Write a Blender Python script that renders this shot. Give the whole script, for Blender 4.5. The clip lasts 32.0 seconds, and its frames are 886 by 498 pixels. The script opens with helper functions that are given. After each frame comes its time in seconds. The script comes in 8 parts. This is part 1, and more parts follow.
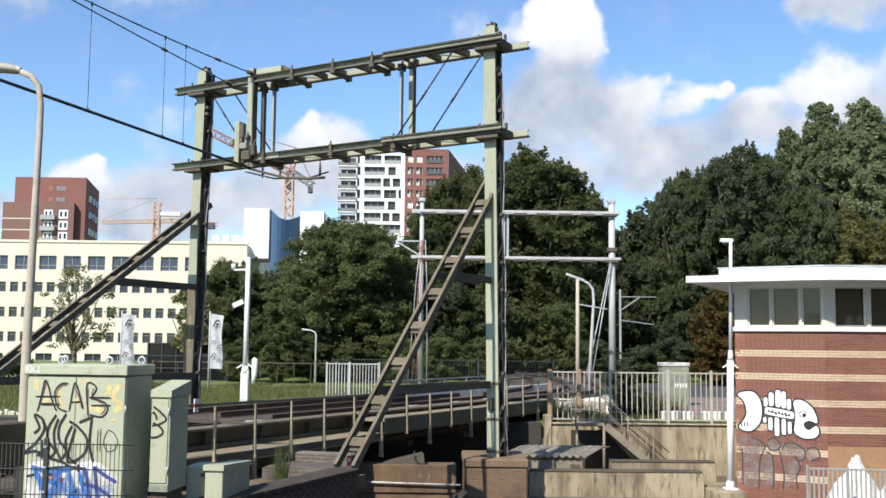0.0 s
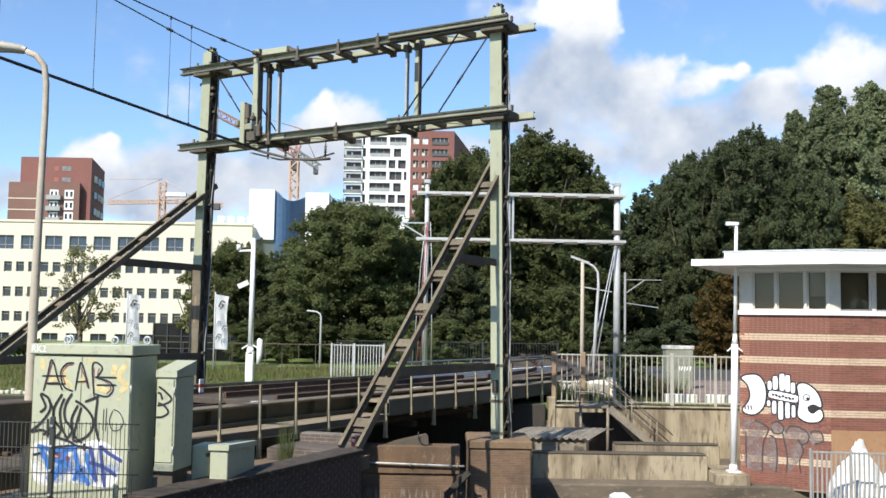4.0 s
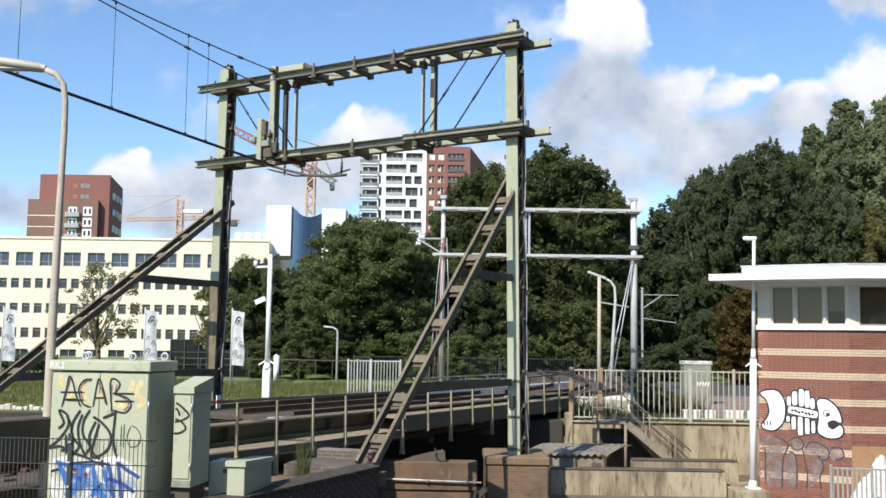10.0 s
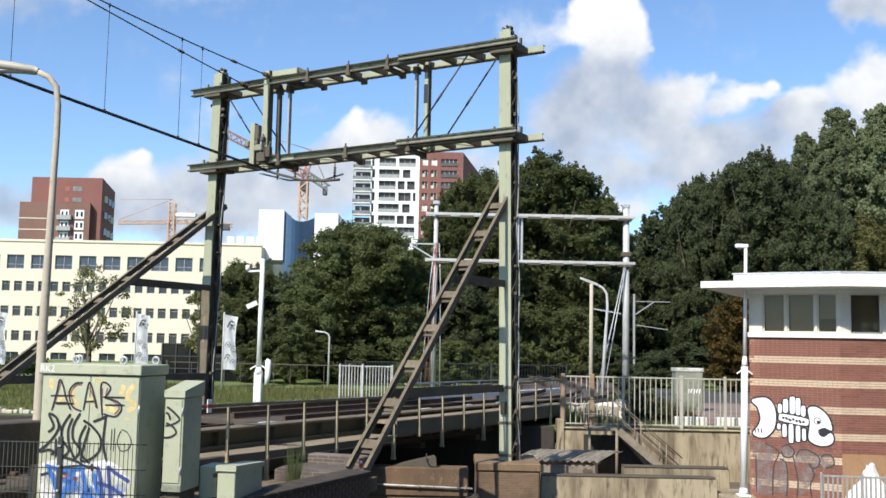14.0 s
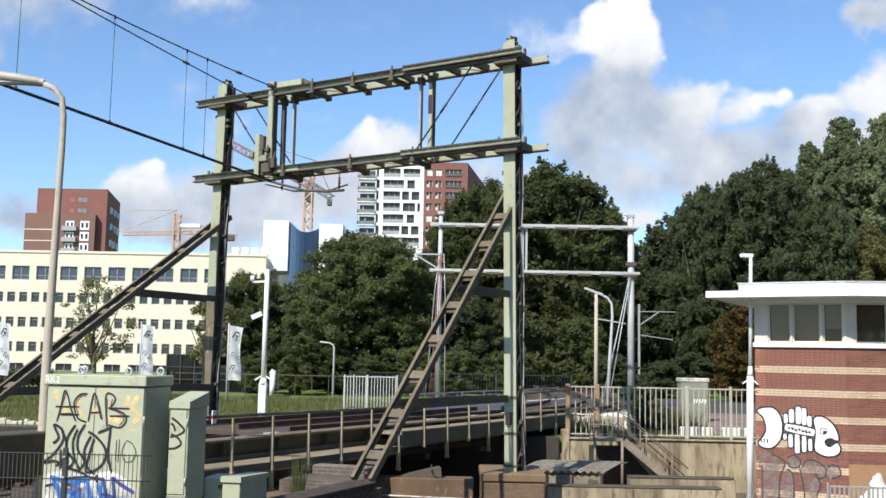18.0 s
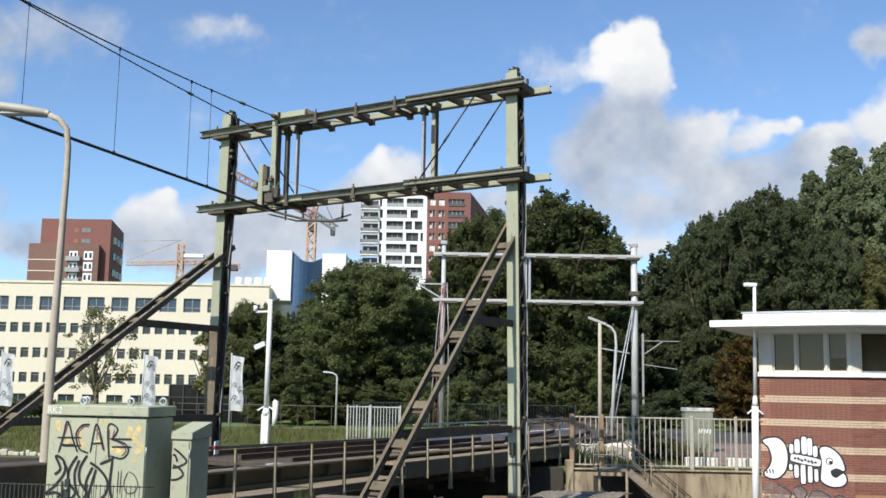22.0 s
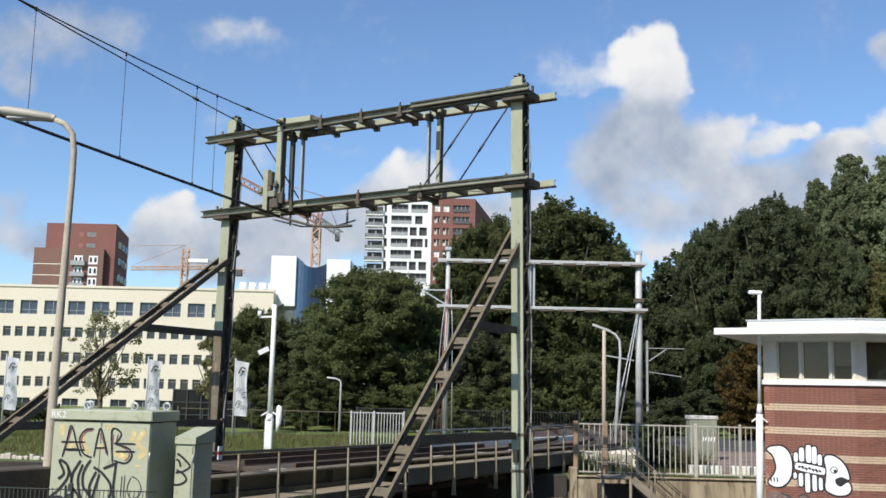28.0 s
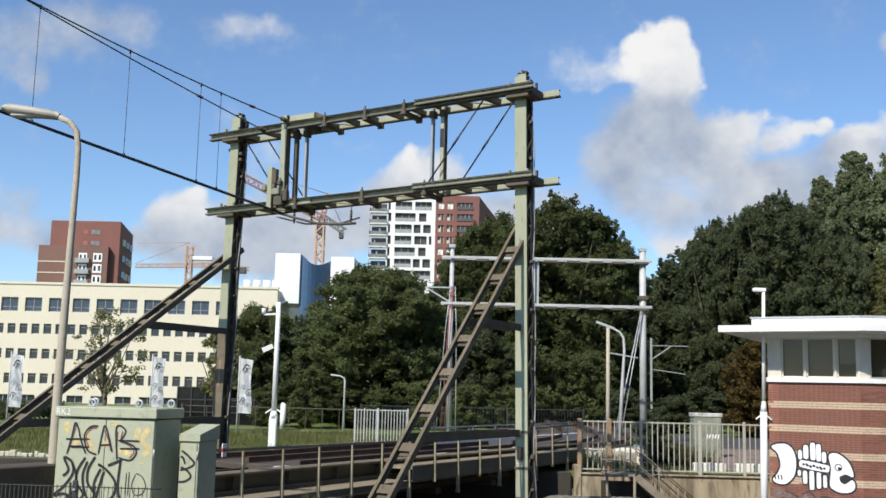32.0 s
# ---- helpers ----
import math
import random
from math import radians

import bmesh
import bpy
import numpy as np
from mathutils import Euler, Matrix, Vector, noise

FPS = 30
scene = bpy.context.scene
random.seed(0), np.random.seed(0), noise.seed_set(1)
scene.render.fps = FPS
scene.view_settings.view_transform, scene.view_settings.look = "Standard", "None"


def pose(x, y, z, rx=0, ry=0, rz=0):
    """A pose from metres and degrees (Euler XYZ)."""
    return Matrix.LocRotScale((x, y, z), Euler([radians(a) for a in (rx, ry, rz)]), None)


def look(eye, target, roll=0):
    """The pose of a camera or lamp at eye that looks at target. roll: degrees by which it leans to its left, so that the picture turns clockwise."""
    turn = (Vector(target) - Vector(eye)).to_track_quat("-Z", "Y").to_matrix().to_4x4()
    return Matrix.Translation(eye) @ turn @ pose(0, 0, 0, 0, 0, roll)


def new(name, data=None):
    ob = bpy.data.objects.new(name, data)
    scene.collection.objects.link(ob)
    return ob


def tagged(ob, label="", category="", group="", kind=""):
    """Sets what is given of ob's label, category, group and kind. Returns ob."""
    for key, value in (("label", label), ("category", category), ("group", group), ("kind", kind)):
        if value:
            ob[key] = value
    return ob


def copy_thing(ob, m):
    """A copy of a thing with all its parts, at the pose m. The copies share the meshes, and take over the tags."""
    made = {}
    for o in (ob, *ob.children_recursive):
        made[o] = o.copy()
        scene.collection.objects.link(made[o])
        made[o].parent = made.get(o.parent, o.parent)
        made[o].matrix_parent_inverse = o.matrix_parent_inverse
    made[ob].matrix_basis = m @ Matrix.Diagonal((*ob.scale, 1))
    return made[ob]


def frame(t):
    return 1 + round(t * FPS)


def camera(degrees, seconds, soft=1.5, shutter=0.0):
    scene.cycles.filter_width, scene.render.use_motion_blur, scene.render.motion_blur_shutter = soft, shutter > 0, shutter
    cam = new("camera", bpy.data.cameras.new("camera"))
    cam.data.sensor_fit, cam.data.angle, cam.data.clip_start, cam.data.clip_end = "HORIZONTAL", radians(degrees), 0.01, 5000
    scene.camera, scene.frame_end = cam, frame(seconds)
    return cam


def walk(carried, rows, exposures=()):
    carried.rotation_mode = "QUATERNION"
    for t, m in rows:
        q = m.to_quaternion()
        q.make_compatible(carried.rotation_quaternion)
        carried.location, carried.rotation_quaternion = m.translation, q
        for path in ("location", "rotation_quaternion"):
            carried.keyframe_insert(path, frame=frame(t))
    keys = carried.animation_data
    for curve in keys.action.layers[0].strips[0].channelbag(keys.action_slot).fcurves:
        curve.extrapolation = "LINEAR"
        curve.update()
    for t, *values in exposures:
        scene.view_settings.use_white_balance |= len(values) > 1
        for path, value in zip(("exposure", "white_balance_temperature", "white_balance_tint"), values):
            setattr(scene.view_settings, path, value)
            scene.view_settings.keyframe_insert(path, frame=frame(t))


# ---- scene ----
EYE = Vector((0.0, 0.0, 2.2))
TRACK = 29.0  # degrees by which the railway runs to the right of the view


def aim(turn, lift, lean):
    """Camera pose at the fixed stand: turn to the left, lift above level and lean, in degrees."""
    t, p = radians(turn), radians(lift)
    way = Vector((-math.sin(t) * math.cos(p), math.cos(t) * math.cos(p), math.sin(p)))
    return look(EYE, EYE + way, lean)


cam = camera(47.07, 32.0, soft=1.55)
walk(cam, [
    (0, aim(-0.633, 5.354, 0.601)),
    (0.5, aim(-0.602, 5.213, 0.643)),
    (1, aim(-0.469, 5.118, 0.643)),
    (1.5, aim(-0.367, 5.064, 0.694)),
    (2, aim(-0.322, 4.962, 0.721)),
    (2.5, aim(-0.353, 4.839, 0.832)),
    (3, aim(-0.428, 4.689, 0.907)),
    (3.5, aim(-0.420, 4.538, 0.928)),
    (5.5, aim(-0.051, 3.865, 0.738)),
    (6, aim(0.000, 3.877, 0.745)),
    (6.5, aim(0.122, 4.049, 0.832)),
    (7, aim(0.283, 4.210, 0.874)),
    (7.5, aim(0.378, 4.406, 0.910)),
    (8, aim(0.506, 4.561, 0.920)),
    (8.5, aim(0.569, 4.665, 0.888)),
    (9, aim(0.596, 4.802, 0.863)),
    (9.5, aim(0.583, 5.016, 0.819)),
    (10, aim(0.573, 5.199, 0.810)),
    (10.5, aim(0.559, 5.271, 0.830)),
    (11, aim(0.552, 5.366, 0.814)),
    (11.5, aim(0.597, 5.384, 0.917)),
    (12, aim(0.586, 5.334, 1.028)),
    (12.5, aim(0.493, 5.366, 1.153)),
    (13, aim(0.390, 5.382, 1.148)),
    (13.5, aim(0.225, 5.478, 1.177)),
    (14, aim(0.156, 5.513, 1.151)),
    (14.5, aim(0.088, 5.484, 1.144)),
    (16.5, aim(0.299, 5.695, 1.139)),
    (17, aim(0.294, 5.883, 1.101)),
    (17.5, aim(0.342, 6.038, 1.087)),
    (18, aim(0.426, 6.089, 1.065)),
    (18.5, aim(0.509, 6.159, 1.172)),
    (19, aim(0.625, 6.385, 1.157)),
    (19.5, aim(0.666, 6.604, 1.087)),
    (20, aim(0.674, 6.874, 1.024)),
    (20.5, aim(0.624, 7.208, 0.948)),
    (21, aim(0.566, 7.489, 0.934)),
    (21.5, aim(0.579, 7.653, 1.006)),
    (22, aim(0.633, 7.751, 0.995)),
    (22.5, aim(0.739, 7.816, 1.163)),
    (23, aim(0.787, 7.904, 1.289)),
    (23.5, aim(0.835, 8.024, 1.366)),
    (24, aim(0.746, 8.180, 1.555)),
    (24.5, aim(0.791, 8.304, 1.419)),
    (25, aim(0.836, 8.336, 1.298)),
    (25.5, aim(0.886, 8.328, 1.279)),
    (27.5, aim(0.866, 8.134, 1.348)),
    (28, aim(0.892, 8.094, 1.301)),
    (28.5, aim(1.001, 8.027, 1.370)),
    (29, aim(1.060, 7.939, 1.345)),
    (29.5, aim(1.102, 7.794, 1.307)),
    (30, aim(1.069, 7.755, 1.291)),
    (30.5, aim(0.987, 7.784, 1.198)),
    (31, aim(1.032, 7.811, 1.133)),
    (31.5, aim(1.070, 7.809, 1.268)),
    (32, aim(1.111, 7.943, 1.321)),
], exposures=[(0, 0.34), (3, 0.36), (6, 0.41), (9, 0.38), (12, 0.30), (18, 0.29), (24, 0.07), (32, 0.03)])

# ---- light ----
SUN_AZ, SUN_EL = radians(-149), radians(43)  # azimuth from +Y towards +X
world = bpy.data.worlds.new("sky")
scene.world = world
world.use_nodes = True
wn = world.node_tree
sky = wn.nodes.new("ShaderNodeTexSky")
sky.sky_type = "NISHITA"
sky.sun_disc = False
sky.sun_elevation, sky.sun_rotation = SUN_EL, SUN_AZ
sky.air_density, sky.dust_density, sky.ozone_density = 1.0, 0.2, 6.0
wn.links.new(sky.outputs[0], wn.nodes["Background"].inputs[0])
wn.nodes["Background"].inputs[1].default_value = 0.150
sun_way = Vector((math.sin(SUN_AZ) * math.cos(SUN_EL), math.cos(SUN_AZ) * math.cos(SUN_EL), math.sin(SUN_EL)))
sun = new("sun", bpy.data.lights.new("sun", "SUN"))
sun.data.energy, sun.data.angle, sun.data.color = 5.0, radians(0.5), (1.0, 0.945, 0.86)
sun.matrix_world = look(sun_way * 100, (0, 0, 0))

# ---- mesh helpers ----


def B(a, b, z=0.0, turn=0.0):
    """Pose in the railway's frame: a metres across (right), b metres along, z up."""
    c, s = math.cos(radians(TRACK)), math.sin(radians(TRACK))
    return pose(a * c + b * s, -a * s + b * c, z, 0, 0, -TRACK + turn)


def thing(name, m, label, category, group="", kind=""):
    ob = new(name)
    ob.empty_display_size = 0.2
    ob.matrix_basis = m
    return tagged(ob, label, category, group, kind)


def mesh_of(name, bm, material):
    me = bpy.data.meshes.new(name)
    bm.to_mesh(me)
    bm.free()
    me.materials.append(material)
    return me


def part(name, bm, material, parent, label=""):
    ob = new(name, mesh_of(name, bm, material))
    ob.parent = parent
    if label:
        ob["label"] = label
    return ob


def solid(name, bm, material, m, label, category="", group="", kind=""):
    ob = new(name, mesh_of(name, bm, material))
    ob.matrix_basis = m
    return tagged(ob, label, category, group, kind)


def piece(name, me, parent, m, label=""):
    ob = new(name, me)
    ob.parent = parent
    ob.matrix_basis = m
    if label:
        ob["label"] = label
    return ob


CUBE = [(-1, -1, -1), (1, -1, -1), (1, 1, -1), (-1, 1, -1), (-1, -1, 1), (1, -1, 1), (1, 1, 1), (-1, 1, 1)]
CUBE_F = [(3, 2, 1, 0), (4, 5, 6, 7), (0, 1, 5, 4), (1, 2, 6, 5), (2, 3, 7, 6), (3, 0, 4, 7)]


def box(bm, x0, x1, y0, y1, z0, z1, bevel=0.0, m=None):
    """A box, with bevelled edges where bevel is given."""
    vs = [bm.verts.new(((x0 + x1) / 2 + x * (x1 - x0) / 2, (y0 + y1) / 2 + y * (y1 - y0) / 2, (z0 + z1) / 2 + z * (z1 - z0) / 2)) for x, y, z in CUBE]
    fs = [bm.faces.new([vs[i] for i in f]) for f in CUBE_F]
    if bevel:
        r = bmesh.ops.bevel(bm, geom=list({e for f in fs for e in f.edges}), offset=bevel, segments=1, affect="EDGES", profile=0.5)
        vs = list({v for f in r["faces"] for v in f.verts} | {v for v in vs if v.is_valid})
    if m is not None:
        bmesh.ops.transform(bm, matrix=m, verts=vs)
    return bm


def bar(bm, p, q, w, h, up=(0, 0, 1)):
    """A rectangular bar from p to q; w across, h in the direction of up."""
    p, q = Vector(p), Vector(q)
    d = (q - p).normalized()
    s = d.cross(Vector(up))
    s = s.normalized() if s.length > 1e-4 else Vector((1, 0, 0))
    u = s.cross(d)
    vs = [bm.verts.new(e + s * (i * w / 2) + u * (j * h / 2)) for e in (p, q) for i, j in ((-1, -1), (1, -1), (1, 1), (-1, 1))]
    for f in ((3, 2, 1, 0), (4, 5, 6, 7), (0, 1, 5, 4), (1, 2, 6, 5), (2, 3, 7, 6), (3, 0, 4, 7)):
        bm.faces.new([vs[i] for i in f])
    return bm


def channel(bm, p, q, w, h, t, up, out):
    """A C-section from p to q: web of height h along up, flanges of width w towards out, thickness t."""
    p, q, up, out = Vector(p), Vector(q), Vector(up).normalized(), Vector(out).normalized()
    k = h / 2
    profile = ((0, -k), (w, -k), (w, t - k), (t, t - k), (t, k - t), (w, k - t), (w, k), (0, k))
    ends = [[bm.verts.new(e + out * x + up * z) for x, z in profile] for e in (p, q)]
    for i in range(8):
        j = (i + 1) % 8
        bm.faces.new((ends[0][i], ends[0][j], ends[1][j], ends[1][i]))
    for e in ends:
        for f in ((0, 1, 2, 3), (0, 3, 4, 7), (4, 5, 6, 7)):
            bm.faces.new([e[i] for i in f])
    bmesh.ops.recalc_face_normals(bm, faces=bm.faces[:])
    return bm


def rod(bm, p, q, r, n=8, r2=None, cap=True):
    """A round bar from p to q, tapering from r to r2."""
    p, q = Vector(p), Vector(q)
    r2 = r if r2 is None else r2
    d = (q - p).normalized()
    s = d.orthogonal().normalized()
    u = d.cross(s)
    rings = []
    for e, k in ((p, r), (q, r2)):
        rings.append([bm.verts.new(e + (s * math.cos(2 * math.pi * i / n) + u * math.sin(2 * math.pi * i / n)) * k) for i in range(n)])
    for i in range(n):
        f = bm.faces.new((rings[0][i], rings[0][(i + 1) % n], rings[1][(i + 1) % n], rings[1][i]))
        f.smooth = True
    if cap:
        bm.faces.new(rings[0][::-1])
        bm.faces.new(rings[1])
    return bm


def tube(bm, pts, r, n=8):
    """A bent round tube through the points."""
    pts = [Vector(p) for p in pts]
    rings = []
    for i, p in enumerate(pts):
        d = (pts[min(i + 1, len(pts) - 1)] - pts[max(i - 1, 0)]).normalized()
        s = d.cross(Vector((0.31, 0.92, 0.23))).normalized()
        u = d.cross(s)
        k = r[i] if isinstance(r, (list, tuple)) else r
        rings.append([bm.verts.new(p + (s * math.cos(2 * math.pi * j / n) + u * math.sin(2 * math.pi * j / n)) * k) for j in range(n)])
    for a, b in zip(rings, rings[1:]):
        for j in range(n):
            f = bm.faces.new((a[j], a[(j + 1) % n], b[(j + 1) % n], b[j]))
            f.smooth = True
    bm.faces.new(rings[0][::-1])
    bm.faces.new(rings[-1])
    return bm


def prism(bm, outline, z0, z1, m=None):
    """An upright prism over an outline of (x, y) points, counter-clockwise."""
    lo = [bm.verts.new((x, y, z0)) for x, y in outline]
    hi = [bm.verts.new((x, y, z1)) for x, y in outline]
    n = len(outline)
    bm.faces.new(lo[::-1])
    bm.faces.new(hi)
    for i in range(n):
        bm.faces.new((lo[i], lo[(i + 1) % n], hi[(i + 1) % n], hi[i]))
    if m is not None:
        bmesh.ops.transform(bm, matrix=m, verts=lo + hi)
    return bm


def bm_new():
    return bmesh.new()


# ---- materials ----


def nodes_of(name):
    m = bpy.data.materials.new(name)
    m.use_nodes = True
    nt = m.node_tree
    return m, nt, nt.nodes["Principled BSDF"]


def rgb(c):
    return (c[0], c[1], c[2], 1.0)


def mixed(nt, a, b, fac):
    """Mix two colours (values or sockets) by a factor socket or value."""
    mx = nt.nodes.new("ShaderNodeMix")
    mx.data_type = "RGBA"
    for k, v in ((0, fac), (6, a), (7, b)):
        if isinstance(v, bpy.types.NodeSocket):
            nt.links.new(v, mx.inputs[k])
        else:
            mx.inputs[k].default_value = v if k == 0 else rgb(v)
    return mx.outputs[2]


def noise_of(nt, scale, detail=4.0, lo=0.35, hi=0.65, stretch=None, rough=0.6, space="Object"):
    co = nt.nodes.new("ShaderNodeTexCoord")
    mp = nt.nodes.new("ShaderNodeMapping")
    if stretch:
        mp.inputs["Scale"].default_value = stretch
    nz = nt.nodes.new("ShaderNodeTexNoise")
    nz.inputs["Scale"].default_value = scale
    nz.inputs["Detail"].default_value = detail
    nz.inputs["Roughness"].default_value = rough
    rp = nt.nodes.new("ShaderNodeMapRange")
    rp.inputs[1].default_value, rp.inputs[2].default_value = lo, hi
    nt.links.new(co.outputs[space], mp.inputs[0])
    nt.links.new(mp.outputs[0], nz.inputs["Vector"])
    nt.links.new(nz.outputs["Fac"], rp.inputs[0])
    return rp.outputs[0], nz.outputs["Fac"]


def worn(name, base, second, third=None, scale=1.5, fine=22.0, rough=0.75, metal=0.0, bump=0.25, lo=0.4, hi=0.68, lo2=0.55, hi2=0.75, stretch=None, island=0.0):
    """A surface with large patches of a second colour, fine grain of a third, and relief."""
    m, nt, p = nodes_of(name)
    f1, _ = noise_of(nt, scale, 5.0, lo, hi, stretch)
    f2, raw = noise_of(nt, fine, 6.0, lo2, hi2, stretch)
    c = mixed(nt, mixed(nt, base, second, f1), third or second, f2)
    if island:
        g = nt.nodes.new("ShaderNodeNewGeometry")
        hsv = nt.nodes.new("ShaderNodeHueSaturation")
        mr = nt.nodes.new("ShaderNodeMapRange")
        mr.inputs[3].default_value, mr.inputs[4].default_value = 1.0 - island, 1.0 + island
        nt.links.new(g.outputs["Random Per Island"], mr.inputs[0])
        nt.links.new(mr.outputs[0], hsv.inputs["Value"])
        nt.links.new(c, hsv.inputs["Color"])
        c = hsv.outputs[0]
    nt.links.new(c, p.inputs["Base Color"])
    p.inputs["Roughness"].default_value = rough
    p.inputs["Metallic"].default_value = metal
    bp = nt.nodes.new("ShaderNodeBump")
    bp.inputs["Strength"].default_value = bump
    bp.inputs["Distance"].default_value = 0.02
    nt.links.new(raw, bp.inputs["Height"])
    nt.links.new(bp.outputs[0], p.inputs["Normal"])
    return m


def glassy(name, tint, rough=0.06):
    """Dark window glass of a closed building: a glossy dark pane."""
    m, nt, p = nodes_of(name)
    f1, _ = noise_of(nt, 0.6, 2.0, 0.3, 0.7)
    nt.links.new(mixed(nt, tint, [k * 0.5 for k in tint], f1), p.inputs["Base Color"])
    p.inputs["Roughness"].default_value = rough
    p.inputs["IOR"].default_value = 1.5
    return m


def bricks(name, a, b, mortar, length=0.21, course=0.055, joint=0.008, stain=None, bump=0.5, streak=None, bloom_top=None):
    """Brickwork in the plane of local x and z."""
    m, nt, p = nodes_of(name)
    co = nt.nodes.new("ShaderNodeTexCoord")
    sp = nt.nodes.new("ShaderNodeSeparateXYZ")
    cb = nt.nodes.new("ShaderNodeCombineXYZ")
    ad = nt.nodes.new("ShaderNodeMath")
    ad.operation = "ADD"
    nt.links.new(co.outputs["Object"], sp.inputs[0])
    nt.links.new(sp.outputs[0], ad.inputs[0])
    nt.links.new(sp.outputs[1], ad.inputs[1])
    nt.links.new(ad.outputs[0], cb.inputs[0])
    nt.links.new(sp.outputs[2], cb.inputs[1])
    br = nt.nodes.new("ShaderNodeTexBrick")
    br.inputs["Scale"].default_value = 1.0
    br.inputs["Color1"].default_value, br.inputs["Color2"].default_value, br.inputs["Mortar"].default_value = rgb(a), rgb(b), rgb(mortar)
    br.inputs["Mortar Size"].default_value = joint
    br.inputs["Mortar Smooth"].default_value = 0.2
    br.inputs["Brick Width"].default_value = length
    br.inputs["Row Height"].default_value = course
    nt.links.new(cb.outputs[0], br.inputs["Vector"])
    f1, _ = noise_of(nt, 1.1, 5.0, 0.45, 0.75)
    f2, raw = noise_of(nt, 30.0, 4.0, 0.5, 0.8)
    c = mixed(nt, br.outputs["Color"], stain or [k * 0.55 for k in a], f1)
    c = mixed(nt, c, [k * 0.7 for k in b], f2)
    if streak:
        # lime bloom that has run down the wall from a wet line
        f3, _ = noise_of(nt, 4.6, 7.0, 0.52, 0.64, (3.4, 3.4, 0.42))
        wet = nt.nodes.new("ShaderNodeMapRange")
        wet.inputs[1].default_value, wet.inputs[2].default_value = bloom_top, bloom_top - 0.35
        nt.links.new(sp.outputs[2], wet.inputs[0])
        mu = nt.nodes.new("ShaderNodeMath")
        mu.operation = "MULTIPLY"
        nt.links.new(f3, mu.inputs[0])
        nt.links.new(wet.outputs[0], mu.inputs[1])
        c = mixed(nt, c, streak, mu.outputs[0])
    nt.links.new(c, p.inputs["Base Color"])
    p.inputs["Roughness"].default_value = 0.9
    bp = nt.nodes.new("ShaderNodeBump")
    bp.inputs["Strength"].default_value = bump
    bp.inputs["Distance"].default_value = 0.01
    bp.invert = True
    nt.links.new(br.outputs["Fac"], bp.inputs["Height"])
    nt.links.new(bp.outputs[0], p.inputs["Normal"])
    return m


def foliage(name, dark, light, dry=None):
    m, nt, p = nodes_of(name)
    g = nt.nodes.new("ShaderNodeNewGeometry")
    f1, _ = noise_of(nt, 0.35, 3.0, 0.35, 0.65)
    c = mixed(nt, dark, light, g.outputs["Random Per Island"])
    c = mixed(nt, c, dry or [k * 0.7 for k in light], f1)
    f2, _ = noise_of(nt, 0.9, 2.0, 0.3, 0.7)
    oi = nt.nodes.new("ShaderNodeObjectInfo")
    sm = nt.nodes.new("ShaderNodeMath")
    sm.operation = "MULTIPLY_ADD"
    sm.inputs[1].default_value = 0.55
    mo = nt.nodes.new("ShaderNodeMapRange")
    mo.inputs[3].default_value, mo.inputs[4].default_value = 0.60, 0.98
    nt.links.new(oi.outputs["Random"], mo.inputs[0])
    nt.links.new(f2, sm.inputs[0])
    nt.links.new(mo.outputs[0], sm.inputs[2])
    hsv = nt.nodes.new("ShaderNodeHueSaturation")
    nt.links.new(sm.outputs[0], hsv.inputs["Value"])
    nt.links.new(c, hsv.inputs["Color"])
    c = hsv.outputs[0]
    nt.links.new(c, p.inputs["Base Color"])
    p.inputs["Roughness"].default_value = 0.85
    p.inputs["Specular IOR Level"].default_value = 0.1
    tr = nt.nodes.new("ShaderNodeBsdfTranslucent")
    nt.links.new(c, tr.inputs[0])
    mx = nt.nodes.new("ShaderNodeMixShader")
    mx.inputs[0].default_value = 0.5
    nt.links.new(p.outputs[0], mx.inputs[1])
    nt.links.new(tr.outputs[0], mx.inputs[2])
    nt.links.new(mx.outputs[0], nt.nodes["Material Output"].inputs[0])
    return m


M = {}
M["green_steel"] = worn("painted_steel", (0.37, 0.385, 0.265), (0.30, 0.31, 0.21), (0.16, 0.135, 0.085), 1.2, 9.0, 0.55, 0.0, 0.1, stretch=(1, 1, 0.35), lo2=0.6, hi2=0.8)
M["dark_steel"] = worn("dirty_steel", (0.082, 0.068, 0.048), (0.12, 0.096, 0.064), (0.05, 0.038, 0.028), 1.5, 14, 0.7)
M["rust_steel"] = worn("rusty_steel", (0.130, 0.104, 0.066), (0.180, 0.148, 0.098), (0.060, 0.044, 0.030), 1.8, 12, 0.8)
M["galv"] = worn("galvanised_steel", (0.50, 0.52, 0.52), (0.40, 0.42, 0.42), (0.3, 0.31, 0.3), 1.5, 20, 0.45, 0.3, 0.08)
M["white_paint"] = worn("white_paint", (0.80, 0.80, 0.78), (0.72, 0.72, 0.69), (0.55, 0.54, 0.5), 1.0, 18, 0.5, 0, 0.06, 0.5, 0.8, 0.62, 0.85)
M["grey_paint"] = worn("grey_paint", (0.46, 0.44, 0.37), (0.40, 0.37, 0.30), (0.28, 0.25, 0.2), 1.2, 16, 0.55, 0, 0.06)
M["cabinet"] = worn("cabinet_green", (0.435, 0.45, 0.315), (0.38, 0.395, 0.275), (0.30, 0.31, 0.215), 0.8, 10, 0.6, 0, 0.06)
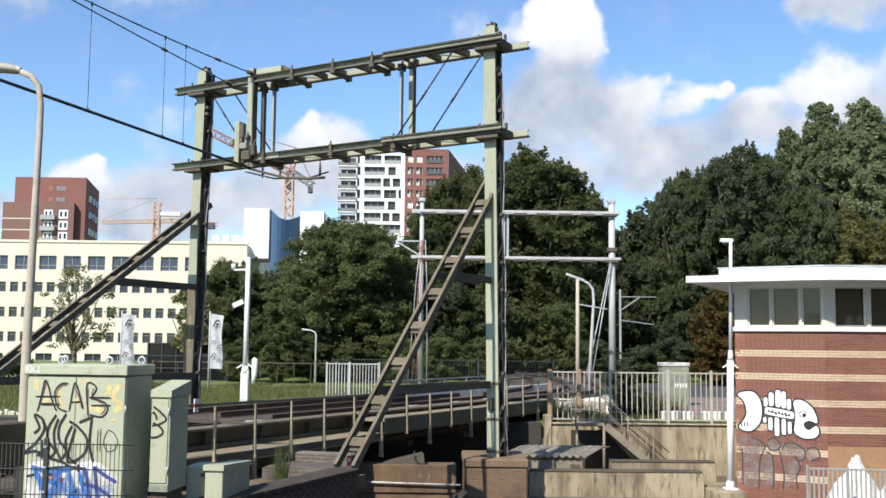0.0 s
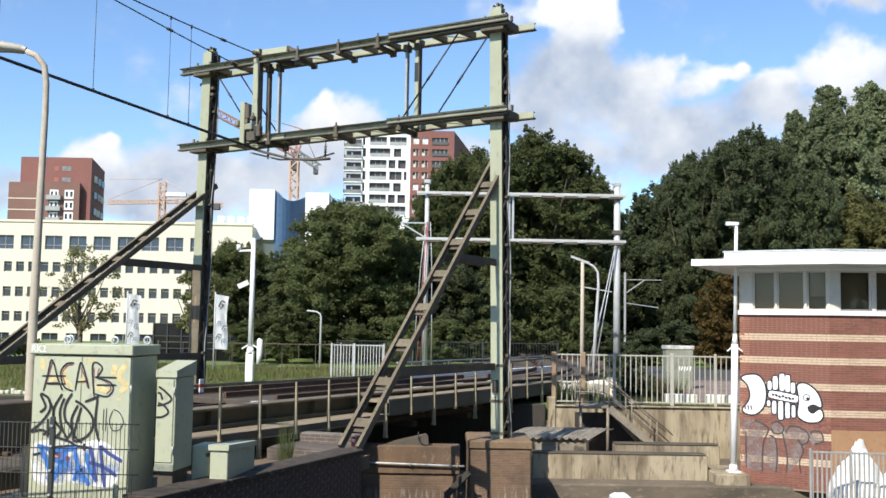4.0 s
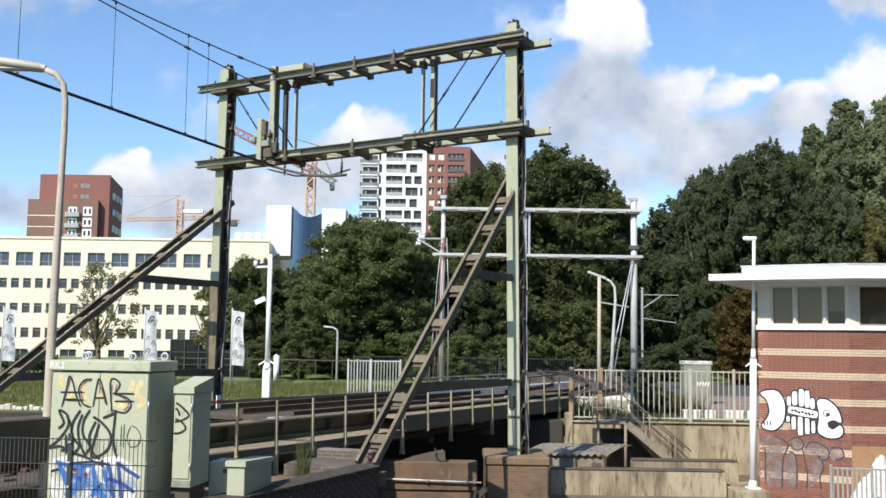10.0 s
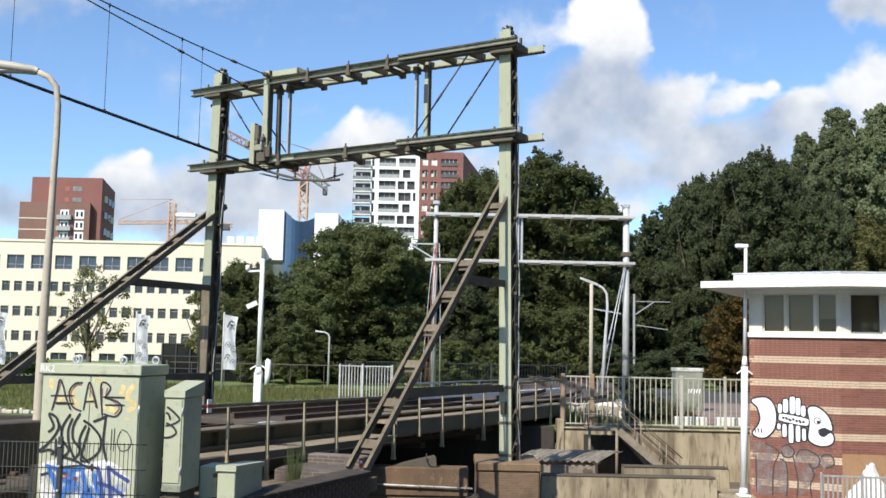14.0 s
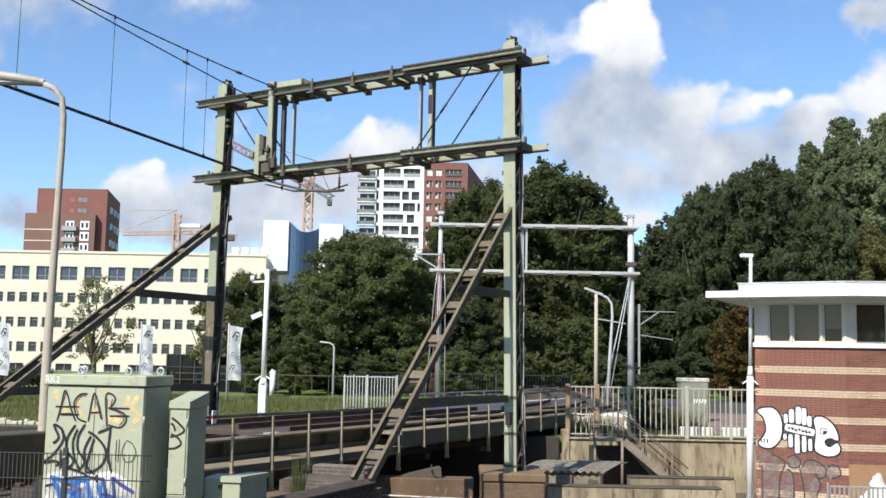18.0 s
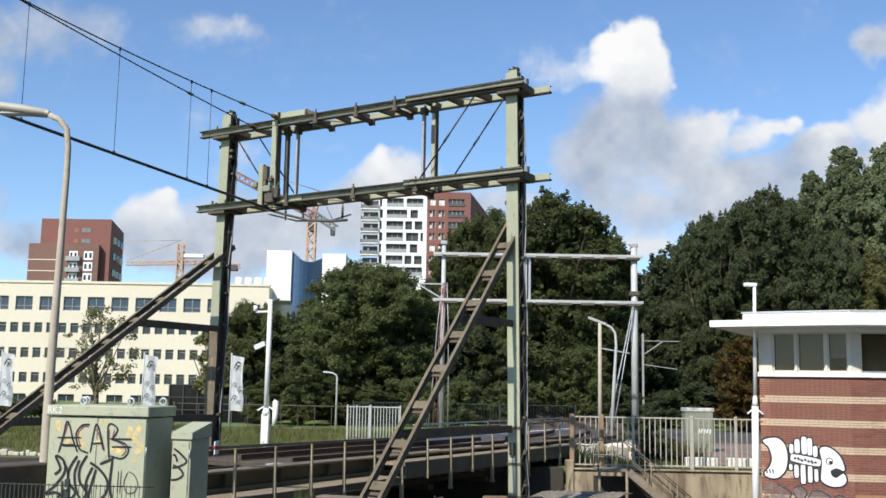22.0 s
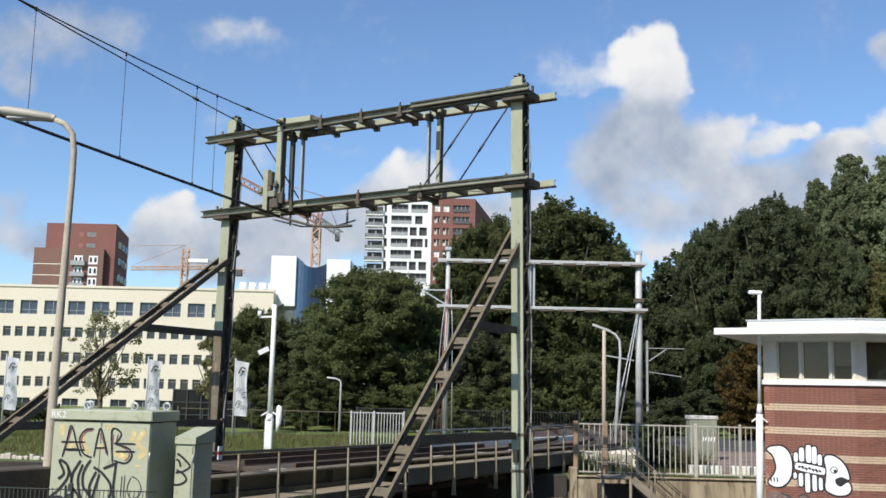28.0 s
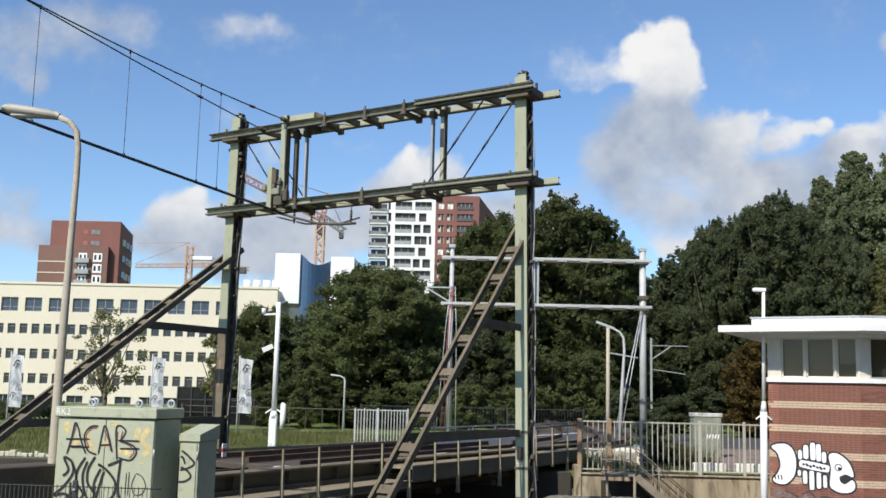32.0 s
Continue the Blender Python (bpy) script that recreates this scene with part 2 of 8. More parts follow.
M["concrete"] = worn("stained_concrete", (0.40, 0.335, 0.225), (0.18, 0.140, 0.090), (0.095, 0.073, 0.048), 1.1, 6.0, 0.9, 0, 0.4, 0.40, 0.62, 0.52, 0.72, (1.6, 1.6, 0.30))
M["grass"] = worn("grass_ground", (0.10, 0.15, 0.03), (0.16, 0.19, 0.05), (0.06, 0.09, 0.02), 0.4, 12.0, 0.95, 0, 0.6)
M["dirt"] = worn("brown_dirt", (0.17, 0.125, 0.075), (0.11, 0.08, 0.048), (0.24, 0.19, 0.125), 0.7, 14.0, 0.95, 0, 0.5)
M["asphalt"] = worn("asphalt", (0.06, 0.06, 0.058), (0.085, 0.082, 0.078), (0.12, 0.12, 0.11), 0.5, 40.0, 0.9)
M["brick_brown"] = bricks("brown_brick", (0.155, 0.090, 0.052), (0.20, 0.122, 0.070), (0.17, 0.13, 0.09), stain=(0.06, 0.042, 0.028), streak=(0.42, 0.385, 0.35), bloom_top=-1.25)
M["brick_red"] = bricks("red_brick", (0.30, 0.115, 0.07), (0.36, 0.15, 0.09), (0.40, 0.28, 0.21), 0.23, 0.0555, 0.012, stain=(0.26, 0.10, 0.065))
M["glass"] = glassy("window_glass", (0.035, 0.045, 0.055))
M["glass_blue"] = glassy("blue_window_glass", (0.065, 0.085, 0.12))
M["cream_wall"] = worn("cream_render", (0.70, 0.635, 0.505), (0.66, 0.595, 0.465), (0.60, 0.54, 0.42), 0.12, 3.0, 0.85, 0, 0.05)
M["tower_brick"] = worn("tower_brick", (0.23, 0.098, 0.080), (0.19, 0.082, 0.068), (0.27, 0.12, 0.1), 0.06, 1.2, 0.9, 0, 0.05)
M["tower_brown"] = worn("tower_brown_brick", (0.205, 0.112, 0.088), (0.17, 0.094, 0.074), (0.25, 0.14, 0.11), 0.06, 1.2, 0.9, 0, 0.05)
M["white_wall"] = worn("white_render", (0.80, 0.80, 0.78), (0.75, 0.75, 0.73), (0.7, 0.7, 0.68), 0.1, 2.0, 0.8, 0, 0.04)
M["crane"] = worn("crane_paint", (0.54, 0.36, 0.26), (0.48, 0.31, 0.22), (0.45, 0.28, 0.2), 0.3, 3.0, 0.6)
M["bark"] = worn("bark", (0.12, 0.095, 0.065), (0.17, 0.14, 0.10), (0.07, 0.055, 0.04), 1.5, 14.0, 0.95, 0, 0.6)
M["leaf_oak"] = foliage("oak_leaves", (0.118, 0.146, 0.065), (0.149, 0.170, 0.066))
M["leaf_dark"] = foliage("dark_leaves", (0.090, 0.113, 0.064), (0.121, 0.143, 0.069))
M["leaf_poplar"] = foliage("poplar_leaves", (0.196, 0.246, 0.127), (0.287, 0.325, 0.179))
M["leaf_young"] = foliage("young_leaves", (0.131, 0.144, 0.056), (0.289, 0.281, 0.125))
M["leaf_olive"] = foliage("olive_leaves", (0.129, 0.136, 0.057), (0.203, 0.200, 0.077))
M["leaf_dry"] = foliage("autumn_leaves", (0.09, 0.06, 0.02), (0.17, 0.12, 0.04))
M["black"] = worn("black_rubber", (0.02, 0.02, 0.02), (0.03, 0.03, 0.03), None, 2, 20, 0.6)
M["wire"] = worn("wire", (0.03, 0.03, 0.028), (0.05, 0.045, 0.04), None, 2, 20, 0.5)
M["rail_rust"] = worn("rail_rust", (0.105, 0.058, 0.034), (0.068, 0.040, 0.026), (0.03, 0.022, 0.016), 2, 18, 0.85)
M["sleeper"] = worn("old_timber", (0.085, 0.066, 0.048), (0.06, 0.048, 0.036), (0.13, 0.10, 0.075), 2, 18, 0.9)
M["ballast"] = worn("ballast", (0.105, 0.083, 0.062), (0.07, 0.056, 0.042), (0.16, 0.135, 0.105), 3.0, 25, 0.95, 0, 0.8)
M["corrugated"] = worn("corrugated_sheet", (0.60, 0.55, 0.46), (0.48, 0.43, 0.35), (0.18, 0.15, 0.12), 1.5, 14, 0.8)
M["stone_white"] = worn("white_bollard", (0.78, 0.77, 0.72), (0.7, 0.68, 0.62), (0.4, 0.4, 0.36), 3, 16, 0.7)


def water_material():
    m, nt, p = nodes_of("canal_water")
    p.inputs["Base Color"].default_value = (0.02, 0.025, 0.018, 1)
    p.inputs["Roughness"].default_value = 0.08
    _, raw = noise_of(nt, 1.4, 4.0)
    bp = nt.nodes.new("ShaderNodeBump")
    bp.inputs["Strength"].default_value = 0.35
    bp.inputs["Distance"].default_value = 0.05
    nt.links.new(raw, bp.inputs["Height"])
    nt.links.new(bp.outputs[0], p.inputs["Normal"])
    return m


M["water"] = water_material()
M["red_paving"] = bricks("red_paving", (0.26, 0.13, 0.10), (0.32, 0.17, 0.13), (0.25, 0.2, 0.17))
M["moss"] = worn("mossy_ground", (0.12, 0.10, 0.07), (0.07, 0.085, 0.03), (0.17, 0.14, 0.10), 0.8, 9.0, 0.95, 0, 0.6)
M["quay_earth"] = worn("stained_quay_concrete", (0.150, 0.120, 0.085), (0.075, 0.062, 0.044), (0.23, 0.19, 0.14), 1.1, 8.0, 0.95, 0, 0.5, stretch=(0.6, 1.0, 1.6))
M["rust_post"] = worn("brown_post", (0.32, 0.22, 0.13), (0.24, 0.16, 0.10), (0.15, 0.1, 0.07), 2.0, 14.0, 0.85)
M["galv_pale"] = worn("pale_galvanised", (0.53, 0.535, 0.52), (0.42, 0.425, 0.41), (0.4, 0.4, 0.37), 1.5, 16, 0.55, 0.1, 0.06)
M["plank"] = worn("grey_planks", (0.29, 0.235, 0.155), (0.21, 0.165, 0.11), (0.12, 0.095, 0.065), 1.5, 12, 0.9, 0, 0.3, stretch=(4, 0.6, 1))
M["edge_green"] = worn("grey_green_steel", (0.105, 0.11, 0.085), (0.075, 0.08, 0.06), (0.13, 0.10, 0.07), 1.2, 10, 0.65)
M["dark_green"] = worn("dark_green_steel", (0.075, 0.072, 0.045), (0.052, 0.05, 0.032), (0.10, 0.07, 0.042), 1.0, 10, 0.6)
M["beam_dirty"] = worn("dirty_green_steel", (0.27, 0.275, 0.20), (0.18, 0.18, 0.13), (0.07, 0.06, 0.045), 1.6, 10.0, 0.6, 0.0, 0.12)
M["mortar_dark"] = worn("dark_mortar", (0.22, 0.185, 0.15), (0.08, 0.062, 0.048), (0.36, 0.32, 0.28), 2.5, 14, 0.95)
M["mortar_red"] = worn("pale_mortar", (0.29, 0.21, 0.16), (0.24, 0.17, 0.13), None, 1.5, 20, 0.95)
M["coping"] = worn("coping_stone", (0.066, 0.050, 0.036), (0.030, 0.023, 0.017), (0.19, 0.16, 0.12), 3.0, 11, 0.95, 0, 0.8, lo2=0.58, hi2=0.8)
M["brick_grey"] = bricks("grey_brick", (0.10, 0.078, 0.062), (0.15, 0.122, 0.10), (0.20, 0.17, 0.14), 0.22, 0.068, 0.010)
M["fence_paint"] = worn("weathered_fence_paint", (0.44, 0.42, 0.36), (0.36, 0.34, 0.28), (0.24, 0.21, 0.16), 1.5, 16, 0.7)
M["fence_grey"] = worn("dull_galvanised_fence", (0.36, 0.35, 0.32), (0.28, 0.27, 0.24), (0.2, 0.18, 0.15), 1.5, 14, 0.7, 0.1, 0.06)
M["red_paint"] = worn("red_paint", (0.5, 0.06, 0.03), (0.4, 0.05, 0.03), None, 3, 20, 0.5)
M["fence_wire"] = worn("dark_fence_wire", (0.025, 0.035, 0.03), (0.04, 0.045, 0.04), None, 3, 20, 0.6)
M["post_beige"] = worn("beige_concrete_post", (0.48, 0.42, 0.33), (0.40, 0.35, 0.27), (0.30, 0.26, 0.2), 1.5, 16, 0.85, 0, 0.1)
M["pier_cap"] = worn("ochre_render_cap", (0.225, 0.150, 0.085), (0.135, 0.09, 0.052), (0.07, 0.05, 0.034), 1.3, 9, 0.9, 0, 0.3, stretch=(1.4, 1.4, 0.5))
M["pit_render"] = worn("brown_render", (0.155, 0.098, 0.056), (0.095, 0.060, 0.036), (0.24, 0.165, 0.10), 1.3, 9, 0.9, 0, 0.4, stretch=(1.2, 1.2, 0.6))
M["ochre_render"] = worn("ochre_render", (0.36, 0.21, 0.11), (0.30, 0.17, 0.09), (0.22, 0.14, 0.08), 1.2, 9, 0.9, 0, 0.15)
M["white_dirty"] = worn("flaking_white_paint", (0.62, 0.61, 0.57), (0.30, 0.28, 0.25), (0.16, 0.14, 0.12), 5, 30, 0.6)
M["bag"] = worn("woven_white_plastic", (0.74, 0.74, 0.72), (0.62, 0.62, 0.6), (0.5, 0.49, 0.46), 3, 14, 0.7, 0, 0.4)
M["blind"] = worn("grey_blind", (0.34, 0.295, 0.23), (0.27, 0.23, 0.18), (0.22, 0.19, 0.15), 1, 12, 0.9)
M["brick_cream_solid"] = worn("cream_brick_piece", (0.60, 0.46, 0.32), (0.52, 0.39, 0.27), (0.42, 0.32, 0.23), 1.2, 14, 0.9, 0, 0.2, island=0.08)
M["brick_red_solid"] = worn("red_brick_piece", (0.245, 0.098, 0.068), (0.195, 0.08, 0.056), (0.30, 0.145, 0.10), 1.1, 16, 0.9, 0, 0.2, island=0.14)
M["brick_dark_solid"] = worn("dark_brick_piece", (0.130, 0.075, 0.055), (0.030, 0.021, 0.018), (0.34, 0.29, 0.25), 2.6, 9, 0.95, 0, 0.5, lo2=0.58, hi2=0.78, island=0.6)
for nm, c1 in (("spray_black", (0.018, 0.018, 0.02)), ("spray_white", (0.82, 0.82, 0.82)), ("spray_grey", (0.045, 0.042, 0.042)), ("spray_maroon", (0.20, 0.07, 0.08)),
               ("spray_blue", (0.035, 0.16, 0.50)), ("spray_navy", (0.045, 0.07, 0.26)), ("banner_grey", (0.30, 0.31, 0.33)), ("mark_grey", (0.16, 0.165, 0.175)), ("far_red", (0.48, 0.24, 0.19)), ("red_hose", (0.36, 0.14, 0.13)), ("dark_paint", (0.05, 0.05, 0.055)), ("blue_panel", (0.07, 0.14, 0.25))):
    M[nm] = worn(nm, c1, [k * 0.85 for k in c1], [k * 0.7 for k in c1], 2.5, 20, 0.7, 0, 0.04)


def clear_glass():
    """Thin window glass: mostly see-through, with a mirror-like sheen at grazing angles."""
    m, nt, p = nodes_of("clear_window_glass")
    tr = nt.nodes.new("ShaderNodeBsdfTransparent")
    tr.inputs[0].default_value = (0.80, 0.77, 0.71, 1)
    gl = nt.nodes.new("ShaderNodeBsdfGlossy")
    gl.inputs["Roughness"].default_value = 0.02
    fr = nt.nodes.new("ShaderNodeFresnel")
    fr.inputs[0].default_value = 1.38
    mx = nt.nodes.new("ShaderNodeMixShader")
    nt.links.new(fr.outputs[0], mx.inputs[0])
    nt.links.new(tr.outputs[0], mx.inputs[1])
    nt.links.new(gl.outputs[0], mx.inputs[2])
    nt.links.new(mx.outputs[0], nt.nodes["Material Output"].inputs[0])
    return m


M["clear_glass"] = clear_glass()


def cloud_material():
    """Cloud sheet far off: its density and lit share are mesh attributes, torn by fine noise."""
    m, nt, p = nodes_of("cloud")
    nt.nodes.remove(p)
    at = nt.nodes.new("ShaderNodeAttribute")
    at.attribute_name = "puff"
    li = nt.nodes.new("ShaderNodeAttribute")
    li.attribute_name = "lit"
    _, raw = noise_of(nt, 0.016, 7.0, rough=0.62)
    sb = nt.nodes.new("ShaderNodeMath")
    sb.operation = "MULTIPLY_ADD"
    sb.inputs[1].default_value, sb.inputs[2].default_value = 0.5, -0.25
    nt.links.new(raw, sb.inputs[0])
    ad = nt.nodes.new("ShaderNodeMath")
    ad.operation = "ADD"
    nt.links.new(at.outputs["Fac"], ad.inputs[0])
    nt.links.new(sb.outputs[0], ad.inputs[1])
    mr = nt.nodes.new("ShaderNodeMapRange")
    mr.interpolation_type = "SMOOTHSTEP"
    mr.inputs[1].default_value, mr.inputs[2].default_value = 0.04, 0.86
    nt.links.new(ad.outputs[0], mr.inputs[0])
    c = mixed(nt, (0.40, 0.48, 0.62), (0.98, 0.98, 0.98), li.outputs["Fac"])
    em = nt.nodes.new("ShaderNodeEmission")
    em.inputs[1].default_value = 0.9
    nt.links.new(c, em.inputs[0])
    tr = nt.nodes.new("ShaderNodeBsdfTransparent")
    mx = nt.nodes.new("ShaderNodeMixShader")
    nt.links.new(mr.outputs[0], mx.inputs[0])
    nt.links.new(tr.outputs[0], mx.inputs[1])
    nt.links.new(em.outputs[0], mx.inputs[2])
    nt.links.new(mx.outputs[0], nt.nodes["Material Output"].inputs[0])
    return m


M["cloud"] = cloud_material()

M["mast_grey"] = worn("weathered_grey", (0.36, 0.37, 0.37), (0.28, 0.29, 0.28), (0.2, 0.2, 0.19), 1.0, 12, 0.6)
M["dark_wall"] = worn("dark_wall", (0.10, 0.10, 0.105), (0.08, 0.08, 0.085), None, 0.2, 2, 0.8)
M["tower_brick2"] = worn("tower_brick_pale", (0.32, 0.14, 0.11), (0.28, 0.12, 0.09), None, 0.3, 2, 0.9)
M["glass_brown"] = glassy("shaded_window_glass", (0.075, 0.066, 0.058), 0.35)
M["glass_rail"] = glassy("balcony_glass", (0.24, 0.25, 0.25), 0.55)
M["leaf_grass"] = foliage("grass_blades", (0.085, 0.115, 0.03), (0.20, 0.215, 0.07), (0.21, 0.19, 0.09))
M["leaf_hay"] = foliage("dry_grass_blades", (0.10, 0.095, 0.04), (0.22, 0.195, 0.10), (0.15, 0.12, 0.06))
M["leaf_weed"] = foliage("weed_leaves", (0.10, 0.14, 0.045), (0.24, 0.27, 0.11))



def thin_spray(name, c, share):
    """A thin coat of spray paint that lets the wall show through."""
    m, nt, p = nodes_of(name)
    p.inputs["Base Color"].default_value = rgb(c)
    p.inputs["Roughness"].default_value = 0.8
    tr = nt.nodes.new("ShaderNodeBsdfTransparent")
    f1, _ = noise_of(nt, 4.0, 5.0, 0.3, 0.7)
    mu = nt.nodes.new("ShaderNodeMath")
    mu.operation = "MULTIPLY"
    mu.inputs[1].default_value = share
    nt.links.new(f1, mu.inputs[0])
    mx = nt.nodes.new("ShaderNodeMixShader")
    nt.links.new(mu.outputs[0], mx.inputs[0])
    nt.links.new(tr.outputs[0], mx.inputs[1])
    nt.links.new(p.outputs[0], mx.inputs[2])
    nt.links.new(mx.outputs[0], nt.nodes["Material Output"].inputs[0])
    return m


M["cream_stone"] = worn("cream_rough_stone", (0.74, 0.68, 0.56), (0.62, 0.55, 0.43), (0.40, 0.34, 0.25), 2.0, 12, 0.9, 0, 0.4)
M["window_white"] = worn("dull_white_paint", (0.66, 0.61, 0.52), (0.57, 0.52, 0.43), (0.45, 0.42, 0.36), 1.5, 14, 0.6, 0, 0.06)
M["cabinet_shade"] = worn("stained_green_cabinet", (0.20, 0.22, 0.155), (0.30, 0.31, 0.25), (0.10, 0.105, 0.08), 2.0, 9, 0.7)
M["flag_cloth"] = worn("white_banner_cloth", (0.90, 0.89, 0.88), (0.86, 0.86, 0.86), None, 2.0, 12, 0.8, 0, 0.05)
M["blue_mist"] = thin_spray("thin_blue_spray", (0.12, 0.25, 0.58), 0.8)
M["spray_wash"] = thin_spray("thin_grey_spray", (0.25, 0.20, 0.185), 1.05)
M["spray_cream"] = thin_spray("thin_cream_spray", (0.85, 0.66, 0.30), 1.0)
M["white_patch"] = thin_spray("thin_white_spray", (0.85, 0.85, 0.86), 1.1)
M["rail_brown"] = worn("weathered_brown_rail", (0.23, 0.20, 0.135), (0.17, 0.145, 0.095), (0.10, 0.075, 0.05), 1.6, 14, 0.75)
M["rail_paint"] = worn("weathered_railing_paint", (0.34, 0.29, 0.18), (0.24, 0.20, 0.12), (0.15, 0.10, 0.06), 1.6, 14, 0.7)
M["dark_glass"] = glassy("dark_pavilion_glass", (0.005, 0.006, 0.009), 0.12)
# near-black tone that stands in for shade under bridge and stair and beside pier
M["shade_fill"] = worn("shade_fill", (0.05, 0.043, 0.034), (0.034, 0.029, 0.023), (0.025, 0.022, 0.018), 1.0, 8, 0.9, stretch=(2, 2, 0.4))
M["dark_metal"] = worn("dark_window_metal", (0.035, 0.037, 0.042), (0.025, 0.027, 0.03), None, 1, 8, 0.5)
M["rust_deck"] = worn("rusty_deck", (0.30, 0.205, 0.13), (0.20, 0.135, 0.085), (0.09, 0.06, 0.04), 1.2, 10, 0.9)
M["dim_room"] = worn("dim_room_wall", (0.42, 0.37, 0.30), (0.34, 0.30, 0.24), None, 1, 8, 0.9)
M["stair"] = worn("weathered_stair_steel", (0.27, 0.23, 0.17), (0.19, 0.155, 0.11), (0.11, 0.08, 0.055), 2.5, 14, 0.75)

# ---- ground, canal, quay ----


def world_xy(a, b):
    m = B(a, b)
    return m.translation.x, m.translation.y


BANK = 29.7


def build_ground():
    bm = bm_new()
    far = 4200.0

    def quad(*ps):
        bm.faces.new([bm.verts.new(p) for p in ps])
    quad((-far, BANK, 0), (far, BANK, 0), (far, far, 0), (-far, far, 0))
    quad((-far, BANK, -3.2), (far, BANK, -3.2), (far, BANK, 0), (-far, BANK, 0))
    quad((-far, -far, -3.2), (far, -far, -3.2), (far, BANK, -3.2), (-far, BANK, -3.2))
    edge = [(-1.55 - 0.395 * 3000, 18.38 - 0.9186 * 3000), (-1.55, 18.38), (-1.5, 19.6), (-2.75, 20.2), (-11.7, 24.0), (-far, 24.0), (-far, -far)]
    quad(*[(x, y, -0.28) for x, y in edge])
    for p, q in zip(edge[:5], edge[1:6]):
        quad((*p, -3.2), (*q, -3.2), (*q, -0.28), (*p, -0.28))
    bmesh.ops.recalc_face_normals(bm, faces=bm.faces)
    solid("ground", bm, M["grass"], Matrix(), "grassy ground on both banks of the canal", "ground", kind="structure")
    bm = bm_new()
    bm.faces.new([bm.verts.new(p) for p in ((-far, -far, -2.5), (far, -far, -2.5), (far, BANK, -2.5), (-far, BANK, -2.5))])
    solid("water", bm, M["water"], Matrix(), "dark still canal water under the bridge", "water", kind="structure")
    bm = bm_new()
    prism(bm, [(-12, 4.0), (-6.7, 6.65), (-1.6, 18.35), (-1.2, 19.5), (-2.75, 20.1), (-6.5, 15.0), (-14, 9)], -0.5, -0.255)
    solid("dirt_path", bm, M["dirt"], Matrix(), "brown dry dirt beside the railway", "ground", kind="structure")
    # path and kerb behind the fence
    bm = bm_new()
    box(bm, 5.0, 26.0, 31.6, 60, -0.2, 0.02)
    solid("road", bm, M["asphalt"], Matrix(), "grey asphalt path behind the fence", "road", kind="structure")
    bm = bm_new()
    prism(bm, [(7.3, 31.0), (16, 31.0), (16, 44), (11.2, 44)], -0.1, 0.05)
    solid("pavement", bm, M["red_paving"], Matrix(), "red clinker paving beside the path", "pavement", kind="structure")


build_ground()
bm = bm_new()
box(bm, -9, 40, -70, 7.5, -3.1, 0.55, 0.05)
solid("near_pavement", bm, M["asphalt"], Matrix(), "plain grey paved bank across the canal", "pavement", kind="structure")


def build_quay():
    bm = bm_new()
    box(bm, 2.3, 40, 24.4, BANK, -3.1, -1.46, 0.05)
    solid("quay", bm, M["quay_earth"], Matrix(), "earthy concrete quay below the bridge", "quay", kind="structure")
    bm = bm_new()
    box(bm, 2.3, 40, 22.0, 24.38, -3.1, -1.92, 0.06)
    solid("quay_ledge", bm, M["moss"], Matrix(), "mossy lower ledge of the quay", "quay", kind="structure")
    bm = bm_new()
    box(bm, 3.52, 40, 29.5, 29.95, -1.6, -0.05, 0.02)
    w = solid("retaining_wall", bm, M["concrete"], Matrix(), "weathered concrete retaining wall", "wall", kind="structure")
    bm = bm_new()
    box(bm, 3.47, 40, 29.44, 30.0, -0.05, 0.0, 0.015)
    part("coping", bm, M["concrete"], w)
    for x0, x1, y0, y1, z1 in ((2.43, 6.72, 25.15, 25.5, -0.86), (4.63, 7.33, 26.25, 26.6, -0.74)):
        bm = bm_new()
        box(bm, x0, x1, y0, y1, -1.6, z1, 0.02)
        lw = solid("low_wall", bm, M["concrete"], Matrix(), "low stained concrete wall on the quay", "wall", "low quay walls")
        bm = bm_new()
        box(bm, x0, x1 - 0.05, y0 - 0.02, y1 + 0.02, z1, z1 + 0.035, 0.008)
        part("cap", bm, M["dark_steel"], lw, "thin dark metal cap")
    bm = bm_new()
    box(bm, 6.75, 7.55, 24.45, 26.2, -1.6, -1.22, 0.01)
    solid("step_slab", bm, M["concrete"], Matrix(), "flat concrete step beside the house", "step", kind="structure")


build_quay()


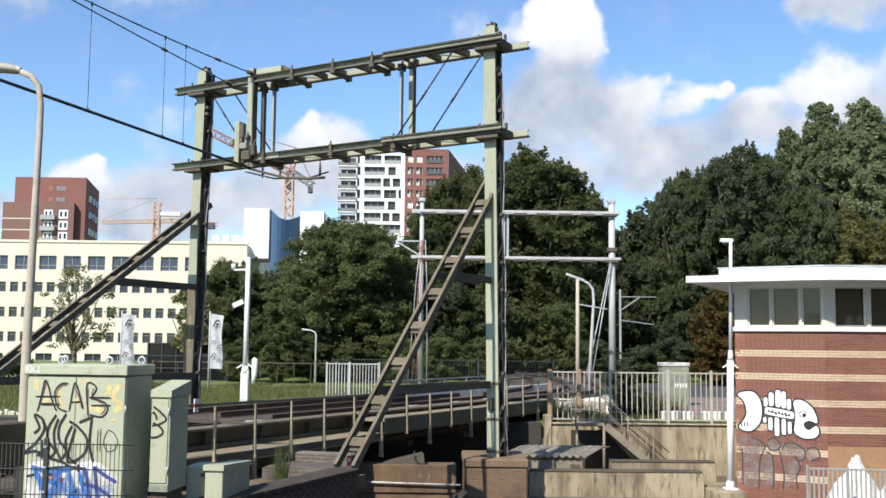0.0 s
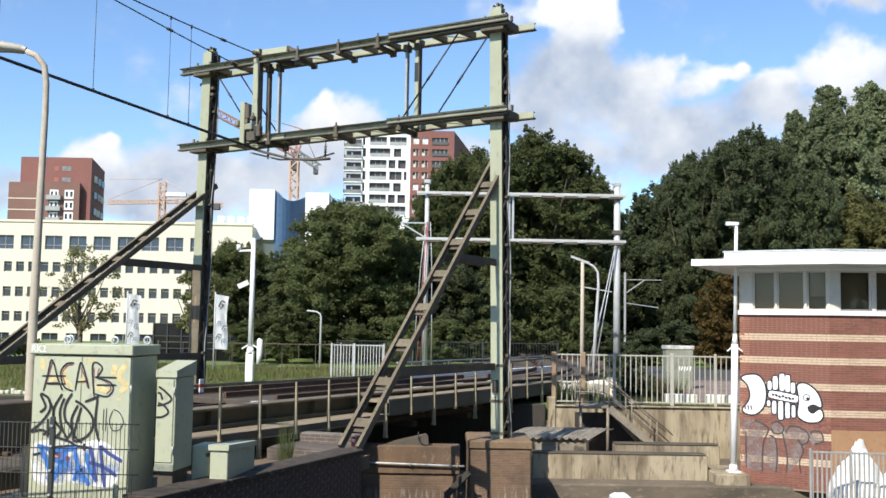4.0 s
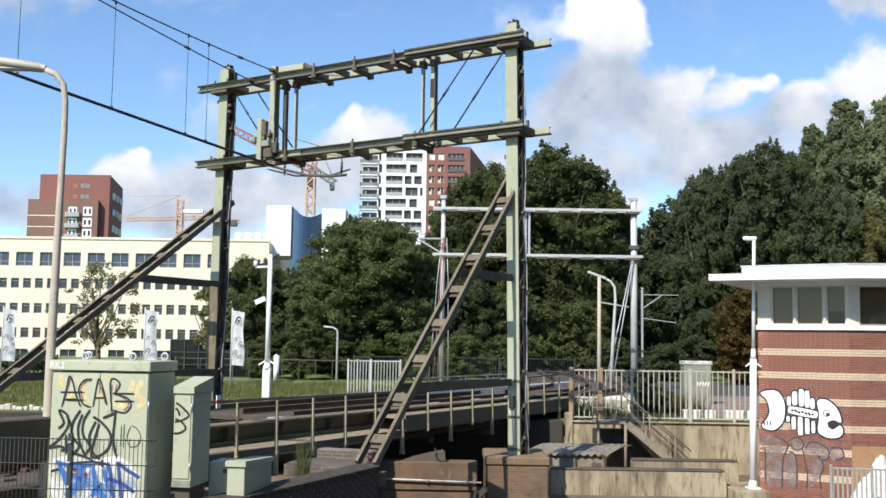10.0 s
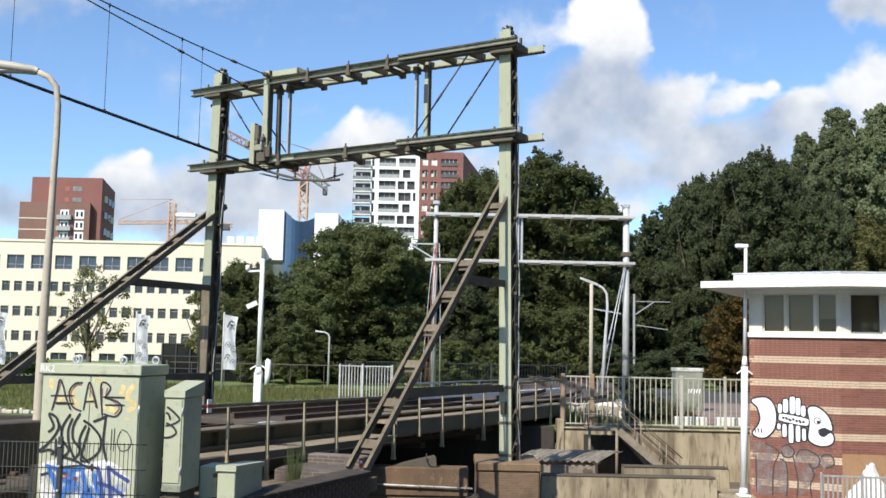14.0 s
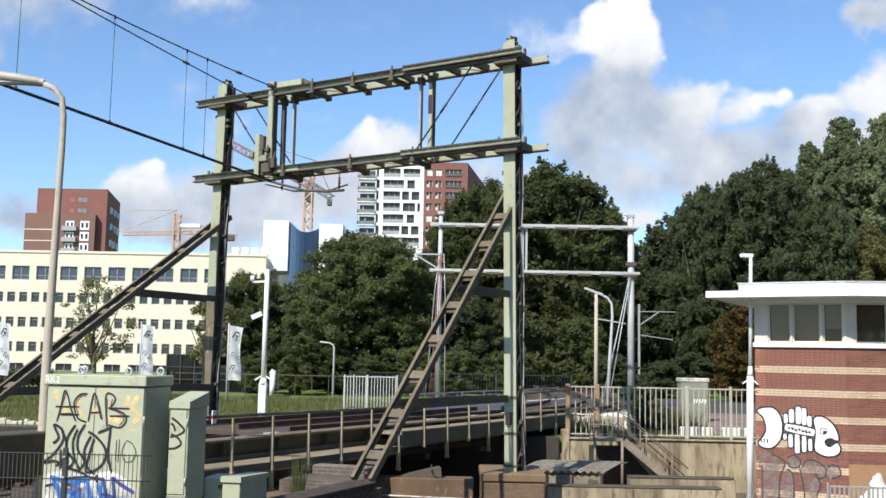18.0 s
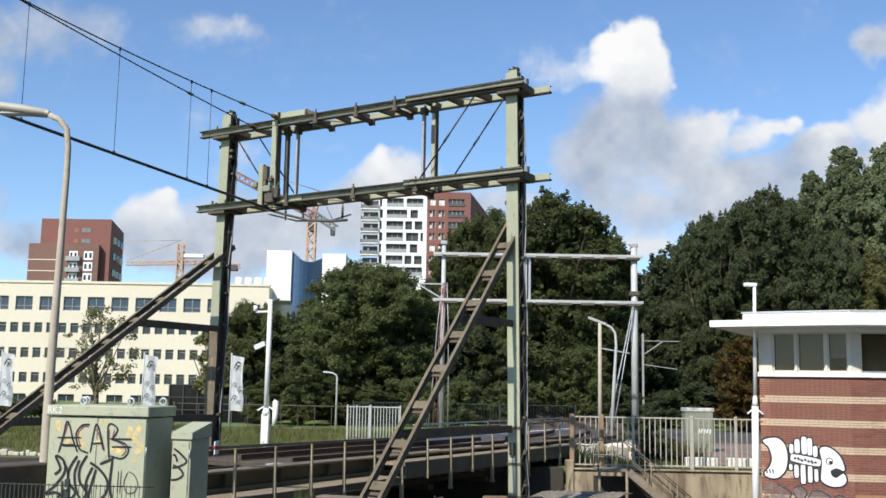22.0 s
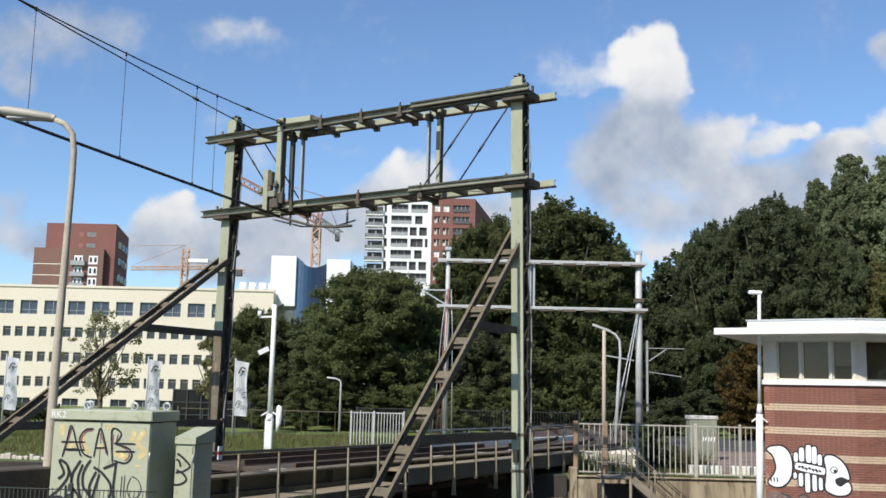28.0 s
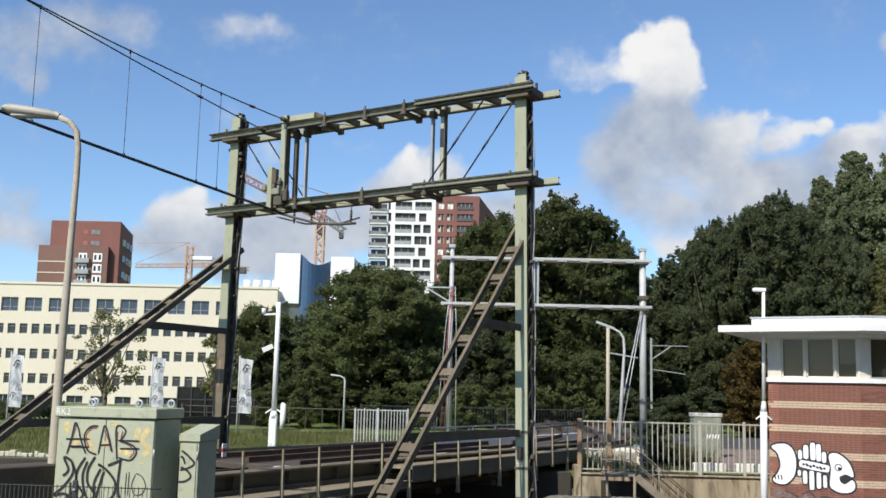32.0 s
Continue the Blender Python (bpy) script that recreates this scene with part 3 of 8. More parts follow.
def build_shed():
    s = thing("low_shed", pose(0.08, 0, 0.11), "low shed with a weathered corrugated roof on the quay", "shed")
    bm = bm_new()
    box(bm, 2.4, 3.75, 25.72, 27.3, -1.6, -0.76, 0.01)
    part("body", bm, M["stair"], s)
    bm = bm_new()
    n = 128
    x0, x1 = 1.62, 3.82
    rows = []
    for y, z in ((25.62, -0.66), (27.0, -0.56), (27.7, -0.60)):
        rows.append([bm.verts.new((x0 + (x1 - x0) * i / n + (y - 25.6) * 0.46, y, z + 0.030 * math.sin(i * math.pi / 5.3))) for i in range(n + 1)])
    for a, b in zip(rows, rows[1:]):
        for i in range(n):
            bm.faces.new((a[i], a[i + 1], b[i + 1], b[i]))
    g = bmesh.ops.solidify(bm, geom=bm.faces[:], thickness=0.012)
    part("roof", bm, M["corrugated"], s, "corrugated grey roof sheets")
    bm = bm_new()
    bm.faces.new([bm.verts.new(p) for p in ((3.80, 25.68, -1.6), (4.5, 27.4, -1.6), (4.5, 27.4, -0.66), (3.80, 25.68, -0.74))])
    bmesh.ops.solidify(bm, geom=bm.faces[:], thickness=0.02)
    part("gable", bm, M["dark_steel"], s, "dark end plate")
    bm = bm_new()
    rod(bm, (3.5, 25.72, -0.9), (3.5, 25.62, -0.9), 0.07, 12)
    rod(bm, (3.62, 25.72, -0.9), (3.62, 25.64, -0.9), 0.05, 10)
    part("fitting", bm, M["dark_steel"], s)


build_shed()


def build_stair():
    s = thing("steel_stair", pose(0.05, 0, 0.11), "galvanised steel stair with handrails down to the quay", "stair")
    y0, y1 = 28.3, 29.2
    bm = bm_new()
    box(bm, 3.95, 4.8, y0, y1, -0.10, -0.04)
    part("landing", bm, M["stair"], s)
    top, foot = Vector((4.8, 0, -0.06)), Vector((6.55, 0, -1.55))
    for y in (y0, y1):
        bm = bm_new()
        bar(bm, top + Vector((0, y, -0.04)), foot + Vector((0, y, 0)), 0.05, 0.2, (0, 0, 1))
        part("stringer", bm, M["stair"], s)
        bm = bm_new()
        for h in (0.34, 0.74):
            tube(bm, [(3.95, y, h - 0.05), (4.78, y, h - 0.05), foot + Vector((0, y, h))], 0.016, 6)
        part("handrail", bm, M["stair"], s)
        for x in (3.97, 4.78):
            bm = bm_new()
            rod(bm, (x, y, -0.06), (x, y, 0.69), 0.02, 6)
            part("rail_post", bm, M["stair"], s)
        for k in (0.35, 0.75):
            p = top.lerp(foot, k)
            bm = bm_new()
            rod(bm, (p.x, y, p.z), (p.x, y, p.z + 0.74), 0.02, 6)
            part("rail_post", bm, M["stair"], s)
    for i in range(8):
        p = top.lerp(foot, (i + 0.6) / 8.2)
        bm = bm_new()
        box(bm, p.x - 0.12, p.x + 0.12, y0 + 0.03, y1 - 0.03, p.z - 0.02, p.z + 0.015)
        part("tread", bm, M["dark_steel"], s)
    for x in (4.0, 4.75):
        bm = bm_new()
        rod(bm, (x, y0, -1.6), (x, y0, -0.1), 0.04, 8)
        part("leg", bm, M["stair"], s)


build_stair()
# flat dark sheet on the wall for the shaded opening under the stair
bm = bm_new()
prism(bm, [(4.05, -1.44), (6.2, -1.44), (5.0, -0.2), (4.05, -0.2)], 0, 0.03, pose(0, 29.49, 0, 90))
solid("stair_shade", bm, M["shade_fill"], Matrix(), "dark sheet on the wall for the shaded opening under the stair", "recess", kind="structure")


def bar_fence(name, x0, x1, y0, y1, z, h, step, posts, mat, label, post_mat=None, flat=0.028):
    """An upright bar fence from (x0, y0) to (x1, y1): rails, bars and posts at the given shares."""
    L = math.hypot(x1 - x0, y1 - y0)
    f = thing(name, pose(x0, y0, z, 0, 0, math.degrees(math.atan2(y1 - y0, x1 - x0))), label, "fence")
    for hz in (0.1, h - 0.03):
        bm = bm_new()
        box(bm, 0, L, -0.02, 0.02, hz - 0.02, hz + 0.02, 0.004)
        part("rail", bm, mat, f)
    bm = bm_new()
    box(bm, -flat / 2, flat / 2, -0.012, 0.012, 0.06, h, 0.003)
    me = mesh_of("bar", bm, mat)
    n = int(L / step)
    for i in range(n + 1):
        piece("bar", me, f, pose((i + 0.5) * L / (n + 1), 0, 0))
    for k, w, pm in posts:
        bm = bm_new()
        box(bm, k * L - w / 2, k * L + w / 2, -w / 2 - 0.03, w / 2 - 0.03, -0.1, h + 0.05, 0.01)
        part("post", bm, pm, f)
    return f


bar_fence("quay_fence", 3.48, 9.35, 29.85, 29.75, -0.02, 1.48, 0.158,
          ((0.0, 0.12, M["rust_post"]), (0.145, 0.12, M["rust_post"]), (0.30, 0.08, M["fence_paint"]), (0.585, 0.10, M["fence_paint"]), (0.80, 0.08, M["fence_paint"])),
          M["fence_paint"], "galvanised upright bar fence on the retaining wall")
bar_fence("white_gate", -4.20, -2.04, 41, 41, -0.04, 1.45, 0.125,
          ((0.03, 0.07, M["galv_pale"]), (0.20, 0.05, M["galv_pale"]), (0.45, 0.08, M["galv_pale"]), (1.0, 0.06, M["galv_pale"])),
          M["galv_pale"], "closed white upright bar gate beside the track")
bar_fence("house_fence", 8.0, 12.85, 21.8, 21.2, -1.87, 1.56, 0.096,
          ((0.0, 0.05, M["fence_grey"]), (0.17, 0.045, M["fence_grey"]), (0.5, 0.06, M["fence_grey"])),
          M["fence_grey"], "pale grey bar fence in front of the house", flat=0.036)
bar_fence("grass_fence", -13.5, -4.5, 50, 49, 0.0, 1.25, 0.9, ((0, 0.08, M["dark_steel"]), (0.5, 0.08, M["dark_steel"]), (1.0, 0.08, M["dark_steel"])),
          M["dark_steel"], "low dark fence behind the grass")
bm = bm_new()
box(bm, 3.28, 3.51, 29.5, 29.9, -1.6, 0.22, 0.03)
box(bm, 3.01, 3.30, 29.5, 29.9, -1.6, -0.45, 0.03)
solid("concrete_post", bm, M["concrete"], Matrix(), "weathered concrete end post of the retaining wall", "post")

# ---- bridge ----
DECK = 0.25


def build_bridge():
    br = thing("rail_bridge", B(-12.0, 0), "green steel railway bridge with worn deck and railings", "bridge")
    b0, b1 = 12.4, 30.5
    for k0, k1, d in ((12.4, 19.3, DECK), (19.4, b1, 0.54)):
        bm = bm_new()
        box(bm, -0.62, 0.10, k0, k1, d - 0.06, d)
        part("walkway", bm, M["plank"], br, "weathered walkway boards along the girder")
        bm = bm_new()
        box(bm, 0.10, 0.13, k0, k1, d - (0.13 if d < 0.4 else 0.30), d + 0.0)
        box(bm, 0.03, 0.13, k0, k1, d - (0.15 if d < 0.4 else 0.32), d - (0.13 if d < 0.4 else 0.30))
        part("edge_beam", bm, M["dark_steel"] if d < 0.4 else M["edge_green"], br, "dark edge beam with a pale lip")
        bm = bm_new()
        box(bm, 0.085, 0.15, k0, k1, d - 0.15 if d < 0.4 else d, d - 0.125 if d < 0.4 else d + 0.025)
        part("edge_lip", bm, M["plank"], br)
    bm = bm_new()
    box(bm, -0.66, -0.60, b0, b1, DECK, DECK + 0.09)
    part("kick_board", bm, M["dark_green"], br)
    for x in (-0.75, -6.6):
        top = 0.60 if x > -3 else 0.26
        for k0, k1, low in ((b0, 19.3, -0.32), (19.4, b1, 0.12 if x > -3 else -0.1)):
            part("girder_web", box(bm_new(), x - 0.03, x + 0.03, k0, k1, low, top), M["dark_green"], br)
            for z0, z1 in ((top, top + 0.05), (low - 0.05, low)):
                part("girder_flange", box(bm_new(), x - 0.2, x + 0.2, k0, k1, z0, z1, 0.01), M["rust_steel"], br)
        bm = bm_new()
        box(bm, x - 0.15, x + 0.15, -0.01, 0.01, 0.13, top)
        me = mesh_of("stiffener", bm, M["dark_green"])
        k = b0 + 0.4
        while k < b1:
            piece("stiffener", me, br, pose(0, k, 0))
            k += 1.6
    bm = bm_new()
    box(bm, -6.4, -0.95, b0, b1, -0.15, -0.03)
    part("deck_plate", bm, M["sleeper"], br)
    for k in range(6):
        bm = bm_new()
        box(bm, -6.5, -0.8, 13 + k * 3.0, 13.25 + k * 3.0, -0.3, -0.16)
        part("cross_girder", bm, M["dark_steel"], br)
    bm = bm_new()
    box(bm, -1.3, 1.3, -0.12, 0.12, -0.03, 0.10, 0.015)
    sl = mesh_of("sleeper", bm, M["sleeper"])
    bm = bm_new()
    box(bm, -0.06, 0.06, -0.05, 0.05, 0.10, 0.16, 0.01)
    chair = mesh_of("rail_chair", bm, M["rail_rust"])
    for c in (-2.3, -5.3):
        for s in (-0.72, 0.72):
            bm = bm_new()
            box(bm, c + s - 0.07, c + s + 0.07, -20, 34, 0.10, 0.12)
            box(bm, c + s - 0.012, c + s + 0.012, -20, 34, 0.12, 0.22)
            box(bm, c + s - 0.036, c + s + 0.036, -20, 34, 0.22, 0.265, 0.006)
            part("rail", bm, M["rail_rust"], br)
        for i in range(66):
            piece("sleeper", sl, br, pose(c, -6 + i * 0.62, 0))
            if c > -3 and 18 < i < 58:
                piece("rail_chair", chair, br, pose(c + 0.83, -6 + i * 0.62, 0))
    for x in (0.10,):
        for k0, k1, z0, z1 in ((12.9, 19.3, 1.13, 1.09), (19.4, 28.9, 1.13, 1.30)):
            bm = bm_new()
            bar(bm, (x, k0, z0), (x, k1, z1), 0.055, 0.05)
            part("top_rail", bm, M["rail_brown"], br)
        for long in (0, 1):
            bm = bm_new()
            w0, w1 = 0.016, 0.032
            v = [bm.verts.new(p) for p in ((-w0, -0.02, DECK + 0.97), (w0, -0.02, DECK + 0.97), (w1, -0.02, DECK + 0.05), (-w1, -0.02, DECK + 0.05),
                                           (-w0, 0.02, DECK + 0.97), (w0, 0.02, DECK + 0.97), (w1, 0.02, DECK + 0.05), (-w1, 0.02, DECK + 0.05))]
            for f in ((0, 3, 2, 1), (4, 5, 6, 7), (0, 1, 5, 4), (1, 2, 6, 5), (2, 3, 7, 6), (3, 0, 4, 7)):
                bm.faces.new([v[i] for i in f])
            box(bm, -0.042, 0.042, -0.03, 0.03, DECK - (0.32 if long else 0.12), DECK + 0.06, 0.008)
            if long:
                box(bm, -0.05, 0.05, -0.035, 0.035, DECK - 0.38, DECK - 0.32)
            me = mesh_of("railing_post", bm, M["rail_paint"])
            for i in range(4, 12):
                k = 3.94 + (2 * i + 1 - long) * 1.09
                if k < 28.8:
                    piece("railing_post", me, br, pose(x + 0.05, k, 0.03 if k > 19.4 and not long else -0.13 if k < 19.4 else -0.02))
    bm = bm_new()
    box(bm, -7.3, -6.75, b0, b1, 0.0, 0.06)
    part("walkway", bm, M["plank"], br)
    part("end_girder", box(bm_new(), -0.4, 0.06, 3.0, 12.38, 0.46, 1.06, 0.02), M["sleeper"], br, "rusty end girder")
    for k in range(6):
        bm = bm_new()
        bar(bm, (0.075, 4.0 + k * 1.5, 1.02), (0.075, 4.6 + k * 1.5, 0.50), 0.07, 0.02, (1, 0, 0))
        part("brace", bm, M["rust_deck"], br)
    for k in (5.0, 8.2, 11.4):
        part("end_post", box(bm_new(), -0.3, -0.05, k, k + 0.2, -0.32, 0.46, 0.01), M["sleeper"], br)
    part("track_bed", box(bm_new(), -6.3, -0.95, 19.4, b1, 0.2, 0.36, 0.02), M["sleeper"], br, "dark timber deck of the moving span")
    for i in range(4):
        part("side_plank", box(bm_new(), -1.22 + i * 0.07, -1.16 + i * 0.07, 20.6, b1, 0.36, 0.395, 0.004), M["rust_deck"], br, "tan weathered plank" if i == 0 else "")
    for c in (-3.02, -1.58, -6.02, -4.58):
        bm = bm_new()
        box(bm, c - 0.06, c + 0.06, 19.4, b1 + 1.5, 0.38, 0.40)
        box(bm, c - 0.034, c + 0.034, 19.4, b1 + 1.5, 0.40, 0.51, 0.005)
        part("rail", bm, M["rail_rust"], br)
    for k in range(18):
        part("rail_chair", box(bm_new(), -1.45, -1.3, 19.7 + k * 0.6, 19.9 + k * 0.6, 0.38, 0.47, 0.01), M["rail_brown"], br)
    # red and white board at the end of the railing
    for z0, z1, mt in ((1.02, 1.10, "white_paint"), (1.16, 1.24, "white_paint"), (1.10, 1.16, "red_paint")):
        part("board", box(bm_new(), 0.13, 0.15, 13.22, 13.32, z0, z1), M[mt], br)
    for k in (16.4, 22.9, 25.2, 27.3):
        bm = bm_new()
        box(bm, -1.35, -1.05, k, k + 0.4, -0.03, 0.62, 0.01)
        part("junction_box", bm, M["grey_paint"], br)
    return br


build_bridge()

for k0, k1, zt in ((30.5, 36.0, 0.28), (-30, 12.3, 0.06)):
    bm = bm_new()
    box(bm, -8.0, -0.6, k0, k1, -0.3, zt, 0.05)
    solid("ballast_bed", bm, M["ballast"], B(-12.0, 0), "brown stone ballast under the tracks", "ballast", kind="structure")
# the railway bends to the left beyond the bridge
bm = bm_new()
prism(bm, [(-1.6, 38.0), (4.6, 34.0), (8.6, 43), (10.2, 60), (9.6, 95), (2.0, 95), (2.6, 60), (0.9, 45)], -0.1, 0.26)
solid("ballast_curve", bm, M["ballast"], Matrix(), "brown ballast of the curving railway", "ballast", kind="structure")
bt = thing("curved_track", Matrix(), "rusty railway track curving away between the trees", "track")
for a in (-13.58, -15.02, -16.58, -18.02):
    x0, y0 = world_xy(a, 33.9)
    k = (a + 15.8) * 0.12
    pts = [(x0 + dx + k * dy / 50, y0 + dy, 0.40) for dx, dy in ((0, 0), (1.0, 2.0), (1.9, 4.5), (2.8, 8.5), (3.4, 15), (3.6, 25), (3.0, 55))]
    bm = bm_new()
    for p, q in zip(pts, pts[1:]):
        bar(bm, p, q, 0.07, 0.14)
    part("rail", bm, M["rail_rust"], bt)

# ---- portal over the tracks ----
PB = 21.2
LOW, UP = 6.98, 9.09  # heights of the cross beams at their low end
MASTS = ((-9.99, -0.46, -0.98, True), (-19.11, 0.0, 1.03, False))  # place across, foot, lean in degrees, and the rusty one


def beam_z(a, z):
    """The beams rise a little across the tracks."""
    return z + (a + 19.7) * 0.0160


def mast_a(k, z):
    a, foot, lean, right = MASTS[k]
    return a + math.tan(radians(lean)) * z



def build_portal():
    po = thing("overhead_portal", B(0, PB), "light green painted steel overhead line portal", "portal")
    for a, foot, lean, right in MASTS:
        def on(name, bm, material, label=""):
            ob = part(name, bm, material, mast, label)
            return ob
        mast = part("mast", box(bm_new(), -0.17, 0.13, -0.20, -0.185, foot, 9.62, 0.004), M["green_steel"], po)
        mast.matrix_basis = pose(a, 0, 0, 0, lean, 0)
        # added dark web and dark right flanges put the mast's side shade into colour
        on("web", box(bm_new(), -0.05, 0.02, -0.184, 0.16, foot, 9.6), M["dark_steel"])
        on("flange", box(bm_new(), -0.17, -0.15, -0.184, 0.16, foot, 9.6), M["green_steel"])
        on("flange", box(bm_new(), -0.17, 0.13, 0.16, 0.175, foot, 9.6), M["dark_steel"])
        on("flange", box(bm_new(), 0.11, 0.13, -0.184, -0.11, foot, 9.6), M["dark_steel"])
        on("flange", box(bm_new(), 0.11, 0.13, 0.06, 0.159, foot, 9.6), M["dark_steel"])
        # lacing on the same side, also coloured for its shade
        k, s = foot + 0.35, 1
        while k < 9.2:
            bm = bm_new()
            bar(bm, (0.138, -0.15 * s, k), (0.138, 0.14 * s, k + 0.36), 0.05, 0.012, (1, 0, 0))
            on("lacing", bm, M["dark_steel"])
            k, s = k + 0.36, -s
        # cables and clips on the side of the mast
        for j, (dx, dy) in enumerate(((0.17, -0.02), (0.19, 0.07))):
            bm = bm_new()
            tube(bm, [(dx + 0.018 * math.sin(i * 1.7 + j), dy + 0.05 * math.sin(i * 0.9 + 2 * j), foot + i * 0.55) for i in range(18)], 0.016, 6)
            on("cable", bm, M["black"] if j == 0 else M["mast_grey"])
        rnd = random.Random(int(-a))
        for i in range(11):
            z = foot + 0.5 + i * 0.84 + rnd.uniform(-0.2, 0.2)
            on("clip", box(bm_new(), 0.13, 0.21, -0.06, 0.02, z, z + rnd.uniform(0.04, 0.09), 0.006), M["dark_steel"])
        on("cap", box(bm_new(), -0.13, 0.09, -0.13, 0.12, 9.6, 9.70, 0.02), M["green_steel"])
        for dx, dz in ((-0.12, 0.06), (-0.02, 0.10), (0.07, 0.07)):
            on("lug", box(bm_new(), dx - 0.02, dx + 0.02, -0.1, 0.05, 9.70, 9.70 + dz, 0.004), M["dark_steel"])
        for z in (1.42, 0.62, -0.1):
            on("collar", box(bm_new(), -0.19, 0.15, -0.22, 0.19, z - 0.12, z - 0.06, 0.006), M["dark_steel"])
        if right:
            on("cleat", box(bm_new(), -0.215, -0.17, -0.19, -0.1, 6.45, 6.55, 0.006), M["dark_steel"])
            on("number_plate", box(bm_new(), -0.13, -0.02, -0.212, -0.207, 0.62, 0.66), M["white_dirty"], "small pale plate")
        else:
            # brown cover that holds both rust and the stay's shadow
            on("rust_shade_plate", box(bm_new(), -0.165, 0.125, -0.206, -0.201, foot, 3.6), M["rust_steel"], "rusty lower face, darkened for the stay's shadow")
            for z in (8.75, 8.62, 8.45):
                on("cleat", box(bm_new(), -0.24 + (z < 8.7) * 0.38, -0.17 + (z < 8.7) * 0.42, -0.19, -0.06, z - 0.06, z + 0.02, 0.006), M["dark_steel"])
            on("rust_streak", box(bm_new(), -0.05, 0.02, -0.210, -0.2065, 2.2, 2.9), M["rust_post"], "flaking rust-brown patch")
        on("box", box(bm_new(), -0.11, 0.03, -0.28, -0.20, 0.72, 1.0, 0.01), M["dark_steel"])
    for z in (LOW, UP):
        up = z > 8
        # the near channel, open to the front, with a dark crust on its top flange; the far channel behind it
        for y, x0, x1 in ((-0.30, -19.72, -9.78), (0.30, -19.2, -9.39)):
            z0, z1 = beam_z(x0, z), beam_z(x1, z)
            bm = bm_new()
            channel(bm, (x0, y - 0.02, z0), (x1, y - 0.02, z1), 0.10, 0.14, 0.014, (0, 0, 1), (0, -1 if y < 0 else 1, 0))
            beam = part("cross_beam", bm, M["beam_dirty"] if y < 0 else M["green_steel"], po)
            y0 = y - 0.12 if y < 0 else y - 0.03
            # added plate below the beam, coloured dark for the shade there
            bm = bm_new()
            bar(bm, (x0, y0 + 0.08, z0 - 0.085), (x1, y0 + 0.08, z1 - 0.085), 0.16, 0.022)
            part("soffit", bm, M["dark_steel"], beam, "added underside plate, dark for the beam's shade")
            if y < 0:
                bm = bm_new()
                bar(bm, (x0, y - 0.08, z0 + 0.077), (x1, y - 0.08, z1 + 0.077), 0.14, 0.012)
                part("crust", bm, M["dark_steel"], beam, "dark grime along the top flange")
        # doubled stretch of the near beam towards the mast
        a0, a1 = -12.93, -9.72
        bm = bm_new()
        channel(bm, (a0, -0.44, beam_z(a0, z) + 0.045), (a1, -0.44, beam_z(a1, z) + 0.045), 0.06, 0.105, 0.014, (0, 0, 1), (0, -1, 0))
        dbl = part("doubling_channel", bm, M["beam_dirty"], po)
        # the same shade plate under the doubling, with a thin dark bar on top
        bm = bm_new()
        bar(bm, (a0, -0.46, beam_z(a0, z) - 0.02), (a1, -0.46, beam_z(a1, z) - 0.02), 0.10, 0.024)
        bar(bm, (a0, -0.46, beam_z(a0, z) + 0.104), (a1, -0.46, beam_z(a1, z) + 0.104), 0.10, 0.012)
        part("soffit", bm, M["dark_steel"], dbl)
        # brackets that hold the beams to the masts
        for k in (0, 1):
            a = mast_a(k, z)
            zb = beam_z(a, z)
            part("bracket", box(bm_new(), a - 0.30, a + 0.28, -0.42, -0.175, zb - 0.19, zb - 0.11, 0.01), M["dark_steel"], po)
            part("bracket", box(bm_new(), a + 0.15, a + 0.36, -0.3, 0.26, zb - 0.14, zb + 0.05, 0.01), M["dark_steel"], po)
            part("bracket", box(bm_new(), a - 0.36, a - 0.22, -0.26, 0.20, zb - 0.17, zb - 0.02, 0.01), M["dark_steel"], po)
            for dx, dy in ((-0.24, -0.36), (0.22, -0.36), (0.33, -0.1), (-0.33, -0.1)):
                part("bolt_plate", box(bm_new(), a + dx - 0.025, a + dx + 0.025, dy, dy + 0.07, zb + 0.06, zb + 0.2, 0.005), M["dark_steel"] if dy > -0.3 else M["beam_dirty"], po)
        # short cross ties between the channels
        rnd = random.Random(int(z * 10))
        k, i = -18.6, 0
        while k < -10.5:
            zk = beam_z(k, z)
            w = rnd.uniform(0.07, 0.13)
            bm = bm_new()
            bar(bm, (k, -0.30, zk - rnd.uniform(0.0, 0.03)), (k + rnd.uniform(0.05, 0.12), 0.30, zk - 0.03), w, rnd.uniform(0.10, 0.16))
            part("tie", bm, M["dark_steel"], po)
            if i % 3 == 1:
                bm = bm_new()
                bar(bm, (k + 0.1, -0.26, zk - 0.05), (k + 0.72, 0.27, zk - 0.06), 0.05, 0.02)
                part("diagonal_tie", bm, M["beam_dirty"], po)
            k, i = k + rnd.uniform(0.55, 0.85), i + 1
        for k in ((-15.69, -14.42, -13.25) if up else (-16.55, -14.43, -12.6)):
            zk = beam_z(k, z)
            bm = bm_new()
            box(bm, k - 0.09, k + 0.05, -0.46, 0.34, zk - 0.2, zk - 0.10, 0.01)
            box(bm, k - 0.05, k + 0.03, -0.47, -0.41, zk - 0.2, zk + 0.11, 0.006)
            box(bm, k - 0.02, k + 0.01, -0.46, -0.43, zk + 0.11, zk + 0.18)
            box(bm, k - 0.10, k + 0.06, 0.28, 0.36, zk - 0.24, zk - 0.08, 0.006)
            part("clamp", bm, M["dark_steel"], po)
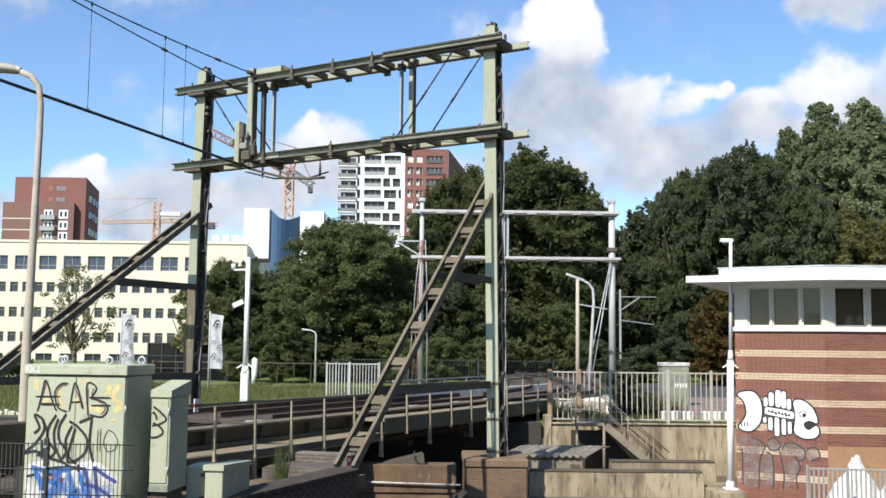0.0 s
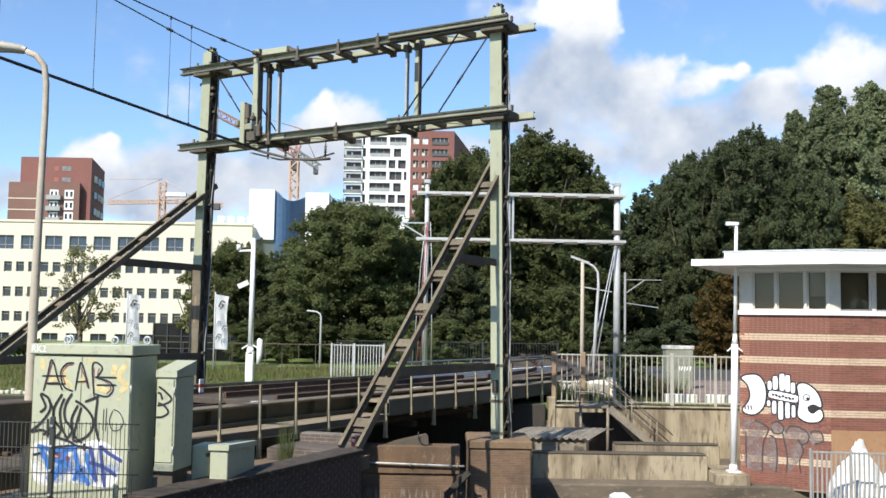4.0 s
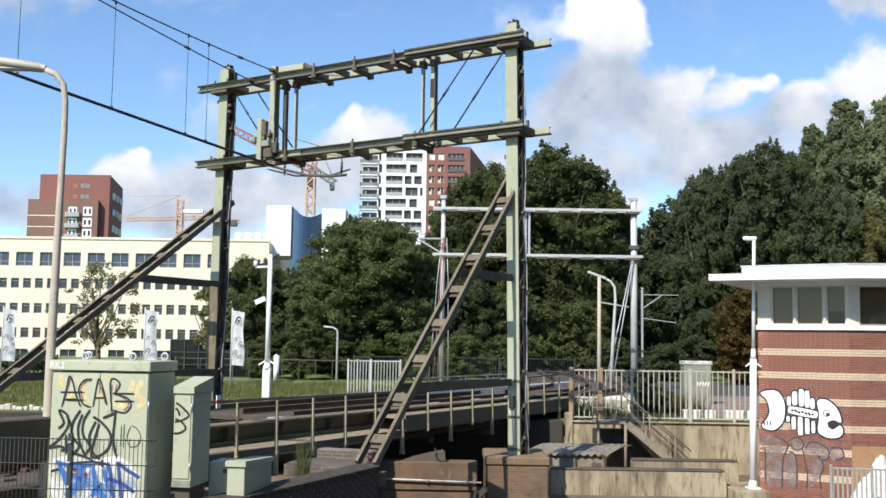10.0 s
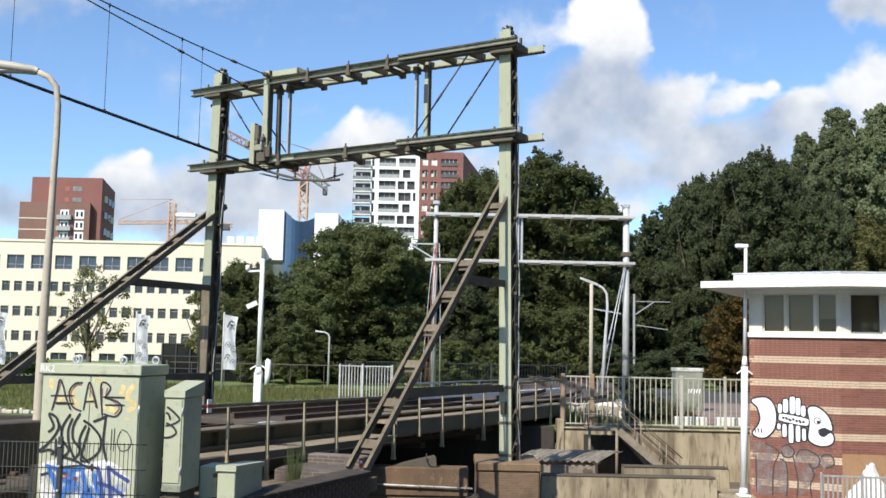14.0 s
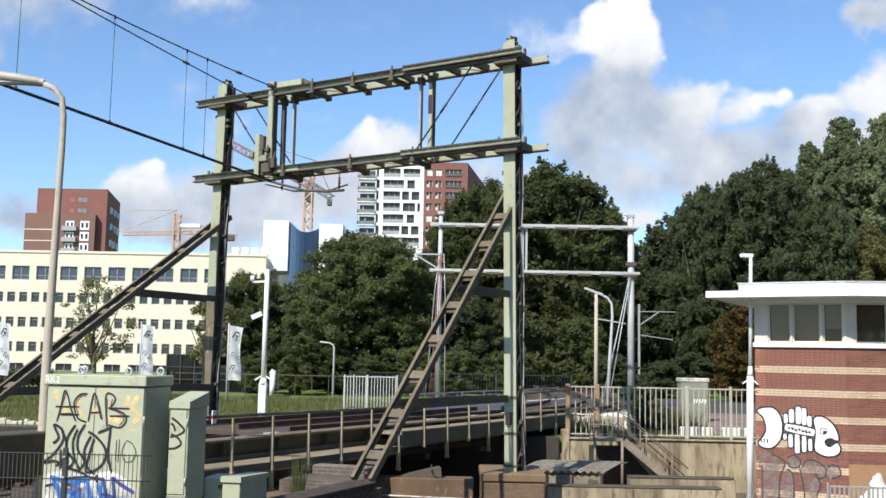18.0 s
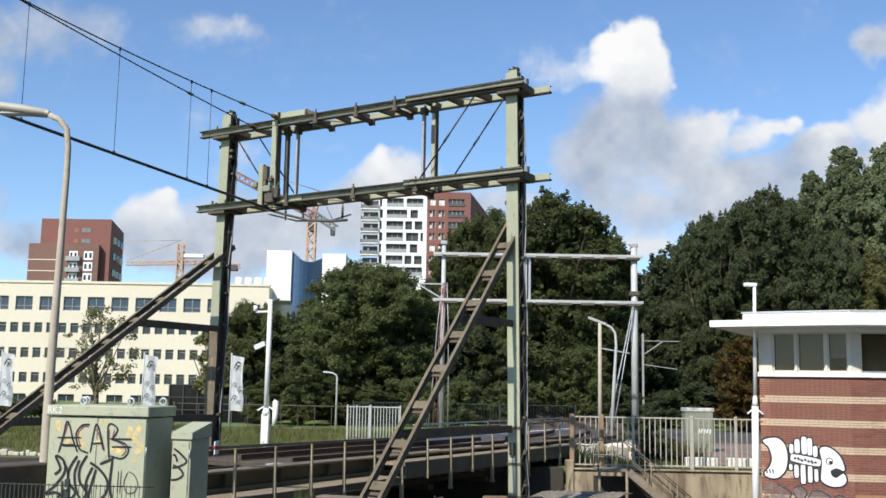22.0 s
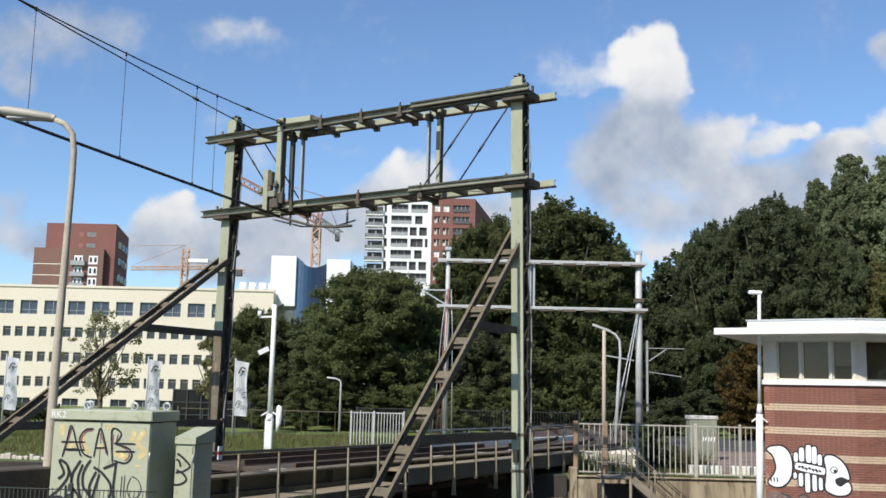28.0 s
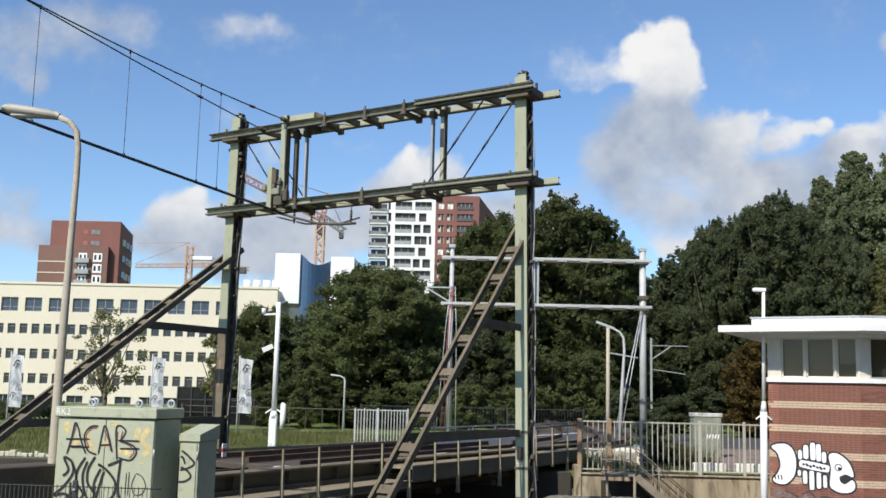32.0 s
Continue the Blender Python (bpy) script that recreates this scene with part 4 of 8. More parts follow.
    # platform plates at the head and foot of the broad hanger
    for z in (9.33, 7.03):
        bm = bm_new()
        box(bm, -16.93, -16.12, -0.36, 0.16, z - 0.075, z + 0.075, 0.008)
        plate = part("head_beam", bm, M["green_steel"], po, "pale box beam on top of the portal")
        part("end_plate", box(bm_new(), -16.12, -16.09, -0.34, 0.3, z - 0.12, z + 0.09, 0.004), M["dark_steel"], plate)
        bm = bm_new()
        bar(bm, (-16.1, -0.3, z + 0.05), (-15.8, -0.3, z - 0.12), 0.03, 0.10)
        part("knee", bm, M["dark_steel"], plate)
    part("hanger", box(bm_new(), -17.15, -16.98, -0.42, -0.33, 6.9, 9.42, 0.008), M["green_steel"], po, "broad pale hanger post")
    part("hanger_flange", box(bm_new(), -16.98, -16.95, -0.42, -0.24, 6.9, 9.42, 0.004), M["dark_steel"], po)
    for a, w, m in ((-16.93, 0.10, "dark_steel"), (-16.585, 0.06, "mast_grey"), (-12.66, 0.06, "mast_grey"), (-12.36, 0.10, "green_steel")):
        part("hanger", box(bm_new(), a - w / 2, a + w / 2, -0.06, 0.06, beam_z(a, LOW) - 0.1, beam_z(a, UP) - 0.02, 0.008), M[m], po)
        part("hanger_shoe", box(bm_new(), a - 0.07, a + 0.07, -0.1, 0.1, beam_z(a, UP) - 0.28, beam_z(a, UP) - 0.1, 0.01), M["dark_steel"], po)
    part("hanger_edge", box(bm_new(), -12.305, -12.28, -0.07, 0.07, beam_z(-12.3, LOW), beam_z(-12.3, UP) - 0.05), M["dark_steel"], po)
    part("dark_band", box(bm_new(), -12.415, -12.30, -0.07, 0.07, 8.15, 8.62, 0.004), M["black"], po, "black taped band")
    # switch drive beside the hanger
    part("counter_box", box(bm_new(), -17.49, -17.33, -0.5, -0.36, 6.9, 8.02, 0.012), M["green_steel"], po, "tall pale switch box on the beam")
    part("counter_box_side", box(bm_new(), -17.33, -17.31, -0.5, -0.28, 6.9, 7.98), M["dark_steel"], po)
    for x0, x1, z0, z1, mt in ((-17.62, -17.5, 7.38, 7.55, "beam_dirty"), (-17.3, -17.16, 7.55, 7.95, "dark_steel"), (-17.3, -17.05, 7.25, 7.42, "beam_dirty"), (-17.22, -16.9, 6.95, 7.2, "dark_steel"),
                               (-16.97, -16.78, 7.05, 7.35, "dark_steel"), (-17.28, -17.2, 7.42, 7.56, "rust_steel"), (-17.12, -17.0, 7.5, 7.62, "dark_steel")):
        part("drive_part", box(bm_new(), x0, x1, -0.55, -0.40, z0, z1, 0.02), M[mt], po)
    for p, q in (((-17.24, -0.5, 7.2), (-17.24, -0.5, 7.95)), ((-17.1, -0.5, 7.1), (-17.05, -0.48, 7.7)), ((-16.97, -0.45, 7.15), (-16.86, -0.4, 7.5))):
        bm = bm_new()
        rod(bm, p, q, 0.022, 6)
        part("drive_rod", bm, M["dark_steel"], po)
    for p, q in (((-11.12, -0.2, 9.2), (-12.69, -0.2, 7.2)), ((-10.56, 0.25, 9.17), (-12.08, 0.25, 7.16)), ((-18.61, -0.2, 9.0), (-17.6, -0.2, 7.66)), ((-17.95, 0.0, 8.95), (-16.65, 0.0, 7.26))):
        bm = bm_new()
        rod(bm, p, q, 0.020, 6)
        rod(bm, Vector(p).lerp(Vector(q), 0.45), Vector(p).lerp(Vector(q), 0.55), 0.028, 6)
        part("stay_rod", bm, M["wire"], po)
    part("rod_anchor", box(bm_new(), -12.95, -12.55, -0.34, -0.22, 7.14, 7.24, 0.02), M["green_steel"], po)
    # contact arm and insulators under the lower beam
    bm = bm_new()
    tube(bm, [(-17.45, -0.35, 6.86), (-17.2, -0.35, 6.79), (-16.54, -0.3, 6.60), (-15.94, -0.25, 6.44), (-15.3, -0.1, 6.40), (-14.9, 0.0, 6.42)], 0.035, 6)
    part("contact_arm", bm, M["dark_steel"], po)
    bm = bm_new()
    tube(bm, [(-17.3, -0.3, 6.7), (-16.6, 0.1, 6.52), (-15.6, 0.3, 6.50), (-15.0, 0.3, 6.62)], 0.024, 6)
    part("contact_arm", bm, M["mast_grey"], po)
    for a, y, z in ((-16.75, -0.2, 6.82), (-16.25, -0.1, 6.80), (-15.2, 0.2, 6.80)):
        bm = bm_new()
        rod(bm, (a, y, z + 0.1), (a, y, z - 0.32), 0.018, 6)
        for i in range(4):
            rod(bm, (a, y, z - i * 0.07), (a, y, z - 0.04 - i * 0.07), 0.04, 8, 0.03)
        part("insulator", bm, M["dark_steel"], po)
    return po


build_portal()


def build_stay(a, top, foot_b, foot_z):
    """A sloping stay of two channels with batten plates, from the mast down towards the near bank, and its struts."""
    st = thing("mast_stay", B(a, PB), "rusty ladder-like steel stay bracing the portal mast", "stay", "stays of the portal")
    p, q = Vector((0, 0.3, top)), Vector((0, foot_b - PB, foot_z))
    d = (q - p).normalized()
    n = d.cross(Vector((1, 0, 0))).normalized()
    for s in (-1, 1):
        bm = bm_new()
        off = Vector((s * 0.225, 0, 0))
        channel(bm, p + off, q + off, 0.07, 0.135, 0.02, n, (-s, 0, 0))
        part("chord", bm, M["rust_steel"], st)
    k = 0.9
    while k < (q - p).length - 0.3:
        c = p + d * k
        bm = bm_new()
        bar(bm, c + Vector((-0.222, 0, 0)), c + Vector((0.222, 0, 0)), 0.20, 0.02, n)
        part("batten_plate", bm, M["rust_steel"], st)
        c = c - n * 0.07 + d * 0.12
        bm = bm_new()
        bar(bm, c + Vector((-0.22, 0, 0)), c + Vector((0.22, 0, 0)), 0.10, 0.02, n)
        part("batten_plate", bm, M["dark_steel"], st)
        k += 1.02
    for z in (3.67, 1.3):
        k = (z - p.z) / (q.z - p.z)
        c = p.lerp(q, k)
        for s in (-1, 1):
            bm = bm_new()
            bar(bm, (s * 0.21, c.y, z), (s * 0.17, -0.1, z), 0.03, 0.16)
            part("strut", bm, M["dark_steel"], st)
    return st


build_stay(-10.255, 6.1, 15.4, 0.0)
build_stay(-19.10, 5.97, 12.77, 0.0)


def build_wires():
    def wire(name, pts, r, label):
        bm = bm_new()
        tube(bm, pts, r, 6)
        return solid(name, bm, M["wire"], B(0, 0), label, "wire")

    def along(a0, z0, a1, z1, sag, n=14, b1=PB, b0=-12.0):
        out = []
        for i in range(n + 1):
            k = i / n
            out.append((a0 + (a1 - a0) * k, b0 + (b1 - b0) * k, z0 + (z1 - z0) * k - sag * 4 * k * (1 - k)))
        return out
    m1 = [(-17.0, -12.0, 14.0)] + along(-17.0, 10.62, -17.0, 9.27, 0.30, b0=6.0)
    m2 = [(-17.0, -12.0, 14.6)] + along(-17.25, 10.93, -17.75, 9.07, 0.13, b0=6.0, b1=20.9)
    c1 = along(-17.0, 9.02, -17.0, 6.72, 0.0)
    wire("catenary_wire", m1, 0.016, "thin dark catenary wire above the track")
    wire("catenary_wire", m2, 0.016, "second thin dark catenary wire above the track")
    wire("contact_wire", c1, 0.034, "thick dark contact wire above the track")
    def height(pts, b):
        for p, q in zip(pts, pts[1:]):
            if p[1] <= b <= q[1]:
                k = (b - p[1]) / (q[1] - p[1])
                return [p[i] + (q[i] - p[i]) * k for i in range(3)]
        return pts[-1]
    for b in (4.0, 9.0, 12.9, 15.3, 17.55, 18.25):
        top, low = height(m1, b), height(c1, b)
        bm = bm_new()
        rod(bm, low, top, 0.007, 5)
        rod(bm, (top[0], b, top[2] - 0.06), (top[0], b, top[2] + 0.03), 0.022, 6)
        rod(bm, (low[0], b, low[2] - 0.03), (low[0], b, low[2] + 0.06), 0.03, 6)
        solid("dropper_wire", bm, M["wire"], B(0, 0), "thin dropper wire between catenary and contact wire", "wire", "dropper wires")
    for path, b, r in ((m1, 20.75, 1.0), (m1, 19.4, 0.6), (m2, 20.7, 1.0), (m2, 18.2, 0.6)):
        p, q = Vector(height(path, b - 0.2 * r)), Vector(height(path, b + 0.2 * r))
        bm = bm_new()
        rod(bm, p, q, 0.035 * r, 8)
        for k in (0.2, 0.4, 0.6, 0.8):
            c = p.lerp(q, k)
            rod(bm, c - (q - p) * 0.06, c + (q - p) * 0.06, 0.065 * r, 8)
        solid("wire_insulator", bm, M["dark_steel"], B(0, 0), "dark ribbed insulator on the catenary wire", "insulator", "wire insulators")


build_wires()

bm = bm_new()
box(bm, -0.08, 0.08, 30.8, 44.0, 0.10, 0.46, 0.01)
solid("cable_duct", bm, M["white_paint"], B(-18.0, 0), "white cable duct beside the curving track", "duct")
r = thing("far_railing", B(-19.0, 0), "low grey railing beyond the bridge", "railing")
part("top_rail", box(bm_new(), -0.03, 0.03, 31.5, 45.0, 0.84, 0.89), M["galv"], r)
for i in range(8):
    part("post", box(bm_new(), -0.03, 0.03, 31.6 + i * 1.9, 31.66 + i * 1.9, 0, 0.84), M["galv"], r)
# bank wall whose colour holds the bridge's shade
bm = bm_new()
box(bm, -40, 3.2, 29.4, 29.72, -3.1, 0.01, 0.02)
solid("far_abutment", bm, M["shade_fill"], Matrix(), "concrete bank wall coloured near-black for the shade under the bridge", "abutment", kind="structure")

# ---- flat painted marks ----
from mathutils import geometry


def smooth(pts, n=6):
    """A smooth line through the points (Catmull-Rom)."""
    P = [Vector(p) for p in pts]
    P = [P[0]] + P + [P[-1]]
    out = []
    for i in range(1, len(P) - 2):
        for k in range(n):
            t = k / n
            a, b, c, d = P[i - 1:i + 3]
            out.append(0.5 * ((2 * b) + (c - a) * t + (2 * a - 5 * b + 4 * c - d) * t * t + (3 * b - a - 3 * c + d) * t ** 3))
    return out + [P[-2]]


def stroke(bm, pts, w, y):
    """A painted line of width w in the plane of x and z, at depth y."""
    pts = smooth([(x, z) for x, z in pts])
    prev = None
    for i, p in enumerate(pts):
        d = pts[min(i + 1, len(pts) - 1)] - pts[max(i - 1, 0)]
        d = d.normalized() if d.length > 1e-6 else Vector((1, 0))
        s = Vector((-d.y, d.x)) * w / 2 * (1.0 if 0 < i < len(pts) - 1 else 0.7)
        cur = (bm.verts.new((p.x + s.x, y, p.y + s.y)), bm.verts.new((p.x - s.x, y, p.y - s.y)))
        if prev:
            bm.faces.new((prev[0], cur[0], cur[1], prev[1]))
        prev = cur
    return bm


def blob(bm, outline, y, swell=0.0, rounded=True):
    """A filled outline in the plane of x and z."""
    pts = [Vector(p) for p in outline]
    if rounded:
        P = pts + pts[:3]
        pts = []
        for i in range(1, len(P) - 2):
            a, b, c, d = P[i - 1:i + 3]
            for k in range(5):
                t = k / 5
                pts.append(0.5 * ((2 * b) + (c - a) * t + (2 * a - 5 * b + 4 * c - d) * t * t + (3 * b - a - 3 * c + d) * t ** 3))
    if swell:
        n, out = len(pts), []
        area = sum(p.x * q.y - q.x * p.y for p, q in zip(pts, pts[1:] + pts[:1]))
        for i in range(n):
            e = (pts[(i + 1) % n] - pts[i - 1])
            e = e.normalized() if e.length else Vector((1, 0))
            nn = Vector((e.y, -e.x)) * (1 if area > 0 else -1)
            out.append(pts[i] + nn * swell)
        pts = out
    vs, _, fs, *_ = geometry.delaunay_2d_cdt(pts, [], [list(range(len(pts)))], 1, 1e-5)
    bv = [bm.verts.new((p.x, y, p.y)) for p in vs]
    for f in fs:
        bm.faces.new([bv[i] for i in f])
    return bm


def capsule(x0, z0, x1, z1, w):
    d = Vector((x1 - x0, z1 - z0)).normalized()
    s = Vector((-d.y, d.x)) * w / 2
    a, b = Vector((x0, z0)), Vector((x1, z1))
    return [a + s, a - d * w * 0.4 + s * 0.3, a - d * w * 0.4 - s * 0.3, a - s, b - s, b + d * w * 0.4 - s * 0.3, b + d * w * 0.4 + s * 0.3, b + s]


def brickwork(parent, x0, x1, z0, z1, y, mat, length, course, joint, single, thick=0.05, seed=3, other=None):
    """Courses of bricks, y at their outer face: up to `single` as parts, the rest joined as one part. other(z): a second material by height."""
    rnd = random.Random(seed)
    meshes = {}
    joined = {}
    count, row, z = 0, 0, z1 - course
    while z > z0 - 1e-4:
        m = other(z) if other and other(z) else mat
        x = x0 - (length / 2 if row % 2 else 0)
        while x < x1 - 0.01:
            a, b = max(x, x0), min(x + length - joint, x1)
            if b - a > 0.02:
                out = rnd.uniform(-0.003, 0.003)
                if count < single:
                    key = (round(b - a, 3), m.name)
                    if key not in meshes:
                        bm = bm_new()
                        box(bm, 0, b - a, 0, thick, 0, course - joint)
                        meshes[key] = mesh_of("brick", bm, m)
                    piece("brick", meshes[key], parent, pose(a, y + out, z, rnd.uniform(-0.4, 0.4), 0, rnd.uniform(-0.3, 0.3)))
                else:
                    vs, fs = joined.setdefault(m.name, ([], []))
                    k = len(vs)
                    cx, cz = (a + b) / 2, z + (course - joint) / 2
                    vs.extend([(cx + i * (b - a) / 2, y + out + (thick if j > 0 else 0), cz + l * (course - joint) / 2) for i, j, l in CUBE])
                    fs.extend([tuple(k + i for i in f) for f in CUBE_F])
                count += 1
            x += length
        z -= course
        row += 1
    for name, (vs, fs) in joined.items():
        me = bpy.data.meshes.new("bricks")
        me.from_pydata(vs, [], fs)
        me.materials.append(bpy.data.materials[name])
        ob = new("brickwork", me)
        ob.parent = parent
        ob["kind"] = "stuff"


# ---- near bank ----


def build_near_wall():
    # local x runs along the wall to its far corner; the outer face looks across the canal
    m = pose(-1.27, 18.26, 0, 0, 0, 66.73)
    bm = bm_new()
    box(bm, -5.70, 0.0, 0.012, 0.45, -2.7, -0.08)
    w = solid("near_wall", bm, M["mortar_dark"], m, "dark old brick quay wall", "wall", kind="structure")
    x = 0.03
    i = 0
    rnd = random.Random(4)
    while x > -5.65:
        L = min(rnd.uniform(0.95, 1.25), x + 5.73)
        w0 = w1 = 0.47
        bm = bm_new()
        prism(bm, [(x - L + 0.012, -0.03), (x, -0.03), (x, w1), (x - L + 0.012, w0)], -0.08, 0.0)
        bmesh.ops.bevel(bm, geom=bm.edges[:], offset=0.012, segments=1, affect="EDGES")
        part("coping_stone", bm, M["coping"], w, "dark weathered coping stone" if i == 0 else "")
        x -= L
        i += 1
    part("end_stone", box(bm_new(), -5.735, -5.705, 0.0, 0.46, -1.2, -0.085, 0.008), M["concrete"], w, "stained grey end face")
    return w


NEAR_WALL = build_near_wall()
bm = bm_new()
prism(bm, [(-1.40, 18.3), (-1.42, 19.6), (-2.75, 20.2), (-3.0, 18.6)], -2.7, -0.04)
solid("abutment", bm, M["brick_grey"], Matrix(), "grey brick abutment under the stay", "abutment", kind="structure")
bm = bm_new()
box(bm, 0, 1.14, 0.0, 0.35, -0.3, 0.14, 0.03)
solid("abutment_wall", bm, M["brick_grey"], pose(-2.55, 19.55, 0, 0, 0, -17), "low grey brick end wall of the abutment", "wall", kind="structure")
bm = bm_new()
box(bm, -0.035, 0.035, -0.035, 0.035, -0.02, 0.15, 0.008)
mk = solid("marker_post", bm, M["red_paint"], pose(-1.47, 18.9, 0.0), "small red and white track marker", "marker")
part("plate", box(bm_new(), -0.022, 0.022, -0.042, -0.036, 0.06, 0.11), M["white_paint"], mk)

LETTER = 0.00296


def build_cabinet():
    c = thing("relay_cabinet", pose(-4.77, 13.883, -0.08, 0, 0, -8), "pale green steel relay cabinet covered in graffiti", "cabinet")
    c.scale = (0.95, 1.0, 1.0)
    part("plinth", box(bm_new(), -0.68, 0.68, 0.05, 0.8, -0.35, -0.25, 0.01), M["dark_steel"], c)
    part("body", box(bm_new(), -0.74, 0.74, 0.02, 0.84, -0.26, 1.80, 0.008), M["cabinet"], c)
    for x0, x1 in ((-0.732, -0.006), (0.002, 0.728)):
        part("door", box(bm_new(), x0, x1, 0.0, 0.018, -0.24, 1.79, 0.006), M["cabinet"], c)
    part("lid", box(bm_new(), -0.78, 0.77, -0.04, 0.88, 1.815, 1.955, 0.012), M["cabinet"], c)
    for z in (0.5, 1.3):
        bm = bm_new()
        rod(bm, (0.745, 0.0, z), (0.745, 0.0, z + 0.12), 0.012, 8)
        part("hinge", bm, M["galv"], c)
    for x, y in ((-0.30, 0.12), (-0.62, 0.78), (0.42, 0.12), (0.60, 0.78)):
        bm = bm_new()
        pts = [(x + 0.05 * math.cos(t * math.pi / 6), y, 2.01 + 0.05 * math.sin(t * math.pi / 6)) for t in range(-3, 10)]
        tube(bm, pts, 0.016, 6)
        part("lifting_eye", bm, M["galv"], c)
    # number on the lid
    cu = bpy.data.curves.new("number", "FONT")
    cu.body, cu.size = "RK2", 0.13
    tmp = new("tmp", cu)
    me = bpy.data.meshes.new_from_object(tmp.evaluated_get(bpy.context.evaluated_depsgraph_get()))
    bpy.data.objects.remove(tmp)
    me.materials.append(M["white_paint"])
    piece("lettering", me, c, pose(-0.76, -0.0425, 1.845, 90, 0, 0), "white stencilled letters")

    def loc(u, v):
        return (-0.74 + (u - 62) * LETTER, 1.815 - (v - 92) * LETTER)

    def mark(name, lines, w, y, mat, label=""):
        for ln in lines:
            part(name, stroke(bm_new(), [loc(*p) for p in ln], w, y), mat, c, label)
    mark("graffiti_cream", [[(110, 115), (112, 165)], [(150, 208), (185, 212)], [(220, 150), (228, 205), (258, 240)], [(330, 125), (372, 118)], [(482, 135), (468, 185)],
                            [(535, 130), (500, 190), (540, 225), (508, 255)], [(508, 285), (508, 297)], [(385, 235), (455, 255)], [(300, 205), (330, 215)]], 0.075, -0.003, M["spray_cream"], "faded cream spray paint")
    mark("graffiti_letters", [[(120, 260), (140, 180), (152, 120), (170, 140), (190, 200), (218, 255)], [(130, 225), (195, 222)], [(272, 130), (232, 135), (205, 175), (225, 238), (272, 258)],
                              [(282, 255), (298, 150), (310, 130), (335, 190), (352, 245)], [(290, 215), (345, 212)], [(380, 280), (365, 150), (382, 125), (415, 150), (388, 195)],
                              [(388, 195), (455, 212), (475, 245), (445, 278), (385, 268)], [(110, 192), (232, 190)], [(380, 192), (490, 192)], [(140, 228), (232, 226)], [(390, 228), (490, 226)]],
         0.024, -0.0075, M["spray_black"], "thin black spray-painted letters")
    mark("graffiti_underline", [[(126, 250), (148, 172), (160, 128)], [(196, 206), (212, 252)], [(266, 140), (240, 142), (214, 178), (232, 230)], [(306, 150), (328, 190), (344, 240)], [(374, 270), (374, 150)],
                                [(400, 150), (396, 190), (450, 220), (462, 245), (440, 268)], [(150, 130), (168, 132)]], 0.016, -0.005, M["spray_maroon"], "thin brown shadow lines")
    mark("graffiti_tag", [[(108, 358), (135, 330), (108, 275), (150, 295), (158, 345), (115, 405), (68, 445), (125, 438), (185, 468)], [(218, 272), (182, 330), (180, 385), (218, 435), (192, 468)],
                          [(268, 268), (236, 325), (238, 385), (275, 435), (245, 480)], [(285, 300), (330, 325), (376, 375), (375, 430), (335, 470), (285, 480), (292, 420), (318, 330)],
                          [(335, 305), (405, 278)], [(398, 285), (392, 400), (415, 482)], [(150, 385), (152, 470)], [(165, 542), (185, 516), (290, 505), (382, 513)], [(80, 552), (135, 538)], [(190, 535), (212, 538)],
                          [(333, 600), (333, 640)], [(185, 465), (262, 485), (300, 505)], [(150, 300), (176, 350), (170, 420), (130, 460)], [(230, 290), (210, 350), (222, 420), (250, 470)], [(300, 320), (270, 390), (290, 460), (330, 490)]], 0.036, -0.009, M["spray_black"], "thick black spray-painted tag")
    mark("graffiti_grey", [[(432, 335), (430, 430)], [(446, 330), (444, 435)], [(478, 340), (462, 385), (478, 428), (515, 425), (532, 390), (512, 350), (480, 335)]], 0.014, -0.006, M["spray_grey"])
    mark("graffiti_maroon", [[(190, 540), (270, 562)], [(165, 560), (268, 572)], [(205, 528), (240, 548)]], 0.05, -0.008, M["spray_maroon"], "dull maroon smear")

    def low(px, py):
        return ((px - 152) * 0.0086, (864 - py) * 0.0083)
    bm = bm_new()
    blob(bm, [low(*p) for p in ((70, 800), (90, 785), (150, 788), (190, 782), (228, 808), (226, 830), (210, 856), (150, 852), (110, 858), (78, 850))], -0.006)
    part("graffiti_white", bm, M["white_patch"], c, "white sprayed patch")
    bm = bm_new()
    for ln in (((84, 806), (120, 830), (150, 810)), ((100, 850), (135, 825), (165, 850)), ((165, 800), (190, 830), (222, 822))):
        stroke(bm, [low(*p) for p in ln], 0.14, -0.0075)
    part("graffiti_mist", bm, M["blue_mist"], c, "pale blue sprayed mist")
    for w, mat, y, lines in (
            (0.085, "blue_mist", -0.009, (((86, 800), (104, 826), (118, 852)), ((120, 800), (128, 826), (122, 850)), ((146, 806), (160, 830), (178, 852)), ((118, 836), (150, 826), (176, 836)), ((150, 838), (168, 848)))),
            (0.06, "spray_blue", -0.0105, (((80, 794), (112, 800), (150, 796)), ((86, 798), (98, 820), (106, 846)), ((132, 798), (120, 828), (108, 848)), ((112, 816), (136, 822)), ((146, 800), (152, 830), (146, 848)),
                                           ((150, 832), (166, 844), (172, 854)), ((166, 804), (172, 826), (186, 848)))),
            (0.05, "spray_navy", -0.012, (((172, 792), (178, 812), (184, 848)), ((190, 790), (194, 820), (200, 856)), ((190, 792), (208, 804), (228, 814)), ((172, 818), (196, 824), (220, 838)))),
            (0.04, "spray_black", -0.0125, (((162, 788), (163, 800)),))):
        for ln in lines:
            part("graffiti_blue", stroke(bm_new(), [low(*p) for p in ln], w, y), M[mat], c, "blue spray-painted letters")


build_cabinet()


